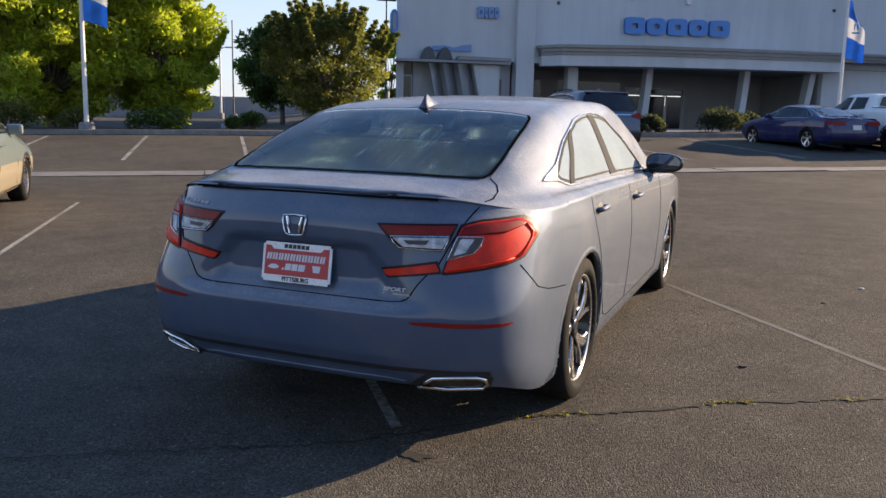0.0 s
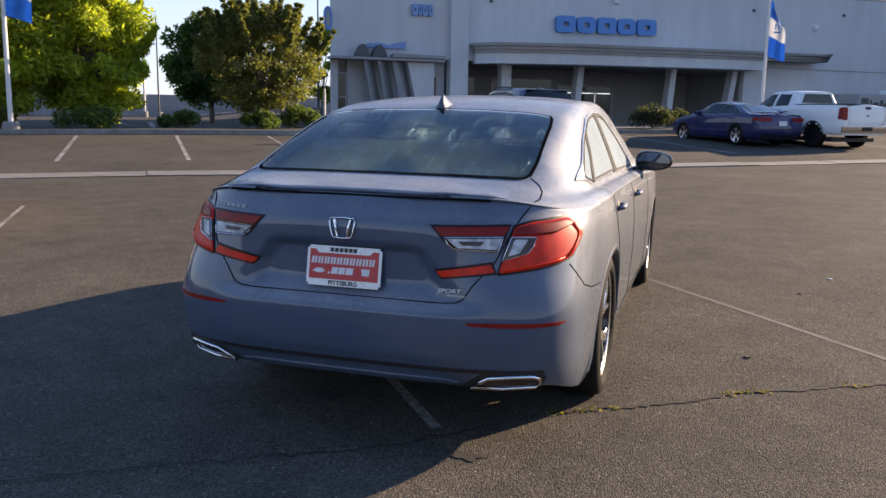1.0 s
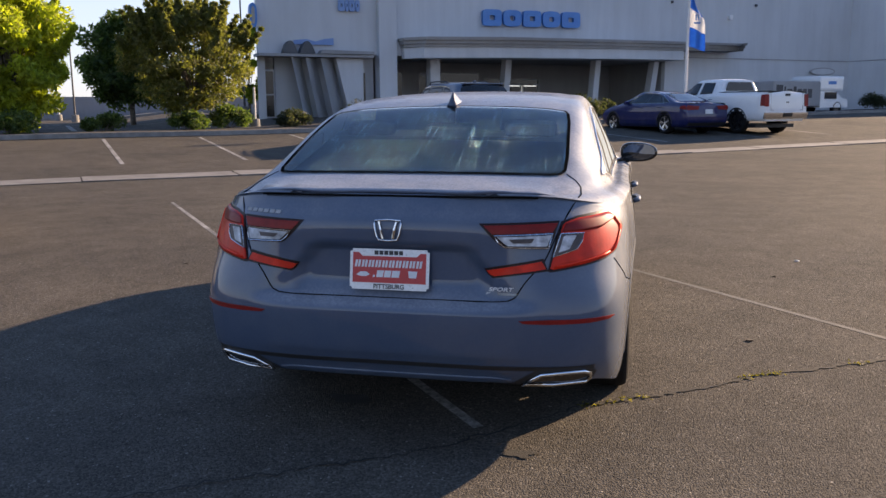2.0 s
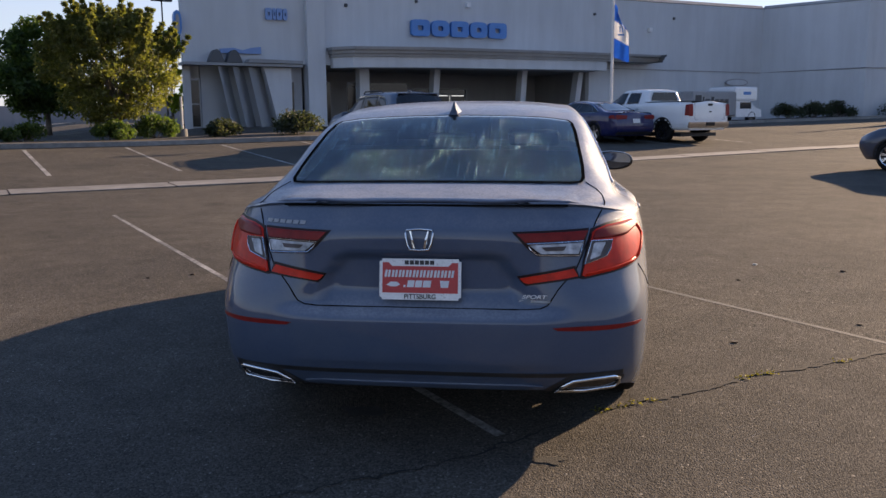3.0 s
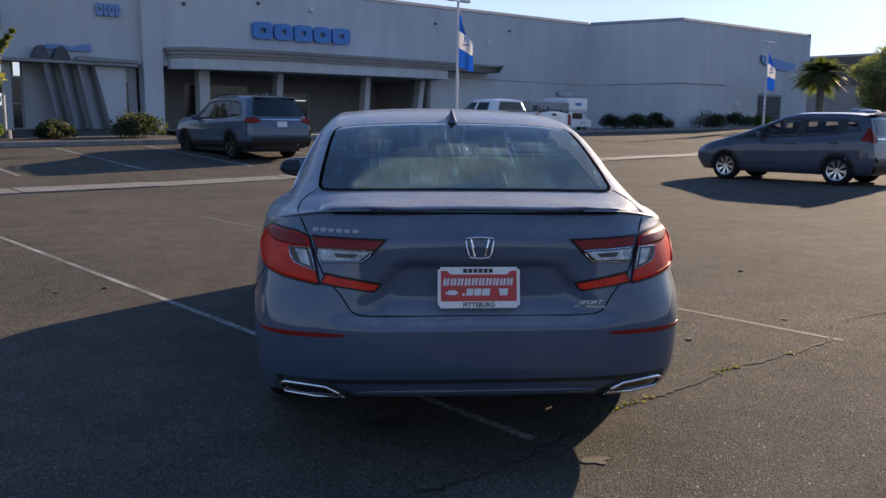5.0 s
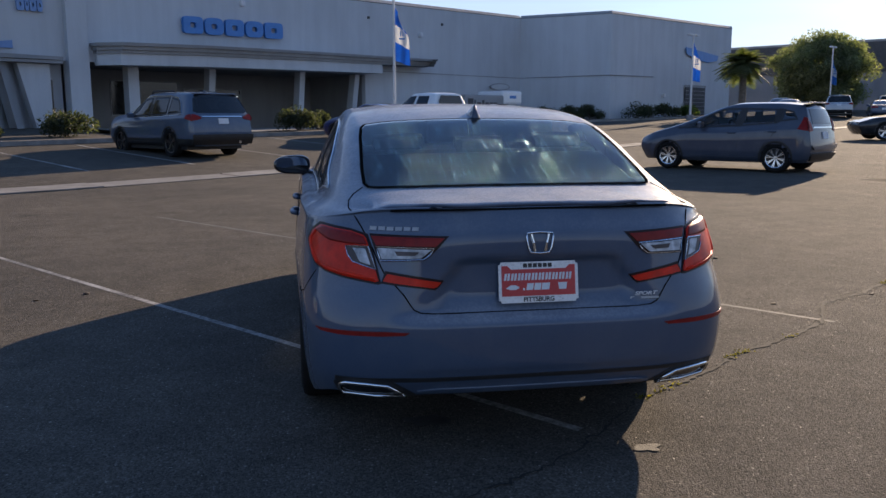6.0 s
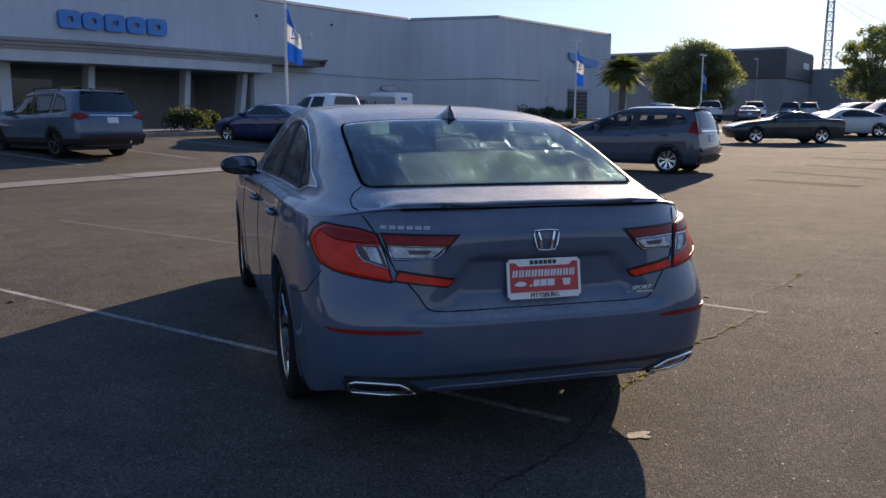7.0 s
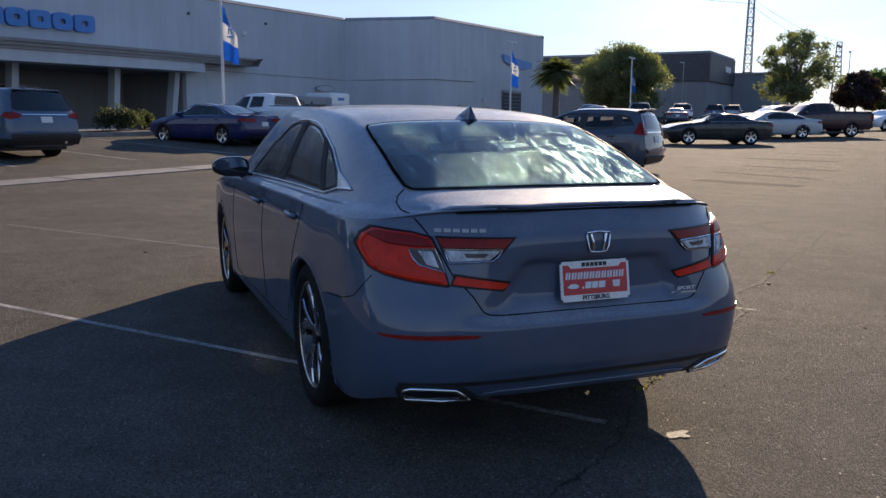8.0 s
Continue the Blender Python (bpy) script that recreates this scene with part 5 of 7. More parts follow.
        part("shell", bm, TRIM_GLOSS, m, smooth=True)
        bm = bmesh.new()
        bmesh.ops.create_circle(bm, cap_ends=True, segments=28, radius=1.0)
        for v in bm.verts:
            v.co = (0.092 * math.copysign(abs(v.co.x) ** 0.8, v.co.x), -0.0285 - 0.020 * sign * v.co.x - 0.017 * v.co.y, 0.050 * math.copysign(abs(v.co.y) ** 0.85, v.co.y))
        part("mirror_glass", bm, MIRROR, m, "mirror glass")
        part("stalk", rod((-sign * 0.05, 0.01, -0.035), (-sign * 0.135, 0.03, -0.075), 0.022, 0.030), TRIM_GLOSS, m)
        # tail lamp: a black case, red light guides and clear lenses
        lamp = part("tail_lamp", patch([(sign * x, z) for x, z in ((0.638, 0.921), (0.70, 0.938), (0.76, 0.943), (0.812, 0.948), (0.845, 0.918), (0.864, 0.874), (0.852, 0.82), (0.842, 0.79), (0.80, 0.769), (0.736, 0.756), (0.604, 0.738), (0.600, 0.744))], on_tail, 0.0035, 26, 6), LAMP_EDGE, car, "wrap-round tail lamp, red with clear lenses")
        part("red_lens", patch([(sign * x, z) for x, z in ((0.648, 0.915), (0.70, 0.930), (0.76, 0.934), (0.806, 0.939), (0.836, 0.914), (0.855, 0.874), (0.845, 0.825), (0.834, 0.797), (0.80, 0.779), (0.736, 0.765), (0.616, 0.749), (0.608, 0.753))], on_tail, 0.010, 26, 8), LAMP_RED, lamp, smooth=True)
        part("upper_lens", patch([(sign * x, z) for x, z in ((0.650, 0.912), (0.70, 0.927), (0.76, 0.931), (0.800, 0.935), (0.826, 0.917), (0.777, 0.889), (0.71, 0.884), (0.642, 0.885))], on_tail, 0.0130, 18, 5), LAMP_DEEP, lamp, smooth=True)
        part("light_guide", tube([on_tail(sign * x, z, 0.0115) for x, z in ((0.822, 0.916), (0.842, 0.886), (0.846, 0.862), (0.838, 0.826), (0.824, 0.801))], 0.0055, 6), LAMP_GUIDE, lamp, smooth=True)
        part("light_guide", tube([on_tail(sign * x, z, 0.0115) for x, z in ((0.812, 0.796), (0.79, 0.787), (0.736, 0.776), (0.66, 0.765), (0.622, 0.760))], 0.004, 6), LAMP_GUIDE, lamp, smooth=True)
        part("lamp_well", patch([(sign * x, z) for x, z in ((0.636, 0.880), (0.718, 0.877), (0.711, 0.846), (0.694, 0.820), (0.612, 0.794))], on_tail, 0.0125, 10, 6), LAMP_SMOKE, lamp)
        part("clear_lens", patch([(sign * x, z) for x, z in ((0.648, 0.872), (0.690, 0.870), (0.668, 0.822), (0.632, 0.812))], on_tail, 0.016, 8, 5), LAMP_CLEAR, lamp)
        part("lamp_frame", tube([on_tail(sign * x, z, 0.014) for x, z in ((0.637, 0.879), (0.68, 0.878), (0.717, 0.876), (0.711, 0.846), (0.694, 0.820), (0.655, 0.808), (0.613, 0.795), (0.625, 0.838))], 0.0028, 5, closed=True), ALLOY, lamp)
        inner = part("lid_lamp", patch([(sign * x, z) for x, z in ((0.345, 0.920), (0.634, 0.925), (0.624, 0.880), (0.600, 0.823), (0.440, 0.829), (0.402, 0.858))], on_tail, 0.0035, 18, 6), LAMP_EDGE, car, "tail lamp on the trunk lid, red over clear")
        part("red_lens", patch([(sign * x, z) for x, z in ((0.362, 0.913), (0.627, 0.917), (0.614, 0.884), (0.394, 0.881))], on_tail, 0.008, 16, 5), LAMP_DEEP, inner)
        part("clear_lens", patch([(sign * x, z) for x, z in ((0.412, 0.870), (0.607, 0.874), (0.596, 0.834), (0.450, 0.838))], on_tail, 0.008, 14, 5), LAMP_CLEAR, inner)
        part("lamp_reflector", patch([(sign * x, z) for x, z in ((0.455, 0.862), (0.545, 0.864), (0.540, 0.848), (0.470, 0.848))], on_tail, 0.011, 10, 4), LAMP_SMOKE, inner)
        part("lamp_frame", tube([on_tail(sign * x, z, 0.008) for x, z in ((0.402, 0.875), (0.50, 0.877), (0.611, 0.879), (0.604, 0.852), (0.597, 0.828), (0.52, 0.830), (0.440, 0.834), (0.417, 0.852))], 0.003, 5, closed=True), ALLOY, inner)
        lowbar = part("light_bar", patch([(sign * x, z) for x, z in ((0.366, 0.753), (0.590, 0.791), (0.600, 0.744), (0.392, 0.716))], on_tail, 0.0035, 14, 4), LAMP_EDGE, car)
        part("red_lens", patch([(sign * x, z) for x, z in ((0.377, 0.746), (0.584, 0.781), (0.591, 0.752), (0.398, 0.724))], on_tail, 0.008, 14, 4), LAMP_RED, lowbar)
        part("reflector", patch([(sign * x, z) for x, z in ((0.503, 0.566), (0.60, 0.568), (0.75, 0.566), (0.845, 0.562), (0.840, 0.552), (0.75, 0.549), (0.60, 0.551), (0.51, 0.556))], on_tail, 0.004, 20, 3), LAMP_DEEP, car, "slim red bumper reflector")
        # exhaust finisher: a dark surround, a bright trapezoid ring and the pipe behind
        case = part("exhaust_surround", patch([(sign * x, z) for x, z in ((0.470, 0.300), (0.570, 0.370), (0.745, 0.372), (0.785, 0.345), (0.770, 0.296))], on_tail, 0.002, 14, 4), TRIM_BLACK, car)
        ring_pts = [(0.508, 0.297), (0.546, 0.322), (0.580, 0.346), (0.66, 0.353), (0.734, 0.353), (0.756, 0.342), (0.757, 0.318), (0.740, 0.299), (0.62, 0.294)]
        part("exhaust_tip", tube([on_tail(sign * x, z, 0.010) for x, z in ring_pts], 0.0080, 8, closed=True), CHROME, case, "chrome trapezoid exhaust finisher", True)
        part("exhaust_mouth", patch([(sign * x, z) for x, z in ring_pts], on_tail, 0.004, 14, 4), TRIM_GLOSS, case)
    # trunk seam, lower trim line and lip spoiler
    for sign in (-1, 1):
        pts = [on_tail(sign * x, z, 0.0005) for z, x in ((0.628, 0.0), (0.628, 0.2), (0.628, 0.40), (0.632, 0.455), (0.645, 0.482), (0.66, 0.493), (0.70, 0.518), (0.74, 0.552), (0.78, 0.588), (0.82, 0.606), (0.86, 0.622), (0.90, 0.640), (0.94, 0.660), (0.975, 0.680))]
        pts += [over_x(y, sign * x) for y, x in ((0.24, 0.697), (0.31, 0.704), (0.38, 0.698), (0.43, 0.676), (0.465, 0.635))]
        part("trunk_gap", tube(pts, 0.0028, 5), GAP_BLACK, car)
    part("bumper_trim", patch([(x / 10 * 0.78, 0.385 - 0.010 * abs(x / 10) ** 3) for x in range(-10, 11)] + [(x / 10 * 0.78, 0.368 - 0.012 * abs(x / 10) ** 3) for x in range(10, -11, -1)], on_tail, 0.003, 40, 2), TRIM_BLACK, car)
    part("diffuser_lip", patch([(-0.47, 0.318), (-0.40, 0.330), (0.40, 0.330), (0.47, 0.318), (0.36, 0.303), (-0.36, 0.303)], on_tail, 0.010, 24, 4), PAINT_GREY, car, smooth=True)
    rows, line = [], []
    for i in range(41):
        x = -0.615 + 1.23 * i / 40
        e = ease(0.615, 0.54, abs(x))
        ez = curve(EDGE_REAR, abs(x))
        ye = max(0.066, skin(tail_c(x, ez), ez).y)
        edge = over_x(ye, x)
        edge.z = max(edge.z, ez)
        rows.append([over_x(ye + 0.20, x, 0.0006), over_x(ye + 0.12, x, 0.0006 + 0.003 * e), over_x(ye + 0.04, x, 0.0006 + 0.009 * e), edge + Vector((0, -0.014 * e, 0.012 * e)), edge + Vector((0, -0.017 * e, 0.007 * e)), edge + Vector((0, -0.012 * e, 0.0))])
        if abs(x) < 0.56:
            line.append(Vector((x, ye - 0.016, ez - 0.007)))
    bm = sheet(rows)
    bmesh.ops.recalc_face_normals(bm, faces=bm.faces)
    part("lip_spoiler", bm, PAINT_GREY, car, "low lip spoiler in body colour", True)
    part("spoiler_gap", tube(line, 0.0042, 6), GAP_BLACK, car)
    # emblem: a plain bright badge, and plain bars for the lettering
    ring = [(0.050, 0.926), (0.052, 0.915), (0.046, 0.872), (0.036, 0.853), (0.0, 0.850), (-0.036, 0.853), (-0.046, 0.872), (-0.052, 0.915), (-0.050, 0.926), (0.0, 0.930)]
    badge = part("badge", tube([on_tail(x, z, 0.007) for x, z in ring], 0.0042, 6, closed=True), CHROME, car, "chrome badge of a plain rounded frame with two bars", True)
    for s in (-1, 1):
        part("badge_bar", tube([on_tail(s * x, z, 0.007) for x, z in ((0.034, 0.922), (0.026, 0.89), (0.021, 0.858))], 0.0055, 6), CHROME, badge)
    def badge_bar(name, poly):
        bm = bmesh.new()
        bm.faces.new([bm.verts.new(on_tail(a, b, 0.004)) for a, b in poly])
        bmesh.ops.solidify(bm, geom=bm.faces[:], thickness=0.003)
        part(name, bm, SIGN_WHITE, car)

    for k in range(6):
        x = -0.632 + 0.0305 * k
        badge_bar("name_bar", [(x, 0.938), (x + 0.024, 0.938), (x + 0.027, 0.951), (x + 0.003, 0.951)])
    text = bpy.data.curves.new("trim_word", "FONT")
    text.body, text.size, text.extrude, text.offset, text.shear = "SPORT", 0.020, 0.001, 0.0004, 0.25
    text.materials.append(SIGN_WHITE)
    word = new("trim_word", text)
    word.parent = car
    word.matrix_basis = Matrix.Translation(on_tail(0.385, 0.671, 0.016)) @ pose(0, 0, 0, 90, 0, 2.5) @ Matrix.Diagonal((1.5, 1.0, 1.0, 1.0))
    tagged(word, "bright trim lettering")
    badge_bar("trim_strip", [(0.374, 0.654), (0.490, 0.654), (0.492, 0.662), (0.376, 0.662)])
    # number plate: bright frame, red insert, white bars for the writing
    plate = new("number_plate")
    plate.parent = car
    plate.matrix_basis = Matrix.Translation((0, 0.018, 0.735)) @ pose(0, 0, 0, -9.5, 0, 0)
    tagged(plate, "red dealer plate in a bright metal frame")
    bm = bmesh.new()
    o = [(-0.157, -0.078), (0.157, -0.078), (0.157, 0.078), (-0.157, 0.078)]
    prism(o, 0.0, -0.006, bm)
    bmesh.ops.bevel(bm, geom=[e for e in bm.edges if abs(e.verts[0].co.y - e.verts[1].co.y) > 0.004], offset=0.010, segments=3, affect="EDGES")
    part("plate_frame", bm, surface("polished_plate_frame", (0.58, 0.58, 0.59), (0.70, 0.70, 0.71), 9, (0.25, 0.4), 0.35), plate)
    part("plate_face", prism([(-0.145, -0.052), (0.145, -0.052), (0.145, 0.064), (0.122, 0.064), (0.108, 0.050), (-0.108, 0.050), (-0.122, 0.064), (-0.145, 0.064)], -0.0062, -0.0082), PLATE_RED, plate, "red plate face")
    bars = [(-0.137 + 0.027 * k + 0.0125 * j, 0.0085, 0.008, 0.027) for k in range(10) for j in (0, 1)] + [(-0.064, 0.008, -0.030, 0.008), (-0.050, 0.026, -0.030, 0.026), (-0.020, 0.026, -0.030, 0.026), (0.010, 0.030, -0.030, 0.026)]
    for x, w, z, h in bars:
        part("white_bar", prism([(x, z), (x + w, z), (x + w + 0.16 * h, z + h), (x + 0.16 * h, z + h)], -0.0083, -0.0098), SIGN_WHITE, plate)
    part("white_mark", prism([(-0.130, -0.022), (-0.112, -0.028), (-0.090, -0.028), (-0.076, -0.020), (-0.090, -0.010), (-0.112, -0.010)], -0.0083, -0.0098), SIGN_WHITE, plate)
    part("white_mark", prism([(0.080, -0.030), (0.108, -0.030), (0.112, -0.004), (0.076, -0.004)], -0.0083, -0.0098), SIGN_WHITE, plate)
    for k in range(6):
        x = -0.060 + 0.0195 * k
        part("black_bar", prism([(x, 0.056), (x + 0.016, 0.056), (x + 0.016, 0.072), (x, 0.072)], -0.0062, -0.0072), TRIM_BLACK, plate)
    text = bpy.data.curves.new("plate_word", "FONT")
    text.body, text.size, text.align_x, text.extrude, text.offset = "PITTSBURG", 0.0245, "CENTER", 0.0006, 0.0006
    word = new("plate_word", text)
    word.parent = plate
    word.matrix_basis = pose(0, -0.0072, -0.0735, 90, 0, 0)
    text.materials.append(TRIM_BLACK)
    # roof aerial
    bm = bmesh.new()
    prof = [(0.0, 0.0, 0.030), (0.008, 0.040, 0.022), (0.026, 0.068, 0.014), (0.040, 0.071, 0.013), (0.065, 0.058, 0.018), (0.105, 0.032, 0.026), (0.145, 0.010, 0.022), (0.165, 0.0, 0.004)]
    rows = []
    for d, h, w in prof:
        y = 1.195 + d
        z = over_x(y, 0).z - 0.003
        rows.append([Vector((-w * 1.25, y, z)), Vector((-w, y, z + h * 0.3)), Vector((-w * 0.45, y, z + h * 0.85)), Vector((0, y, z + h)), Vector((w * 0.45, y, z + h * 0.85)), Vector((w, y, z + h * 0.3)), Vector((w * 1.25, y, z))])
    sheet(rows, bm)
    bmesh.ops.recalc_face_normals(bm, faces=bm.faces)
    part("roof_aerial", bm, PAINT_SLATE, car, "shark-fin roof aerial", True)
    # cabin
    part("floor_pan", box(-0.70, 0.70, 0.55, 4.3, 0.19, 0.24), TRIM_BLACK, car)
    part("parcel_shelf", box(-0.60, 0.60, 0.42, 1.12, 0.985, 1.0), CABIN, car)
    part("dashboard", box(-0.72, 0.72, 3.15, 3.75, 0.62, 0.955, 0.04), CABIN, car)
    for x, y, w in ((0, 1.16, 1.20),):
        part("rear_seat", box(x - w / 2, x + w / 2, y, y + 0.14, 0.45, 1.02, 0.05), CABIN, car)
    for x, y, z in ((-0.40, 1.15, 1.085), (0.0, 1.15, 1.045), (0.40, 1.15, 1.085), (-0.37, 2.10, 1.16), (0.37, 2.10, 1.16)):
        part("headrest", box(x - 0.125, x + 0.125, y, y + 0.09, z - 0.075, z + 0.075, 0.035), CABIN, car)
    for x in (-0.37, 0.37):
        part("front_seat", box(x - 0.25, x + 0.25, 2.12, 2.26, 0.5, 1.05, 0.06), CABIN, car)
    part("inner_mirror", box(-0.11, 0.11, 3.02, 3.05, 1.27, 1.335, 0.02), TRIM_BLACK, car)
    part("underbody", box(-0.70, 0.70, 0.50, 4.3, 0.20, 0.30, 0.03), TRIM_BLACK, car)
    part("bumper_floor", box(-0.74, 0.74, 0.16, 0.62, 0.315, 0.325), TRIM_BLACK, car)
    part("muffler", rod((-0.55, 0.30, 0.29), (0.55, 0.30, 0.29), 0.075, n=14), TRIM_BLACK, car)
    return car


build_sedan()


# ---- parked vehicles ----
def plain_wheel(parent, x, y, r, side, face, width=0.22, spokes=5):
    hub = new("wheel")
    hub.parent = parent
    hub.matrix_basis = pose(x, y, r)
    w, s, rim = width / 2, side, r * 0.71
    part("tyre", lathe([(s * a, q) for a, q in ((-w, rim), (-w, r - 0.03), (-w * 0.75, r), (w * 0.75, r), (w, r - 0.03), (w, rim + 0.01), (w * 0.8, rim))], 28), RUBBER, hub, smooth=True)
    bm = lathe([(s * w * 0.3, 0.0), (s * w * 0.3, rim - 0.02)], 24)
    part("wheel_back", bm, TRIM_BLACK, hub)
    bm = lathe([(s * w * 0.80, rim), (s * w * 0.86, rim - 0.006), (s * w * 0.80, rim - 0.022), (s * w * 0.3, rim - 0.03)], 28)
    for k in range(spokes):
        a = 2 * math.pi * k / spokes + 0.2
        for off in (-0.13, 0.13) if spokes < 6 else (-0.10, 0.10):
            ring = []
            for t in (0.15, 0.55, 1.0):
                q = rim * t - 0.008 * t
                ang = a + off * (0.6 + 0.5 * t)
                h = (0.020 if spokes < 6 else 0.011) / max(q, 0.05)
                ring.append([(s * w * (0.62 + 0.18 * t), q * math.cos(ang - h), q * math.sin(ang - h)), (s * w * (0.62 + 0.18 * t), q * math.cos(ang + h), q * math.sin(ang + h))])
            sheet(ring, bm)
    lathe([(s * w * 0.68, 0.0), (s * w * 0.68, 0.045), (s * w * 0.55, 0.055)], 16, bm)
    bmesh.ops.recalc_face_normals(bm, faces=bm.faces)
    part("rim", bm, face, hub)
    return hub


def vehicle(name, label, category, spec, paint, m, face=None, glass=None, group="", second=None):
    """A parked vehicle whose rear axle stands at the pose m. spec: its sizes and outlines."""
    car = thing(name, label, category, m, group)
    glass = glass or GLASS_DARK
    face = face or ALLOY
    W, over_, L, wb, r = spec["half"], spec["over"], spec["length"], spec["base"], spec["wheel"]
    y0, y1 = -over_, L - over_
    tail = lambda z: curve(spec["tail"], z)
    nose = lambda z: curve(spec["nose"], z)
    low = spec.get("low", 0.24)

    def sect(t):
        y = y0 + (y1 - y0) * t
        zt = curve(spec["top"], y)
        e = 1 - 0.10 * max(0, (0.06 - t) / 0.06) ** 2 - 0.20 * max(0, (t - 0.90) / 0.10) ** 2
        w = W * e
        bz = min(curve(spec["belt"], y), zt - 0.05)
        k = min(1.0, max(0.0, (zt - bz - 0.05) / 0.35))
        rail = (w * 0.90) * (1 - k) + spec["rail"] * e * k
        return [(w * 0.90, low), (w * 0.97, low + 0.07), (w, low + 0.24), (w, bz * 0.72 + 0.05), (w * 0.985, bz - 0.08), (w * 0.945, bz), (rail + 0.02, zt - 0.075 * k - 0.02), (rail * 0.93, zt - 0.030 * k - 0.008), (rail * 0.6, zt - 0.008), (0, zt)]

    def along(z, t):
        return tail(z) + (nose(z) - tail(z)) * t

    ts = [0, 0.006, 0.018, 0.035] + [0.06 + 0.86 * i / 62 for i in range(63)] + [0.94, 0.955, 0.97, 0.985, 1.0]
    rows = []
    for t in ts:
        c = sect(t)
        half = []
        for (xa, za), (xb, zb) in zip(c, c[1:]):
            half += [(xa + (xb - xa) * k / 4, za + (zb - za) * k / 4) for k in range(4)]
        half.append(c[-1])
        full = [(-x, z) for x, z in half] + half[::-1][1:]
        rows.append([Vector((x, along(z, t), z)) for x, z in full])

    def side_x(y, z):
        t = min(1, max(0, (y - tail(z)) / (nose(z) - tail(z))))
        c = sect(t)
        for (xa, za), (xb, zb) in zip(c, c[1:]):
            if za <= z <= zb:
                return xa + (xb - xa) * (z - za) / max(1e-6, zb - za)
        return c[0][0] if z < low else c[-2][0]

    axles = (0.0, wb)
    arch = r + 0.045
    polys = spec["windows"]

    def sort(f):
        mid = sum(f, Vector()) / 4
        if abs(mid.x) > 0.5:
            if all(any(math.hypot(p.y - a, p.z - r) < arch for a in axles) for p in f):
                return None
            for poly in polys:
                if all(inside(poly, p.y, p.z) for p in f):
                    return None
        if spec.get("two_tone") and mid.z < spec["two_tone"]:
            return "lower_body"
        return "body"

    pieces_of(rows, sort, {"*": paint, "lower_body": second or paint}, car)
    # tail and nose panels
    def tail_at(x, z, lift=0.0):
        edge = side_x(tail(z) + 0.001, z)
        return Vector((x, tail(z) - 0.045 * (1 - min(1, abs(x) / max(edge, 0.1)) ** 2) - lift, z))

    zt = sect(0)[-1][1]
    cap = []
    for k in range(15):
        z = low + (zt - low) * k / 14
        e = side_x(tail(z) + 1e-4, min(z, zt - 0.002))
        cap.append([tail_at(e * i / 8, z) for i in range(-8, 9)])
    bm = sheet(cap)
    bmesh.ops.recalc_face_normals(bm, faces=bm.faces)
    part("tail_panel", bm, paint, car, smooth=True)
    zn = sect(1)[-1][1]
    cap = []
    for k in range(7):
        z = low + (zn - low) * k / 6
        e = side_x(nose(z) - 1e-4, min(z, zn - 0.002))
        cap.append([Vector((e * i / 5, nose(z) + 0.08 * (1 - (i / 5) ** 2), z)) for i in range(-5, 6)])
    bm = sheet(cap)
    bmesh.ops.recalc_face_normals(bm, faces=bm.faces)
    part("nose_panel", bm, paint, car, smooth=True)
    for s in (-1, 1):
        put = lambda y, z, lift, s=s: Vector((s * (side_x(y, z) + lift), y, z))
        for poly in polys:
            pane = part("side_window", patch(poly, put, 0.004, 12, 6), glass, car, smooth=True)
            part("window_seal", band(poly, put, 0.035, 0.007, 0.06), TRIM_BLACK, pane)
        for poly in spec.get("pillars", ()):
            part("window_pillar", patch(poly, put, 0.006, 8, 4), TRIM_BLACK, car)
        if "house" in spec:
            part("window_surround", patch(spec["house"], put, 0.002, 30, 6, False), TRIM_GLOSS, car)
            rim = spec["house"]
            part("window_trim", tube([put(y, z, 0.008) for y, z in rim], 0.010, 5, closed=True), CHROME, car, "thin chrome window trim")
        for line in spec.get("gaps", ()):
            part("door_gap", tube([put(y, z, 0.002) for y, z in line], 0.005, 4), TRIM_BLACK, car)
        for y, z in spec.get("handles", ()):
            part("door_handle", tube([put(y - 0.09, z, 0.0), put(y - 0.07, z, 0.03), put(y + 0.07, z, 0.03), put(y + 0.09, z, 0.0)], 0.014, 6), spec.get("handle", paint), car)
        for a in axles:
            ring = []
            for k in range(19):
                g = math.pi * (-0.08 + 1.16 * k / 18)
                row = []
                for q, dx in ((arch - 0.03, -0.20), (arch - 0.03, 0.0), (arch - 0.012, 0.008), (arch + 0.022, 0.003)):
                    yy, zz = a + q * math.cos(g), max(low, r + q * math.sin(g))
                    row.append(Vector((s * (side_x(yy, zz) + dx), yy, zz)))
                ring.append(row)
            bm = sheet(ring)
            bmesh.ops.recalc_face_normals(bm, faces=bm.faces)
            part("wheel_arch", bm, spec.get("arch", TRIM_BLACK), car, smooth=True)
            plain_wheel(car, s * (W - 0.125), a, r, s, face, 0.23, spec.get("spokes", 5))
        my, mz = spec["mirror"]
        part("mirror", box(s * (W + 0.02) - 0.10, s * (W + 0.02) + 0.10, my - 0.05, my + 0.05, mz - 0.07, mz + 0.07, 0.035), spec.get("mirror_mat", paint), car)
        part("tail_lamp", patch([(s * x, z) for x, z in spec["lamp"]], lambda x, z, lift: tail_at(x, z, lift), 0.012, 10, 5), spec.get("lamp_mat", LAMP_RED), car)
        if "lamp_side" in spec:
            part("tail_lamp", patch(spec["lamp_side"], put, 0.008, 8, 5), spec.get("lamp_mat", LAMP_RED), car)
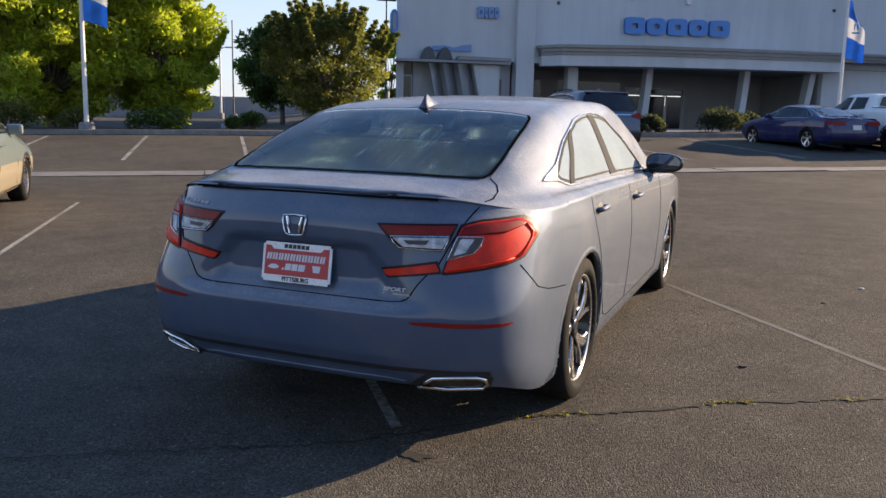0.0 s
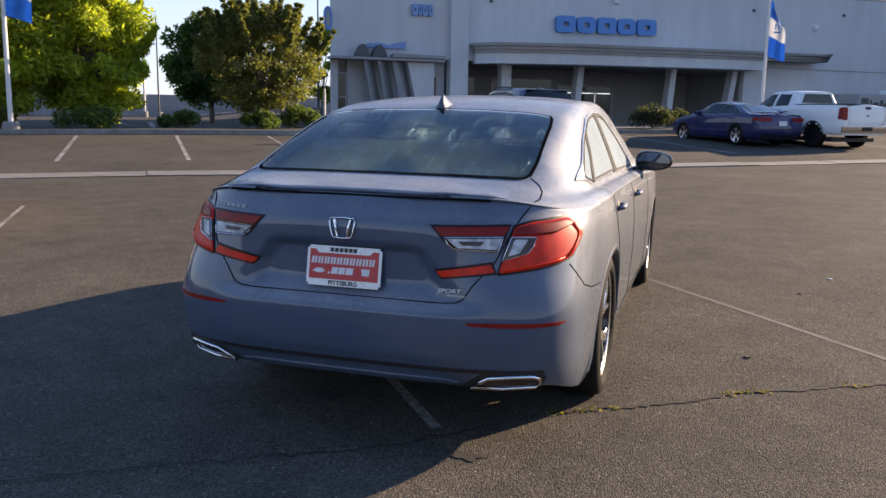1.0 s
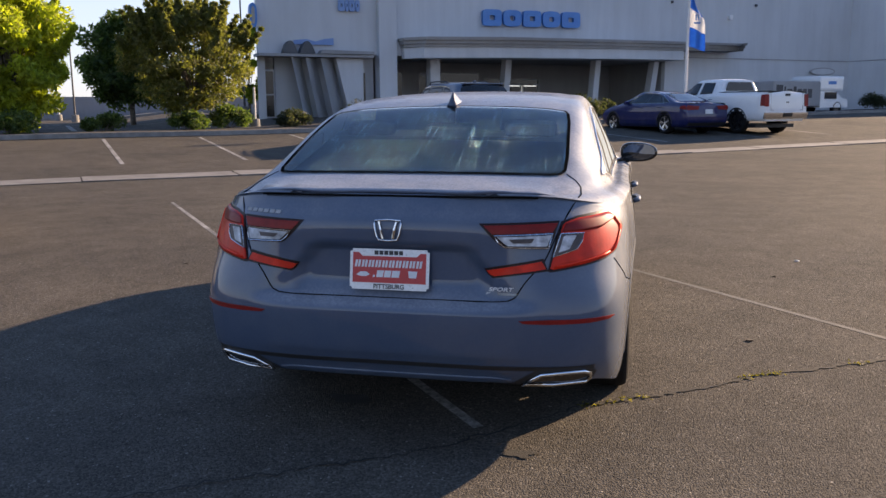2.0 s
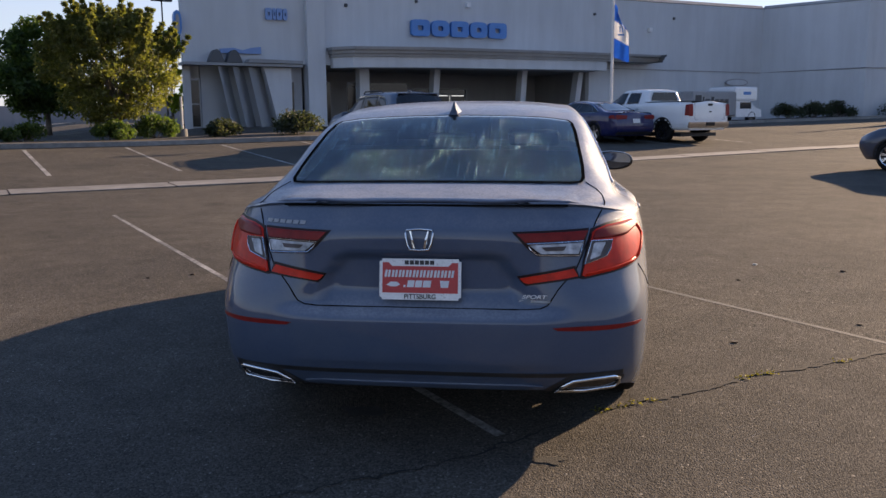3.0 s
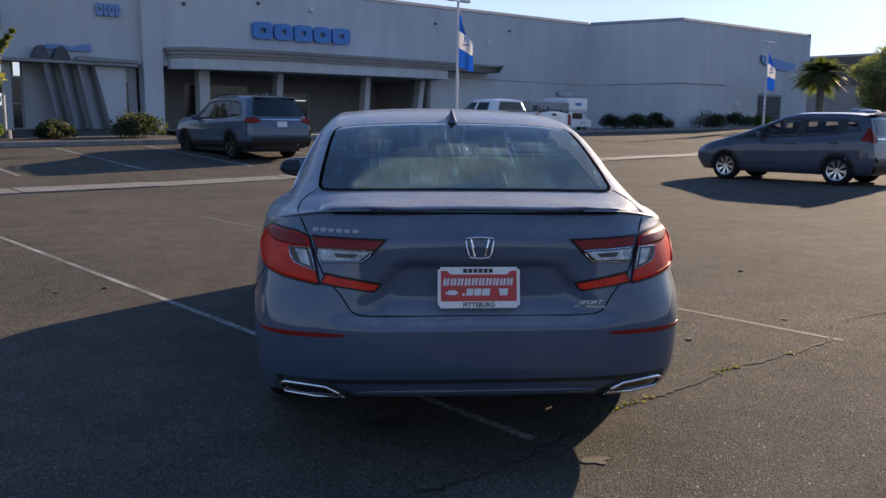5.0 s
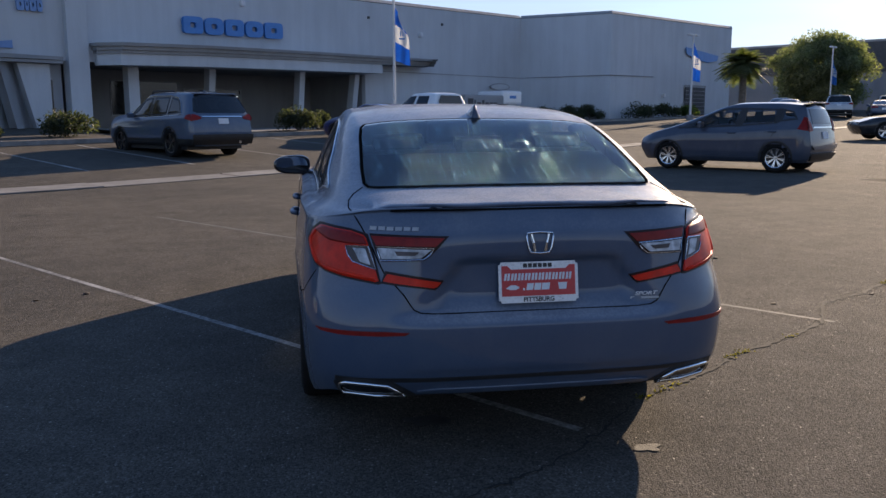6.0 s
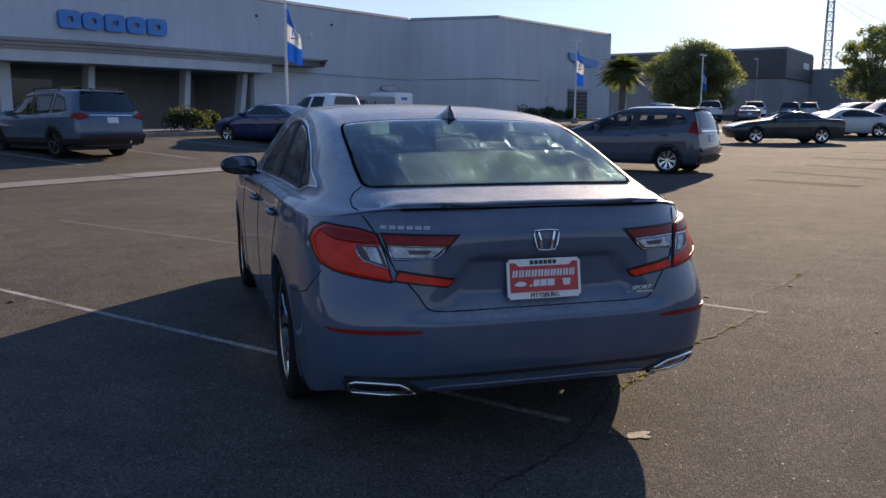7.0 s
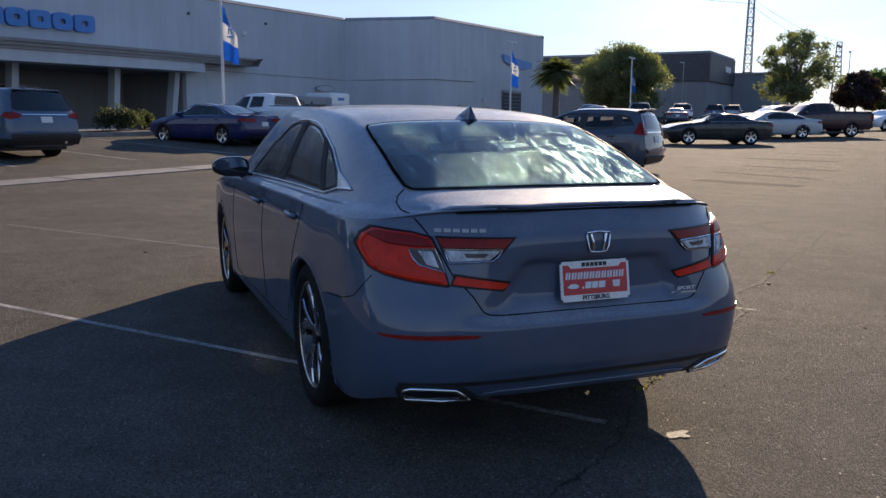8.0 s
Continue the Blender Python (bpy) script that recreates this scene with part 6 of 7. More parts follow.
    kind, poly = spec["rear_glass"]
    if kind == "tail":
        part("rear_window", patch(poly, tail_at, 0.008, 16, 8), spec.get("rear_mat", glass), car)
    else:
        def top_at(x, y, lift):
            t = (y - y0) / (y1 - y0)
            for _ in range(6):
                c = sect(t)
                z = c[-1][1]
                for (xa, za), (xb, zb) in zip(c[5:], c[6:]):
                    if xb <= abs(x) <= xa:
                        z = za + (zb - za) * (xa - abs(x)) / max(1e-6, xa - xb)
                t = (y - tail(z)) / (nose(z) - tail(z))
            return Vector((x, y, z + lift))
        part("rear_window", patch(poly, top_at, 0.010, 14, 8), spec.get("rear_mat", glass), car)
    part("bumper", patch(spec["bumper"], tail_at, 0.04, 16, 4), spec.get("bumper_mat", TRIM_BLACK), car)
    px, pz = spec.get("plate", (0.0, 0.85))
    part("number_plate", patch([(px - 0.155, pz - 0.075), (px + 0.155, pz - 0.075), (px + 0.155, pz + 0.075), (px - 0.155, pz + 0.075)], tail_at, 0.022, 4, 3), SIGN_WHITE, car, "pale plate with no legible writing")
    part("underbody", box(-W * 0.86, W * 0.86, y0 + 0.45, y1 - 0.5, 0.20, 0.32), TRIM_BLACK, car)
    for extra in spec.get("extras", ()):
        extra(car, paint, put, tail_at)
    return car


def roof_rails(car, paint, put, tail_at):
    for s in (-1, 1):
        part("roof_rail", tube([(s * 0.66, 0.05, 1.70), (s * 0.67, 0.15, 1.78), (s * 0.68, 0.8, 1.805), (s * 0.67, 1.3, 1.795), (s * 0.66, 1.4, 1.74)], 0.022, 6), TRIM_BLACK, car)
    part("roof_spoiler", box(-0.64, 0.64, -0.86, -0.62, 1.690, 1.722, 0.014), paint, car)
    part("tail_bar", patch([(-0.62, 1.085), (0.62, 1.085), (0.62, 1.112), (-0.62, 1.112)], tail_at, 0.015, 16, 2), CHROME, car)
    part("exhaust_pipe", rod((0.5, -1.16, 0.40), (0.5, -0.95, 0.40), 0.04), CHROME, car)
    part("roof_aerial", box(-0.02, 0.02, -0.35, -0.2, 1.76, 1.81, 0.01), paint, car)


def hatch_extras(car, paint, put, tail_at):
    part("roof_spoiler", box(-0.57, 0.57, -0.56, -0.38, 1.488, 1.512, 0.010), paint, car)
    part("bumper_ledge", patch([(-0.76, 0.50), (0.76, 0.50), (0.78, 0.60), (-0.78, 0.60)], tail_at, 0.045, 16, 4), paint, car)
    part("hatch_bar", patch([(-0.56, 0.955), (0.56, 0.955), (0.56, 0.985), (-0.56, 0.985)], tail_at, 0.012, 14, 2), CHROME, car)
    for x in (-0.35, 0.35):
        part("front_seat", box(x - 0.23, x + 0.23, 1.05, 1.18, 0.55, 1.12, 0.05), CABIN, car)
        part("headrest", box(x - 0.12, x + 0.12, 1.05, 1.13, 1.13, 1.28, 0.03), CABIN, car)
        part("rear_seat", box(x - 0.28, x + 0.28, 0.12, 0.24, 0.5, 1.06, 0.05), CABIN, car)
    part("dashboard", box(-0.65, 0.65, 1.75, 2.3, 0.6, 0.96, 0.04), CABIN, car)


def pickup_extras(car, paint, put, tail_at):
    part("bed_rim", box(-0.93, 0.93, -1.16, 0.95, 1.392, 1.412, 0.006), TRIM_BLACK, car)
    part("cab_window", patch([(-0.66, 1.46), (0.66, 1.46), (0.60, 1.76), (-0.60, 1.76)], lambda x, z, lift: Vector((x, 0.905 + (z - 1.42) * 0.125 - lift, z)), 0.02, 10, 5), GLASS_DARK, car)
    part("tailgate_gap", tube([tail_at(-0.72, 1.36, 0.004), tail_at(-0.72, 0.78, 0.004), tail_at(0.72, 0.78, 0.004), tail_at(0.72, 1.36, 0.004)], 0.008, 4), TRIM_BLACK, car)
    part("tailgate_handle", patch([(-0.11, 1.24), (0.11, 1.24), (0.11, 1.32), (-0.11, 1.32)], tail_at, 0.014, 4, 3), TRIM_BLACK, car)
    part("bumper_step", patch([(-0.20, 0.56), (0.20, 0.56), (0.20, 0.68), (-0.20, 0.68)], tail_at, 0.06, 4, 3), TRIM_BLACK, car)
    part("brake_light", box(-0.14, 0.14, 1.09, 1.12, 1.825, 1.855, 0.008), LAMP_RED, car)
    part("spare_wheel", lathe([(0.48, 0.0), (0.48, 0.33), (0.62, 0.33), (0.62, 0.0)], 20, axis="z"), RUBBER, car)


SUV = dict(half=0.995, over=1.13, length=4.94, base=2.82, wheel=0.388, two_tone=0.50, rail=0.72, low=0.30,
           tail=[(0.3, -1.00), (0.5, -1.12), (0.75, -1.13), (1.05, -1.08), (1.2, -1.02), (1.45, -0.88), (1.7, -0.76), (1.8, -0.70)], nose=[(0.3, 3.62), (0.6, 3.80), (0.9, 3.80), (1.1, 3.74), (1.2, 3.58), (1.8, 3.0)],
           top=[(-1.13, 1.735), (-0.6, 1.765), (0.3, 1.785), (1.2, 1.785), (1.72, 1.745), (2.05, 1.60), (2.40, 1.37), (2.62, 1.24), (3.2, 1.17), (3.6, 1.07), (3.81, 0.92)], belt=[(-1.13, 1.14), (0.5, 1.10), (2.0, 1.06), (3.0, 1.02), (3.8, 0.9)],
           windows=[[(-0.56, 1.20), (-0.28, 1.56), (0.10, 1.63), (0.14, 1.15)], [(0.22, 1.15), (0.20, 1.635), (1.02, 1.64), (1.08, 1.11)], [(1.16, 1.11), (1.10, 1.64), (1.55, 1.60), (2.15, 1.28), (2.38, 1.10)]],
           gaps=[[(0.18, 1.12), (0.16, 0.9), (0.34, 0.62), (0.46, 0.40)], [(1.12, 1.08), (1.12, 0.7), (1.10, 0.40)], [(2.3, 1.05), (2.28, 0.7), (2.22, 0.42)], [(0.46, 0.42), (1.2, 0.41), (2.22, 0.42)]], handles=[(0.36, 0.99), (1.32, 0.965)],
           mirror=(2.08, 1.14), lamp=[(0.66, 1.03), (0.92, 0.98), (0.95, 1.06), (0.90, 1.17), (0.80, 1.15), (0.64, 1.08)], lamp_side=[(-1.07, 0.97), (-0.80, 1.05), (-0.84, 1.14), (-0.98, 1.16)], rear_glass=("tail", [(-0.83, 1.24), (-0.76, 1.19), (0.76, 1.19), (0.83, 1.24), (0.72, 1.58), (0.62, 1.65), (-0.62, 1.65), (-0.72, 1.58)]),
           bumper=[(-0.94, 0.34), (0.94, 0.34), (0.94, 0.62), (-0.94, 0.62)], plate=(0.0, 0.97), extras=(roof_rails,), arch=TRIM_BLACK, lamp_mat=LAMP_DEEP,
           house=[(-0.60, 1.16), (-0.44, 1.46), (-0.26, 1.60), (0.20, 1.665), (1.10, 1.672), (1.56, 1.63), (1.9, 1.46), (2.18, 1.29), (2.44, 1.08), (1.1, 1.08), (0.2, 1.11), (-0.40, 1.13)])
SEDAN = dict(half=0.93, over=1.09, length=4.88, base=2.83, wheel=0.345, spokes=5, rail=0.60, low=0.22,
             tail=[(0.22, -0.95), (0.4, -1.08), (0.6, -1.10), (0.85, -1.06), (1.0, -1.03), (1.45, -0.9)], nose=[(0.22, 3.55), (0.5, 3.74), (0.7, 3.76), (0.85, 3.66), (1.45, 3.3)],
             top=[(-1.09, 1.02), (-0.8, 1.045), (-0.45, 1.07), (0.05, 1.23), (0.5, 1.365), (1.0, 1.43), (1.5, 1.45), (1.95, 1.40), (2.45, 1.15), (2.75, 1.02), (3.3, 0.93), (3.79, 0.72)], belt=[(-1.09, 0.96), (0.0, 1.0), (1.2, 0.98), (2.4, 0.95), (3.79, 0.68)],
             windows=[[(-0.08, 1.07), (0.32, 1.235), (0.10, 1.02), (0.02, 1.04)], [(0.17, 1.03), (0.45, 1.27), (0.92, 1.345), (1.03, 1.02)], [(1.13, 1.02), (1.05, 1.352), (1.32, 1.36), (1.70, 1.25), (2.1, 1.01)]],
             gaps=[[(0.10, 0.97), (0.10, 0.88), (0.30, 0.60), (0.45, 0.32)], [(1.08, 0.97), (1.08, 0.6), (1.06, 0.32)], [(2.2, 0.93), (2.2, 0.6), (2.16, 0.32)]], handles=[(0.28, 0.88), (1.25, 0.86)],
             mirror=(2.02, 1.04), lamp=[(0.40, 0.80), (0.86, 0.78), (0.90, 0.86), (0.86, 0.94), (0.38, 0.91)], lamp_side=[(-1.03, 0.79), (-0.75, 0.84), (-0.80, 0.93), (-0.98, 0.93)], rear_glass=("top", [(-0.60, -0.36), (0.60, -0.36), (0.54, 0.44), (-0.54, 0.44)]),
             bumper=[(-0.8, 0.26), (0.8, 0.26), (0.8, 0.36), (-0.8, 0.36)], plate=(0.0, 0.73), lamp_mat=LAMP_DEEP,
             house=[(-0.16, 1.05), (0.10, 1.165), (0.32, 1.262), (0.62, 1.335), (1.05, 1.372), (1.34, 1.378), (1.72, 1.265), (2.16, 0.995), (1.1, 1.005), (0.02, 1.015)])
HATCH = dict(half=0.85, over=0.72, length=4.06, base=2.53, wheel=0.312, spokes=8, rail=0.62, low=0.22,
             tail=[(0.22, -0.62), (0.4, -0.71), (0.6, -0.72), (0.85, -0.68), (1.05, -0.64), (1.4, -0.50), (1.52, -0.42)], nose=[(0.22, 3.18), (0.5, 3.32), (0.7, 3.30), (0.85, 3.18), (1.0, 3.0), (1.52, 2.5)],
             top=[(-0.72, 1.475), (-0.2, 1.515), (0.6, 1.525), (1.25, 1.512), (1.7, 1.43), (2.15, 1.26), (2.6, 1.07), (2.9, 0.95), (3.15, 0.86), (3.34, 0.72)], belt=[(-0.72, 1.02), (0.0, 0.99), (1.2, 0.92), (2.3, 0.88), (3.34, 0.66)],
             windows=[[(-0.42, 1.14), (-0.30, 1.32), (-0.10, 1.36), (-0.06, 1.10)], [(0.06, 1.06), (0.03, 1.37), (0.72, 1.395), (0.80, 1.00)], [(0.92, 0.99), (0.84, 1.395), (1.25, 1.39), (1.66, 1.24), (1.98, 1.06), (2.00, 0.95)], [(2.06, 0.95), (2.04, 1.05), (2.20, 0.98), (2.36, 0.95)]],
             gaps=[[(0.0, 1.0), (0.05, 0.85), (0.30, 0.55), (0.42, 0.32)], [(0.86, 0.94), (0.86, 0.6), (0.84, 0.32)], [(1.98, 0.90), (1.98, 0.6), (1.95, 0.32)], [(0.42, 0.33), (1.0, 0.31), (1.95, 0.33)]], handles=[(0.10, 0.88), (1.0, 0.85)],
             mirror=(1.72, 1.02), lamp=[(0.62, 0.90), (0.78, 0.88), (0.77, 1.06), (0.72, 1.18), (0.66, 1.06)], lamp_side=[(-0.66, 0.90), (-0.44, 0.94), (-0.50, 1.08), (-0.52, 1.20), (-0.58, 1.18)], lamp_mat=LAMP_DEEP, rear_glass=("tail", [(-0.58, 1.05), (0.58, 1.05), (0.54, 1.36), (-0.54, 1.36)]),
             bumper=[(-0.74, 0.26), (0.74, 0.26), (0.76, 0.42), (-0.76, 0.42)], plate=(0.0, 0.80), extras=(hatch_extras,), rear_mat=GLASS_DARK,
             pillars=[[(-0.055, 1.09), (-0.10, 1.37), (0.03, 1.38), (0.06, 1.05)], [(0.80, 0.99), (0.72, 1.40), (0.84, 1.40), (0.92, 0.98)], [(1.99, 0.94), (1.975, 1.06), (2.045, 1.05), (2.065, 0.94)]])
PICKUP = dict(half=1.015, over=1.20, length=5.84, base=3.65, wheel=0.405, rail=0.70, low=0.42,
              tail=[(0.42, -1.12), (0.6, -1.18), (0.8, -1.20), (1.4, -1.17), (1.9, -1.1)], nose=[(0.42, 4.45), (0.8, 4.62), (1.1, 4.58), (1.9, 4.2)],
              top=[(-1.2, 1.40), (0.80, 1.40), (0.93, 1.40), (0.99, 1.42), (1.06, 1.78), (1.12, 1.835), (1.3, 1.87), (2.0, 1.885), (2.5, 1.83), (2.95, 1.50), (3.25, 1.28), (4.0, 1.20), (4.64, 1.0)], belt=[(-1.2, 1.32), (1.0, 1.34), (2.8, 1.24), (4.64, 1.0)],
              windows=[[(1.26, 1.36), (1.30, 1.74), (1.86, 1.75), (1.90, 1.34)], [(2.02, 1.33), (1.98, 1.75), (2.30, 1.74), (2.62, 1.56), (2.92, 1.28)]],
              gaps=[[(1.02, 1.34), (1.02, 0.8), (1.06, 0.5)], [(1.95, 1.30), (1.95, 0.55)], [(2.95, 1.22), (2.95, 0.55)]], handles=[(1.28, 1.16), (2.18, 1.15)],
              mirror=(2.68, 1.34), lamp=[(0.80, 0.90), (0.985, 0.90), (0.985, 1.30), (0.80, 1.30)], lamp_side=[(-1.17, 0.92), (-1.02, 0.92), (-1.02, 1.29), (-1.16, 1.29)], rear_glass=("tail", [(-0.06, 1.02), (0.06, 1.02), (0.06, 1.06), (-0.06, 1.06)]),
              bumper=[(-0.98, 0.50), (0.98, 0.50), (0.98, 0.70), (-0.98, 0.70)], bumper_mat=CHROME, plate=(0.0, 0.60), extras=(pickup_extras,), handle=CHROME, lamp_mat=LAMP_DEEP)
COUPE = dict(SEDAN, half=0.95, over=1.0, length=4.78, base=2.81, wheel=0.35, rail=0.58,
             tail=[(0.22, -0.88), (0.4, -0.98), (0.65, -1.0), (0.95, -0.97), (1.4, -0.85)], nose=[(0.22, 3.55), (0.5, 3.74), (0.75, 3.72), (1.4, 3.2)],
             top=[(-1.0, 1.02), (-0.5, 1.05), (-0.1, 1.10), (0.5, 1.30), (1.0, 1.37), (1.4, 1.36), (1.8, 1.26), (2.3, 1.05), (2.6, 0.99), (3.3, 0.90), (3.78, 0.72)], belt=[(-1.0, 0.98), (0.0, 1.0), (1.2, 0.98), (2.4, 0.94), (3.78, 0.68)],
             windows=[[(0.35, 1.04), (0.55, 1.22), (0.70, 1.25), (0.75, 1.03)], [(0.84, 1.03), (0.80, 1.27), (1.2, 1.28), (1.6, 1.18), (1.98, 1.01)]], gaps=[[(0.72, 0.97), (0.70, 0.6), (0.80, 0.32)], [(2.12, 0.93), (2.12, 0.6), (2.08, 0.32)]], handles=[(0.9, 0.88)],
             rear_glass=("top", [(-0.52, -0.15), (0.52, -0.15), (0.48, 0.42), (-0.48, 0.42)]), lamp=[(0.45, 0.82), (0.84, 0.80), (0.84, 0.92), (0.45, 0.92)])
OLD_SEDAN = dict(SEDAN, half=0.91, two_tone=0.62, wheel=0.32)

vehicle("suv", "grey-blue family crossover with dark wheels parked nose to kerb", "suv", SUV, PAINT_DULL, lot_pose(10.15, 19.15), ALLOY_DARK, group="cars in front of the showroom", second=TRIM_BLACK)
vehicle("parked_sedan", "deep blue sedan with machined wheels parked beside the pickup", "car", SEDAN, PAINT_BLUE, lot_pose(18.72, 19.65), ALLOY, group="cars in front of the showroom")
vehicle("pickup_truck", "white crew-cab pickup truck with chrome rear bumper", "truck", PICKUP, PAINT_WHITE, lot_pose(21.12, 18.7), ALLOY_DARK, group="cars in front of the showroom")
vehicle("hatchback", "slate grey small hatchback standing in the open lot", "car", HATCH, PAINT_SLATE, lot_pose(16.44, 5.13), ALLOY, GLASS_CLEAR)
vehicle("coupe", "black two-door coupe standing in the sunny lot", "car", COUPE, PAINT_BLACK, lot_pose(36.5, 6.1, 34), ALLOY)
vehicle("old_sedan", "older two-tone sedan, grey-green over gold", "car", OLD_SEDAN, PAINT_TEAL, lot_pose(-3.79, 6.95, 2), ALLOY, second=PAINT_TAN)
ROW = "cars in the far rows"
for u, v, turn, spec, paint, name, words in (
        (66.6, 20.0, -70, SUV, PAINT_SILVER, "suv", "silver crossover in a far row"),
        (71.0, 18.0, -70, SEDAN, PAINT_DULL, "parked_sedan", "grey-blue sedan in a far row"),
        (76.5, 19.0, -70, SUV, PAINT_WHITE, "suv", "white crossover in a far row"),
        (84.0, 17.5, -80, SUV, PAINT_SLATE, "suv", "dark grey crossover in a far row"),
        (90.0, 17.0, -80, SUV, PAINT_SILVER, "suv", "silver crossover parked under the far trees"),
        (96.0, 14.0, -60, SUV, PAINT_WHITE, "suv", "white crossover at the lot's far end"),
        (62.0, 22.4, 100, SEDAN, PAINT_BLACK, "parked_sedan", "black sedan parked near the palm"),
        (57.5, 20.2, 100, SEDAN, PAINT_SLATE, "parked_sedan", "slate sedan parked near the palm"),
        (45.0, 5.0, 34, SEDAN, PAINT_SILVER, "parked_sedan", "silver sedan standing behind the black coupe"),
        (49.0, 3.0, 34, PICKUP, PAINT_MAROON, "pickup_truck", "dark maroon pickup truck in a far row"),
        (58.0, 6.5, 34, SUV, PAINT_BLACK, "suv", "black crossover behind the maroon pickup"),
        (66.0, 8.2, 30, SUV, PAINT_WHITE, "suv", "white crossover behind the silver sedan"),
        (66.5, 0.8, 60, SEDAN, PAINT_WHITE, "parked_sedan", "white sedan parked in the sun")):
    vehicle(name, words, "truck" if spec is PICKUP else "suv" if spec is SUV else "car", spec, paint, lot_pose(u, v, turn), ALLOY, group=ROW)


# ---- trees, palms and shrubs ----
def leaf_mesh(name, centres, spread, count, size, seed, material, droop=0.0, long=1.5):
    """Many small leaves, each a bent pair of triangles, scattered round clump centres."""
    rng = np.random.default_rng(seed)
    centres = np.asarray(centres, dtype=float)
    pick = rng.integers(0, len(centres), count)
    way = rng.normal(size=(count, 3))
    way /= np.linalg.norm(way, axis=1)[:, None]
    far = spread[pick] * rng.random(count) ** 0.45
    mid = centres[pick] + way * far[:, None] * np.array([1, 1, 0.8])
    mid[:, 2] -= droop * rng.random(count)
    a = rng.normal(size=(count, 3)) + way * 0.6
    a /= np.linalg.norm(a, axis=1)[:, None]
    b = np.cross(a, rng.normal(size=(count, 3)))
    b /= np.linalg.norm(b, axis=1)[:, None]
    s = size * rng.uniform(0.55, 1.25, count)
    ln, wd = a * (s * long)[:, None], b * (s * 0.55)[:, None]
    up = np.cross(a, b) * (s * 0.22)[:, None]
    quads = np.stack([mid - ln, mid - wd + up, mid + ln, mid + wd + up], axis=1)
    verts = quads.reshape(-1, 3)
    base = np.arange(count)[:, None] * 4
    faces = np.concatenate([base + np.array([[0, 1, 2]]), base + np.array([[0, 2, 3]])], axis=0)
    me = bpy.data.meshes.new(name)
    me.vertices.add(len(verts))
    me.vertices.foreach_set("co", verts.ravel())
    me.loops.add(faces.size)
    me.loops.foreach_set("vertex_index", faces.ravel())
    me.polygons.add(len(faces))
    me.polygons.foreach_set("loop_start", np.arange(len(faces)) * 3)
    me.update(calc_edges=True)
    me.materials.append(material)
    return me


def tree(name, label, u, v, top, bottom, radius, material, seed, leaves=20000, clumps=46, size=0.11, trunk=0.14, lean=0.0, squash=1.0, lift=0.0, open_=0.5, category="tree", puff=(0.17, 0.34), shoots=0):
    """A tree whose crown reaches from bottom to top over the ground, of uneven clumps round real limbs."""
    t = thing(name, label, category, lot_pose(u, v, 0, lift))
    rng = random.Random(seed)
    mid, half = (top + bottom) / 2, (top - bottom) / 2
    centres, spread = [], []
    for k in range(clumps):
        z = rng.uniform(-1, 1)
        a = rng.uniform(0, 2 * math.pi)
        q = math.sqrt(max(0, 1 - abs(z) ** 2.6))
        rr = rng.uniform(open_, 0.88) * (0.86 + 0.42 * noise.noise(Vector((math.cos(a) * 1.3 + seed, math.sin(a) * 1.3, z * 1.5))))
        c = (radius * rr * q * math.cos(a), radius * squash * rr * q * math.sin(a), mid + half * z * rng.uniform(0.82, 0.93))
        centres.append(c)
        spread.append(radius * rng.uniform(*puff))
    # loose shoots that stand out of the crown
    for k in range(shoots):
        a, q = rng.uniform(0, 2 * math.pi), math.sqrt(rng.random())
        z = math.sqrt(max(0.05, 1 - q * q))
        base = Vector((radius * 0.78 * q * math.cos(a), radius * squash * 0.78 * q * math.sin(a), mid + half * 0.74 * z * (1 if rng.random() < 0.8 else -0.6)))
        out = Vector((0.55 * q * math.cos(a), 0.55 * q * math.sin(a), 0.75)) * radius * rng.uniform(0.14, 0.40)
        for j in range(5):
            p = base + out * (j / 4)
            centres.append((p.x, p.y, p.z))
            spread.append(radius * (0.085 - 0.014 * j))
    me = leaf_mesh("crown", centres, np.array(spread), leaves, size, seed, material)
    crown = new("crown", me)
    crown.parent = t
    bm = bmesh.new()
    fork = bottom + half * 0.25
    rod((0, 0, -0.15), (lean * 0.4, 0, fork * 0.55), trunk * 1.25, trunk, 9, bm)
    rod((lean * 0.4, 0, fork * 0.55), (lean, 0.05, fork), trunk, trunk * 0.8, 9, bm)
    for k in range(0, clumps, 2):
        c = Vector(centres[k])
        start = Vector((lean, 0.05, fork * rng.uniform(0.75, 1.0)))
        bend = start.lerp(c, 0.5) + Vector((rng.uniform(-0.2, 0.2), rng.uniform(-0.2, 0.2), radius * 0.08))
        rod(start, bend, trunk * 0.38, trunk * 0.22, 6, bm)
        rod(bend, c, trunk * 0.22, trunk * 0.06, 5, bm)
    part("trunk", bm, BARK, t, smooth=True)
    return t


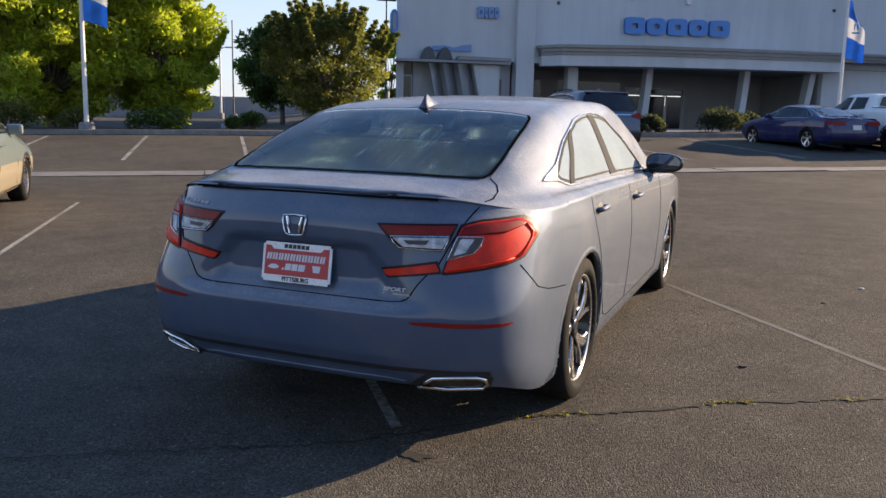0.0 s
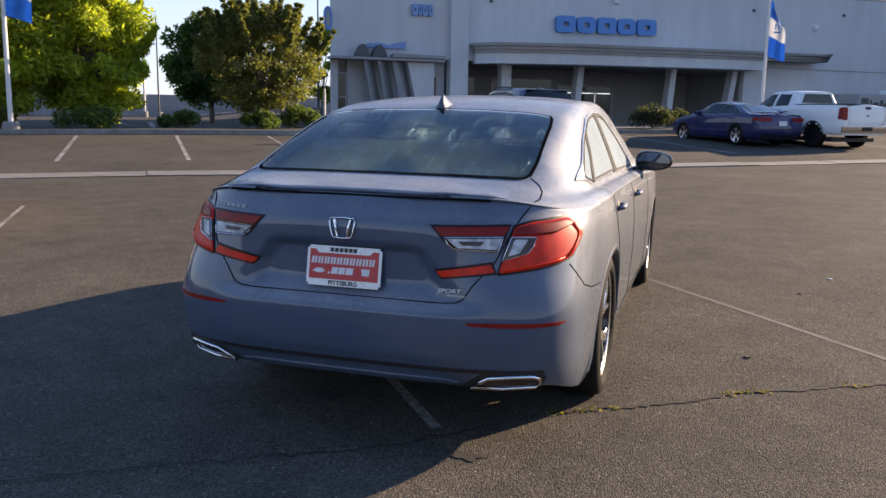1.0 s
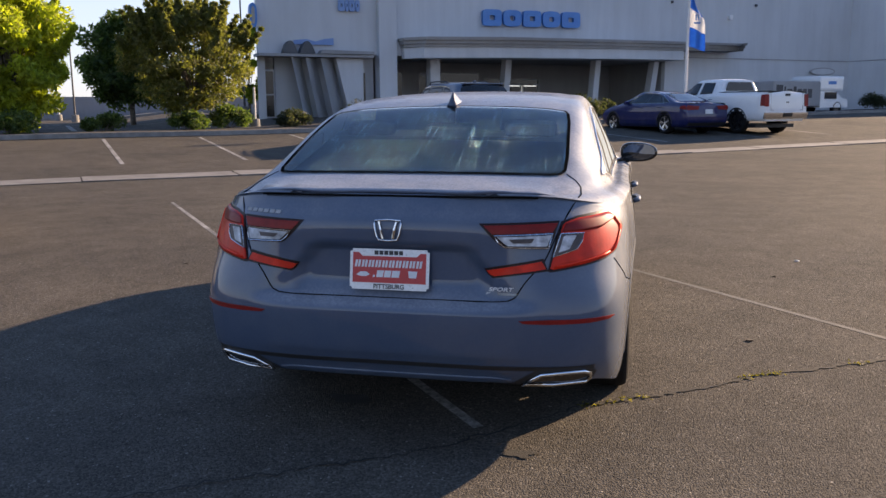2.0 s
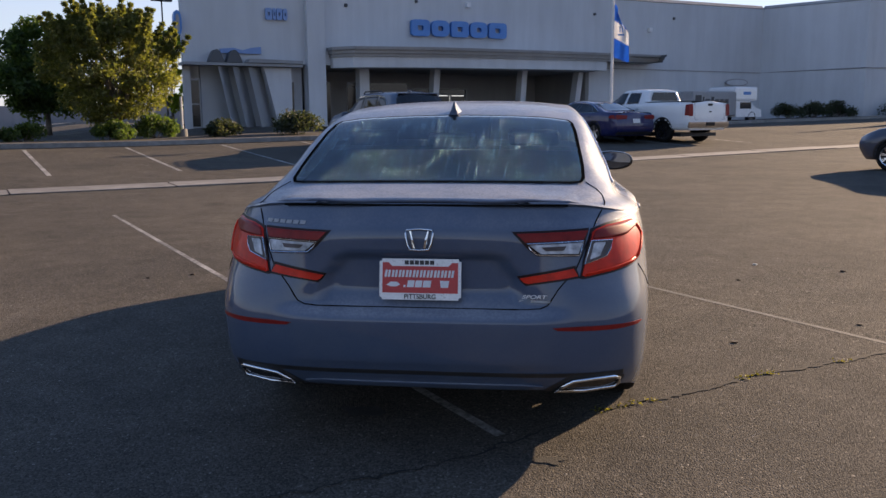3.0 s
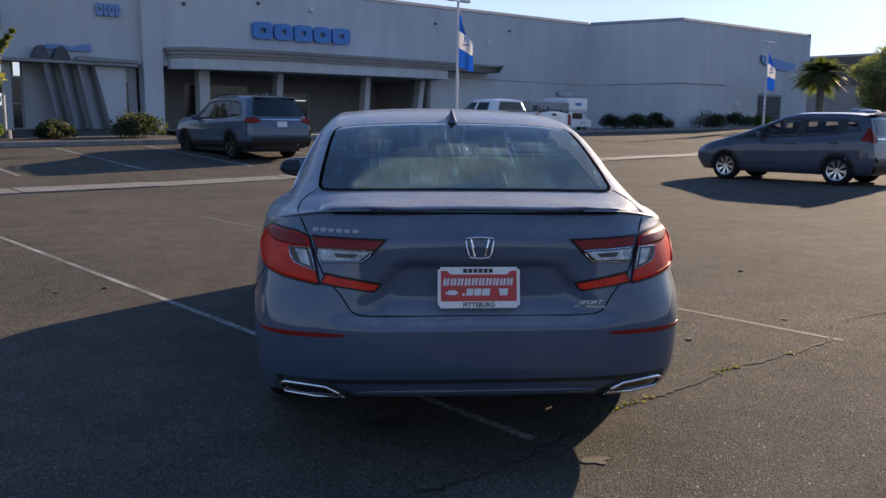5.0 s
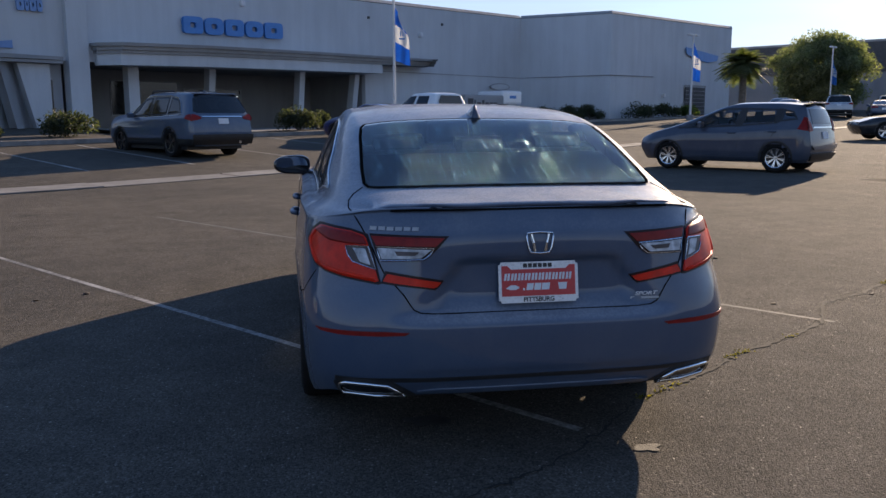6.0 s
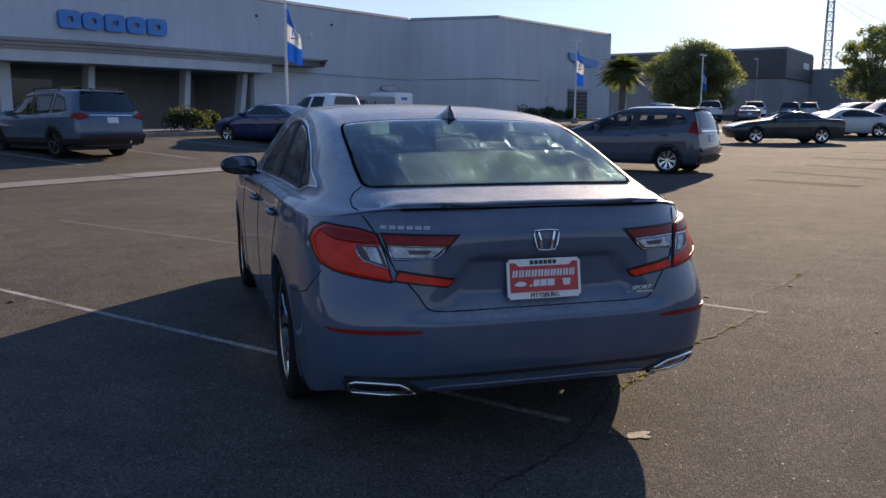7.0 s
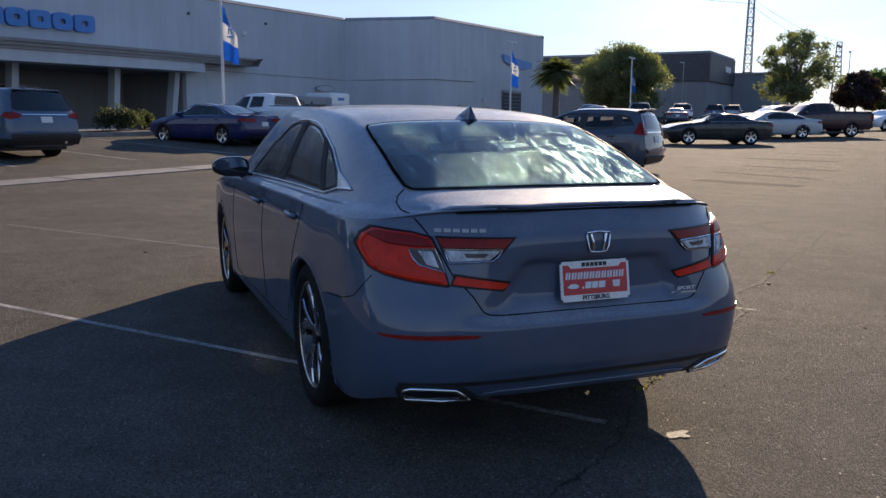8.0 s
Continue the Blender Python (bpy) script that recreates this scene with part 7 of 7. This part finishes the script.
def shrub(label, u, v, width, height, material, seed, leaves=2600, size=0.05, lift=0.13, deep=0.8):
    t = thing("shrub", label, "shrub", lot_pose(u, v, 0, lift))
    rng = random.Random(seed)
    centres, spread = [], []
    for k in range(16):
        a = rng.uniform(0, 6.283)
        q = math.sqrt(rng.random()) * 0.8
        h = (1 - q * q) * rng.uniform(0.5, 0.8)
        centres.append((width / 2 * q * math.cos(a), width / 2 * deep * q * math.sin(a), height * h))
        spread.append(rng.uniform(0.16, 0.30) * height + 0.08 * width)
    crown = new("foliage", leaf_mesh("foliage", centres, np.array(spread), leaves, size, seed, material))
    crown.parent = t
    bm = bmesh.new()
    for c in centres[::2]:
        rod((0, 0, -0.05), c, 0.02, 0.008, 5, bm)
    part("stems", bm, BARK, t)
    return t


tree("tree", "large bright yellow-green leafy tree behind the planter", -6.2, 29.6, 7.6, 0.35, 4.1, LEAF_YELLOW, 11, 170000, 330, 0.085, 0.15, puff=(0.10, 0.20), open_=0.38, shoots=60)
tree("tree", "dense yellow-green leafy tree beside the flag pole", -2.25, 29.7, 6.5, 0.25, 2.6, LEAF_YELLOW, 12, 80000, 190, 0.085, 0.12, puff=(0.12, 0.24), open_=0.38, shoots=40)
tree("tree", "dark green leafy tree in the shade of the lot's edge", -11.5, 38.0, 7.5, 0.8, 4.0, LEAF_DARK, 16, 24000, 60, 0.13, 0.16)
tree("tree", "rounded olive-gold tree with a slim forked trunk", 3.6, 28.7, 4.65, 0.5, 2.7, LEAF_OLIVE, 13, 62000, 190, 0.060, 0.07, 0.15, open_=0.30, puff=(0.10, 0.21), shoots=80)
tree("tree", "dark green tree behind the golden tree", 3.2, 47.0, 5.9, 1.0, 2.9, LEAF_DARK, 14, 14000, 44, 0.13, 0.13)
tree("tree", "slim green tree at the building's corner", 9.2, 44.5, 5.2, 0.8, 1.3, LEAF_YELLOW, 15, 6000, 26, 0.10, 0.08)
tree("tree", "broad grey-green tree beyond the palm", 81.5, 26.2, 7.2, 0.2, 6.2, LEAF_HAZE, 21, 70000, 190, 0.10, 0.25, squash=0.9, puff=(0.12, 0.24), open_=0.4)
tree("tree", "open-crowned tree against the bright sky", 85.0, 10.4, 9.0, 1.8, 4.6, LEAF_HAZE, 22, 15000, 200, 0.11, 0.22, open_=0.45, puff=(0.08, 0.18))
tree("tree", "small purple-leaved tree in the far lot", 99.0, 5.8, 5.2, 1.3, 3.2, LEAF_PURPLE, 23, 8000, 34, 0.16, 0.14)
tree("tree", "distant green tree at the lot's end", 118.0, 4.0, 6.0, 1.0, 4.2, LEAF_DARK, 24, 6000, 30, 0.22, 0.2)


def palm(label, u, v, height, seed):
    t = thing("palm", label, "palm", lot_pose(u, v))
    rng = random.Random(seed)
    bm = bmesh.new()
    for k in range(16):
        z0, z1 = height * 0.62 * k / 16, height * 0.62 * (k + 1) / 16
        rod((0, 0, z0), (0, 0, z1), 0.30 - 0.004 * k, 0.25 - 0.004 * k, 12, bm)
    part("trunk", bm, BARK, t)
    for k in range(100):
        a = rng.uniform(0, 6.283)
        rise = rng.uniform(-0.8, 1.3)
        ln = rng.uniform(1.5, 2.15)
        pts = []
        for i in range(9):
            s = i / 8
            out = ln * s * math.cos(rise * (1 - 0.5 * s))
            z = height * 0.66 + ln * s * math.sin(rise) - 0.95 * s * s * (1.0 if rise > 0 else 0.5)
            pts.append(Vector((out * math.cos(a), out * math.sin(a), z)))
        bm = bmesh.new()
        side = Vector((-math.sin(a), math.cos(a), 0))
        for i in range(1, 9):
            d = (pts[i] - pts[i - 1]).normalized()
            for j in range(3):
                p = pts[i - 1].lerp(pts[i], j / 3)
                w = 0.52 * math.sin(math.pi * min(1, 0.15 + 0.85 * (i - 1 + j / 3) / 8)) + 0.08
                for s in (-1, 1):
                    tip = p + side * s * w + d * 0.16 - Vector((0, 0, 0.16 * w))
                    v = [bm.verts.new(q) for q in (p - d * 0.035, p + d * 0.05, tip)]
                    bm.faces.new(v)
        tube(pts, 0.014, 4, bm)
        part("frond", bm, LEAF_PALM, t)
    return t


palm("short shaggy fan palm against the blank wall", 56.0, 23.2, 5.9, 31)
SHRUBS = (
    (-2.3, 26.6, 2.3, 0.85, LEAF_DARK, "low dark green shrub under the bright tree"), (-7.0, 26.6, 1.9, 1.15, LEAF_OLIVE, "golden green shrub at the planter's end"), (-5.0, 27.0, 0.9, 0.9, LEAF_OLIVE, "small golden shrub beside the flag pole"),
    (0.6, 27.4, 1.6, 0.65, LEAF_DARK, "low dark shrub in the planter"), (3.3, 27.4, 1.5, 0.7, LEAF_DARK, "dark shrub under the golden tree"), (4.9, 28.2, 1.5, 0.9, LEAF_DARK, "dark shrub beside the golden tree's trunk"),
    (6.9, 27.0, 1.7, 0.62, LEAF_GREY, "low grey-green shrub behind the kerb"), (9.55, 26.6, 2.1, 1.02, LEAF_GREY, "rounded grey-green shrub behind the kerb"),
    (16.3, 27.2, 1.3, 0.75, LEAF_GREY, "small shrub before the shop window"), (19.6, 27.0, 2.0, 1.15, LEAF_GREY, "broad flowering shrub before the showroom"), (21.0, 27.4, 1.1, 0.9, LEAF_GREY, "tall grey-green shrub before the showroom"), (23.1, 27.0, 1.5, 0.85, LEAF_GREY, "small shrub behind the parked sedan"),
    (41.6, 29.8, 2.4, 0.95, LEAF_GREY, "pale flowering shrub along the blank wall"), (43.6, 29.5, 2.2, 1.0, LEAF_GREY, "pale green shrub along the blank wall"), (45.6, 29.2, 2.4, 0.95, LEAF_GREY, "low shrub along the blank wall"), (48.6, 28.0 - 0.6, 3.0, 1.1, LEAF_GREY, "wide shrub along the blank wall"), (52.4, 27.2, 2.6, 1.0, LEAF_GREY, "dark green shrub near the garage door"), (55.3, 26.9, 2.0, 0.9, LEAF_DARK, "small shrub before the garage door"))
for k, (u, v, w, h, mat, words) in enumerate(SHRUBS):
    shrub(words, u, v, w, h, mat, 100 + k)


# ---- flag poles, lamp poles, pylons ----
def flag(parent, x, z0, z1, width, turn, seed):
    """A hanging cloth flag in three bands, in gentle folds."""
    for name, a, b, mat in (("flag_top", 0.0, 0.34, FLAG_BLUE), ("flag_band", 0.34, 0.66, FLAG_WHITE), ("flag_bottom", 0.66, 1.0, FLAG_BLUE)):
        rows = []
        for i in range(7):
            t = a + (b - a) * i / 6
            z = z1 + (z0 - z1) * t
            row = []
            for k in range(13):
                s = k / 12
                w = width * (0.30 + 0.70 * ease(0.0, 0.45, t))
                fold = 0.10 * math.sin(s * 7.5 + seed + t * 2.2) * s
                row.append(Vector((x + w * s * math.cos(turn) - fold * math.sin(turn), w * s * math.sin(turn) + fold * math.cos(turn), z - width * s * (0.75 - 0.45 * t))))
            rows.append(row)
        bm = sheet(rows)
        bmesh.ops.solidify(bm, geom=bm.faces[:], thickness=0.006)
        ob = part(name, bm, mat, parent, smooth=True)
        if mat is FLAG_WHITE:
            bm = bmesh.new()
            mid = rows[3]
            prism([(0, 0), (0.05, 0), (0.05, 0.24), (-0.01, 0.24)], 0, 0.006, bm)
            prism([(0.11, 0), (0.16, 0), (0.17, 0.24), (0.11, 0.24)], 0, 0.006, bm)
            prism([(-0.06, -0.14), (0.22, -0.14), (0.22, -0.07), (-0.06, -0.07)], 0, 0.006, bm)
            bmesh.ops.transform(bm, matrix=Matrix.Translation(mid[4] + Vector((0, 0, -0.02))) @ pose(0, 0, 0, 0, 0, math.degrees(turn)) @ Matrix.Translation((0, -0.035, 0)), verts=bm.verts)
            part("flag_mark", bm, SIGN_BLUE, ob)


def flag_pole(label, u, v, height, flag_z, width, turn, seed, lamp=True, lean=0.0):
    t = thing("flag_pole", label, "flag pole", lot_pose(u, v))
    part("pole", rod((0, 0, 0.35), (lean, 0, height), 0.075, 0.055, 12), POLE_WHITE, t)
    bm = lathe([(0.0, 0.26), (0.30, 0.24), (0.36, 0.20), (0.37, 0.0)], 16, axis="z")
    part("pole_base", bm, KERB, t)
    if lamp:
        part("lamp_arm", rod((-0.45, 0, height), (0.45, 0, height), 0.03, n=8), POLE_WHITE, t)
        for s in (-1, 1):
            part("lamp_head", box(s * 0.45 - 0.22, s * 0.45 + 0.22, -0.13, 0.13, height - 0.03, height + 0.10, 0.03), POLE_WHITE, t)
    flag(t, 0.06, flag_z[0], flag_z[1], width, turn, seed)
    return t


flag_pole("white lamp pole with a blue and white flag by the showroom", 23.55, 25.2, 5.92, (3.1, 5.5), 0.72, -0.35, 0.4, lean=0.02)
flag_pole("white lamp pole with a bright blue flag in the planter", -4.42, 25.4, 6.6, (3.5, 5.7), 0.8, -0.3, 1.4)
flag_pole("white lamp pole with a blue flag near the garage door", 49.7, 24.0, 5.5, (2.6, 5.1), 0.5, -0.8, 2.2)
flag_pole("slim lamp pole with a blue flag among the far cars", 76.8, 24.0, 5.8, (2.6, 4.8), 0.45, -0.8, 0.9)
post = thing("bollard", "slim white post on a concrete foot behind the kerb", "post", lot_pose(6.05, 29.2))
part("post", rod((0, 0, 0.2), (0, 0, 1.55), 0.05, n=10), POLE_WHITE, post)
part("foot", lathe([(0.0, 0.2), (0.36, 0.18), (0.38, 0.0)], 14, axis="z"), KERB, post)


def lamp_pole(label, u, v, height, heads=1, material=None, r=0.07, arm=0.7):
    material = material or POLE_DARK
    t = thing("lamp_post", label, "lamp post", lot_pose(u, v))
    part("pole", rod((0, 0, 0), (0, 0, height), r, r * 0.6, 10), material, t)
    part("base", lathe([(0.0, 0.25), (0.5, 0.25), (0.52, 0.0)], 14, axis="z"), KERB, t)
    for s in (-1, 1)[:heads]:
        part("arm", rod((0, 0, height - 0.05), (s * arm, 0, height), 0.03, n=6), material, t)
        part("lamp_head", box(s * arm - 0.3, s * arm + 0.3, -0.16, 0.16, height - 0.06, height + 0.06, 0.03), material, t)
    return t


lamp_pole("white twin-headed lamp post in the far lot", -0.3, 71.0, 6.0, 2, POLE_WHITE, 0.10)
lamp_pole("tall dark plain pole in the far lot", 0.6, 60.5, 7.2, 0)
lamp_pole("dark lamp post with a flag sleeve behind the golden tree", 8.5, 42.5, 6.4, 2, POLE_DARK, 0.06, 0.22)
lamp_pole("pale lamp post before the low building", 84.6, 21.0, 5.8, 1, STEEL)
lamp_pole("lamp post in the far sunny lot", 116.0, 8.0, 8.5, 1, POLE_DARK)


def lattice(label, u, v, height, base, top, arms=()):
    """A steel lattice mast with crossed bracing."""
    t = thing("lattice_tower", label, "tower", lot_pose(u, v))
    bm = bmesh.new()
    n = 16
    for k in range(n):
        z0, z1 = height * k / n, height * (k + 1) / n
        w0, w1 = base + (top - base) * k / n, base + (top - base) * (k + 1) / n
        c0 = [(sx * w0, sy * w0, z0) for sx, sy in ((-1, -1), (1, -1), (1, 1), (-1, 1))]
        c1 = [(sx * w1, sy * w1, z1) for sx, sy in ((-1, -1), (1, -1), (1, 1), (-1, 1))]
        for i in range(4):
            j = (i + 1) % 4
            rod(c0[i], c1[i], 0.07, n=4, bm=bm)
            rod(c0[i], c1[j], 0.035, n=4, bm=bm)
            rod(c1[i], c1[j], 0.035, n=4, bm=bm)
    part("mast", bm, POLE_DARK, t)
    for z, w in arms:
        part("cross_arm", box(-w, w, -0.12, 0.12, z - 0.12, z + 0.12), POLE_DARK, t)
    return t


lattice("tall steel lattice mast against the bright sky", 115.0, 20.2, 19.0, 0.55, 0.30, ((16.2, 1.6),))
lattice("distant steel pylon with cross arms", 166.0, 13.7, 14.0, 0.9, 0.4, ((13.2, 2.6), (11.4, 2.2), (9.6, 2.4)))
for k, (a, b) in enumerate((((116, 20, 17.5), (166, 13.7, 16.2)), ((116, 20, 16.6), (166, 13.7, 14.2)), ((60, 60, 21), (116, 20, 18.2)), ((60, 62, 20), (116, 20, 17.0)))):
    pts = []
    for i in range(13):
        s = i / 12
        u, v, z = (a[q] + (b[q] - a[q]) * s for q in range(3))
        x, y = lot_xy(u, v)
        pts.append((x, y, z - 2.2 * s * (1 - s) * 1.6))
    t = thing("power_cable", "thin sagging power cable between the masts", "cable", group="power cables")
    part("cable", tube(pts, 0.025, 4), POLE_DARK, t)


# ---- far buildings and the distance ----
def block(name, label, u0, u1, v0, v1, z0, z1, material, band_=None, turn=37.7):
    t = thing(name, label, "building", pose(0, 0, 0, 0, 0, turn))
    part("wall", box(u0, u1, v0, v1, z0, z1), material, t)
    part("roof_edge", box(u0 - 0.15, u1 + 0.15, v0 - 0.15, v1 + 0.15, z1 + 0.003, z1 + 0.25), STUCCO_DARK, t)
    if band_:
        part("fascia_band", box(u0 - 0.25, u1 + 0.25, v0 - 0.25, v1, z1 - band_, z1 - 0.003), SIGN_DARK, t)
    return t


far = block("far_building", "low grey building with a dark fascia behind the trees", 98, 112, 21.5, 60, 0.5, 9.4, STUCCO_FAR, 3.2)
part("lit_sign", box(106.0, 109.0, 21.1, 21.24, 7.6, 8.3), SIGN_WHITE, far)
block("far_building", "lower grey annex beside the dark-banded building", 112.3, 128, 16.5, 50, 0.5, 7.6, STUCCO_FAR)
far = thing("boundary_wall", "long grey block wall behind the neighbouring lot", "wall", pose(0, 0, 0, 0, 0, 37.7))
for k in range(14):
    part("wall_panel", box(-70 + 7 * k + 0.02, -63 + 7 * k, 84.0, 84.3, 0.3, 2.6), STUCCO_FAR, far)
block("far_building", "small tan building beyond the wall", -14.5, -8.0, 95, 104, 0.3, 3.4, make_stucco("tan_wall", (0.33, 0.26, 0.19), (0.40, 0.32, 0.24)))
for u, h in ((-3.5, 3.1), (-0.5, 2.7), (2.4, 3.0)):
    block("far_building", "small pale building far behind the wall", u, u + 2.4, 130, 136, 0.3, h, STUCCO)
# low hills along the horizon
rows = []
for i in range(90):
    a = 2 * math.pi * i / 89
    h = 14 + 10 * noise.noise(Vector((math.cos(a) * 3, math.sin(a) * 3, 0.3))) + 5 * noise.noise(Vector((math.cos(a) * 11, math.sin(a) * 11, 1.3)))
    rows.append([(1350 * math.cos(a), 1350 * math.sin(a), -6), (1350 * math.cos(a), 1350 * math.sin(a), max(4, h)), (1420 * math.cos(a), 1420 * math.sin(a), max(4, h) + 6)])
bm = sheet(rows)
bmesh.ops.recalc_face_normals(bm, faces=bm.faces)
setting("hills", bm, surface("hazy_hills", (0.16, 0.19, 0.22), (0.22, 0.25, 0.28), 0.01, (0.9, 1.0)), "low hazy blue-grey hills along the horizon", "hills", smooth=True)
# white high-cube van and a lettered banner behind the pickup
van = thing("box_van", "white box van with a raised cab hood and dark side lettering", "van", lot_pose(34.7, 29.6, -90))
part("box", box(-0.95, 0.95, -2.4, 1.0, 0.42, 1.72, 0.08), STUCCO_DARK, van)
part("cab_hood", box(-0.96, 0.96, 0.85, 2.7, 1.20, 2.0, 0.15), PAINT_WHITE, van)
part("cab", prism([(1.003, 0.35), (3.1, 0.35), (3.05, 0.75), (2.6, 0.85), (2.1, 1.197), (1.003, 1.197)], -0.93, 0.93, axis="x"), PAINT_WHITE, van)
part("side_window", box(0.932, 0.945, 1.3, 2.2, 0.80, 1.15), GLASS_DARK, van)
part("blue_mark", box(0.962, 0.972, 1.5, 2.1, 1.55, 1.72), SIGN_BLUE, van)
x = -2.2
for w, h in ((0.46, 0.66), (0.12, 0.58), (0.36, 0.46), (0.20, 0.58), (0.30, 0.46), (0.26, 0.46), (0.30, 0.46)):
    part("dark_bar", box(0.952, 0.962, x, x + w, 0.85, 0.85 + h), SIGN_DARK, van)
    x += w + 0.09
for s in (-1, 1):
    for y in (-1.5, 2.3):
        plain_wheel(van, s * 0.82, y, 0.34, s, ALLOY_DARK)
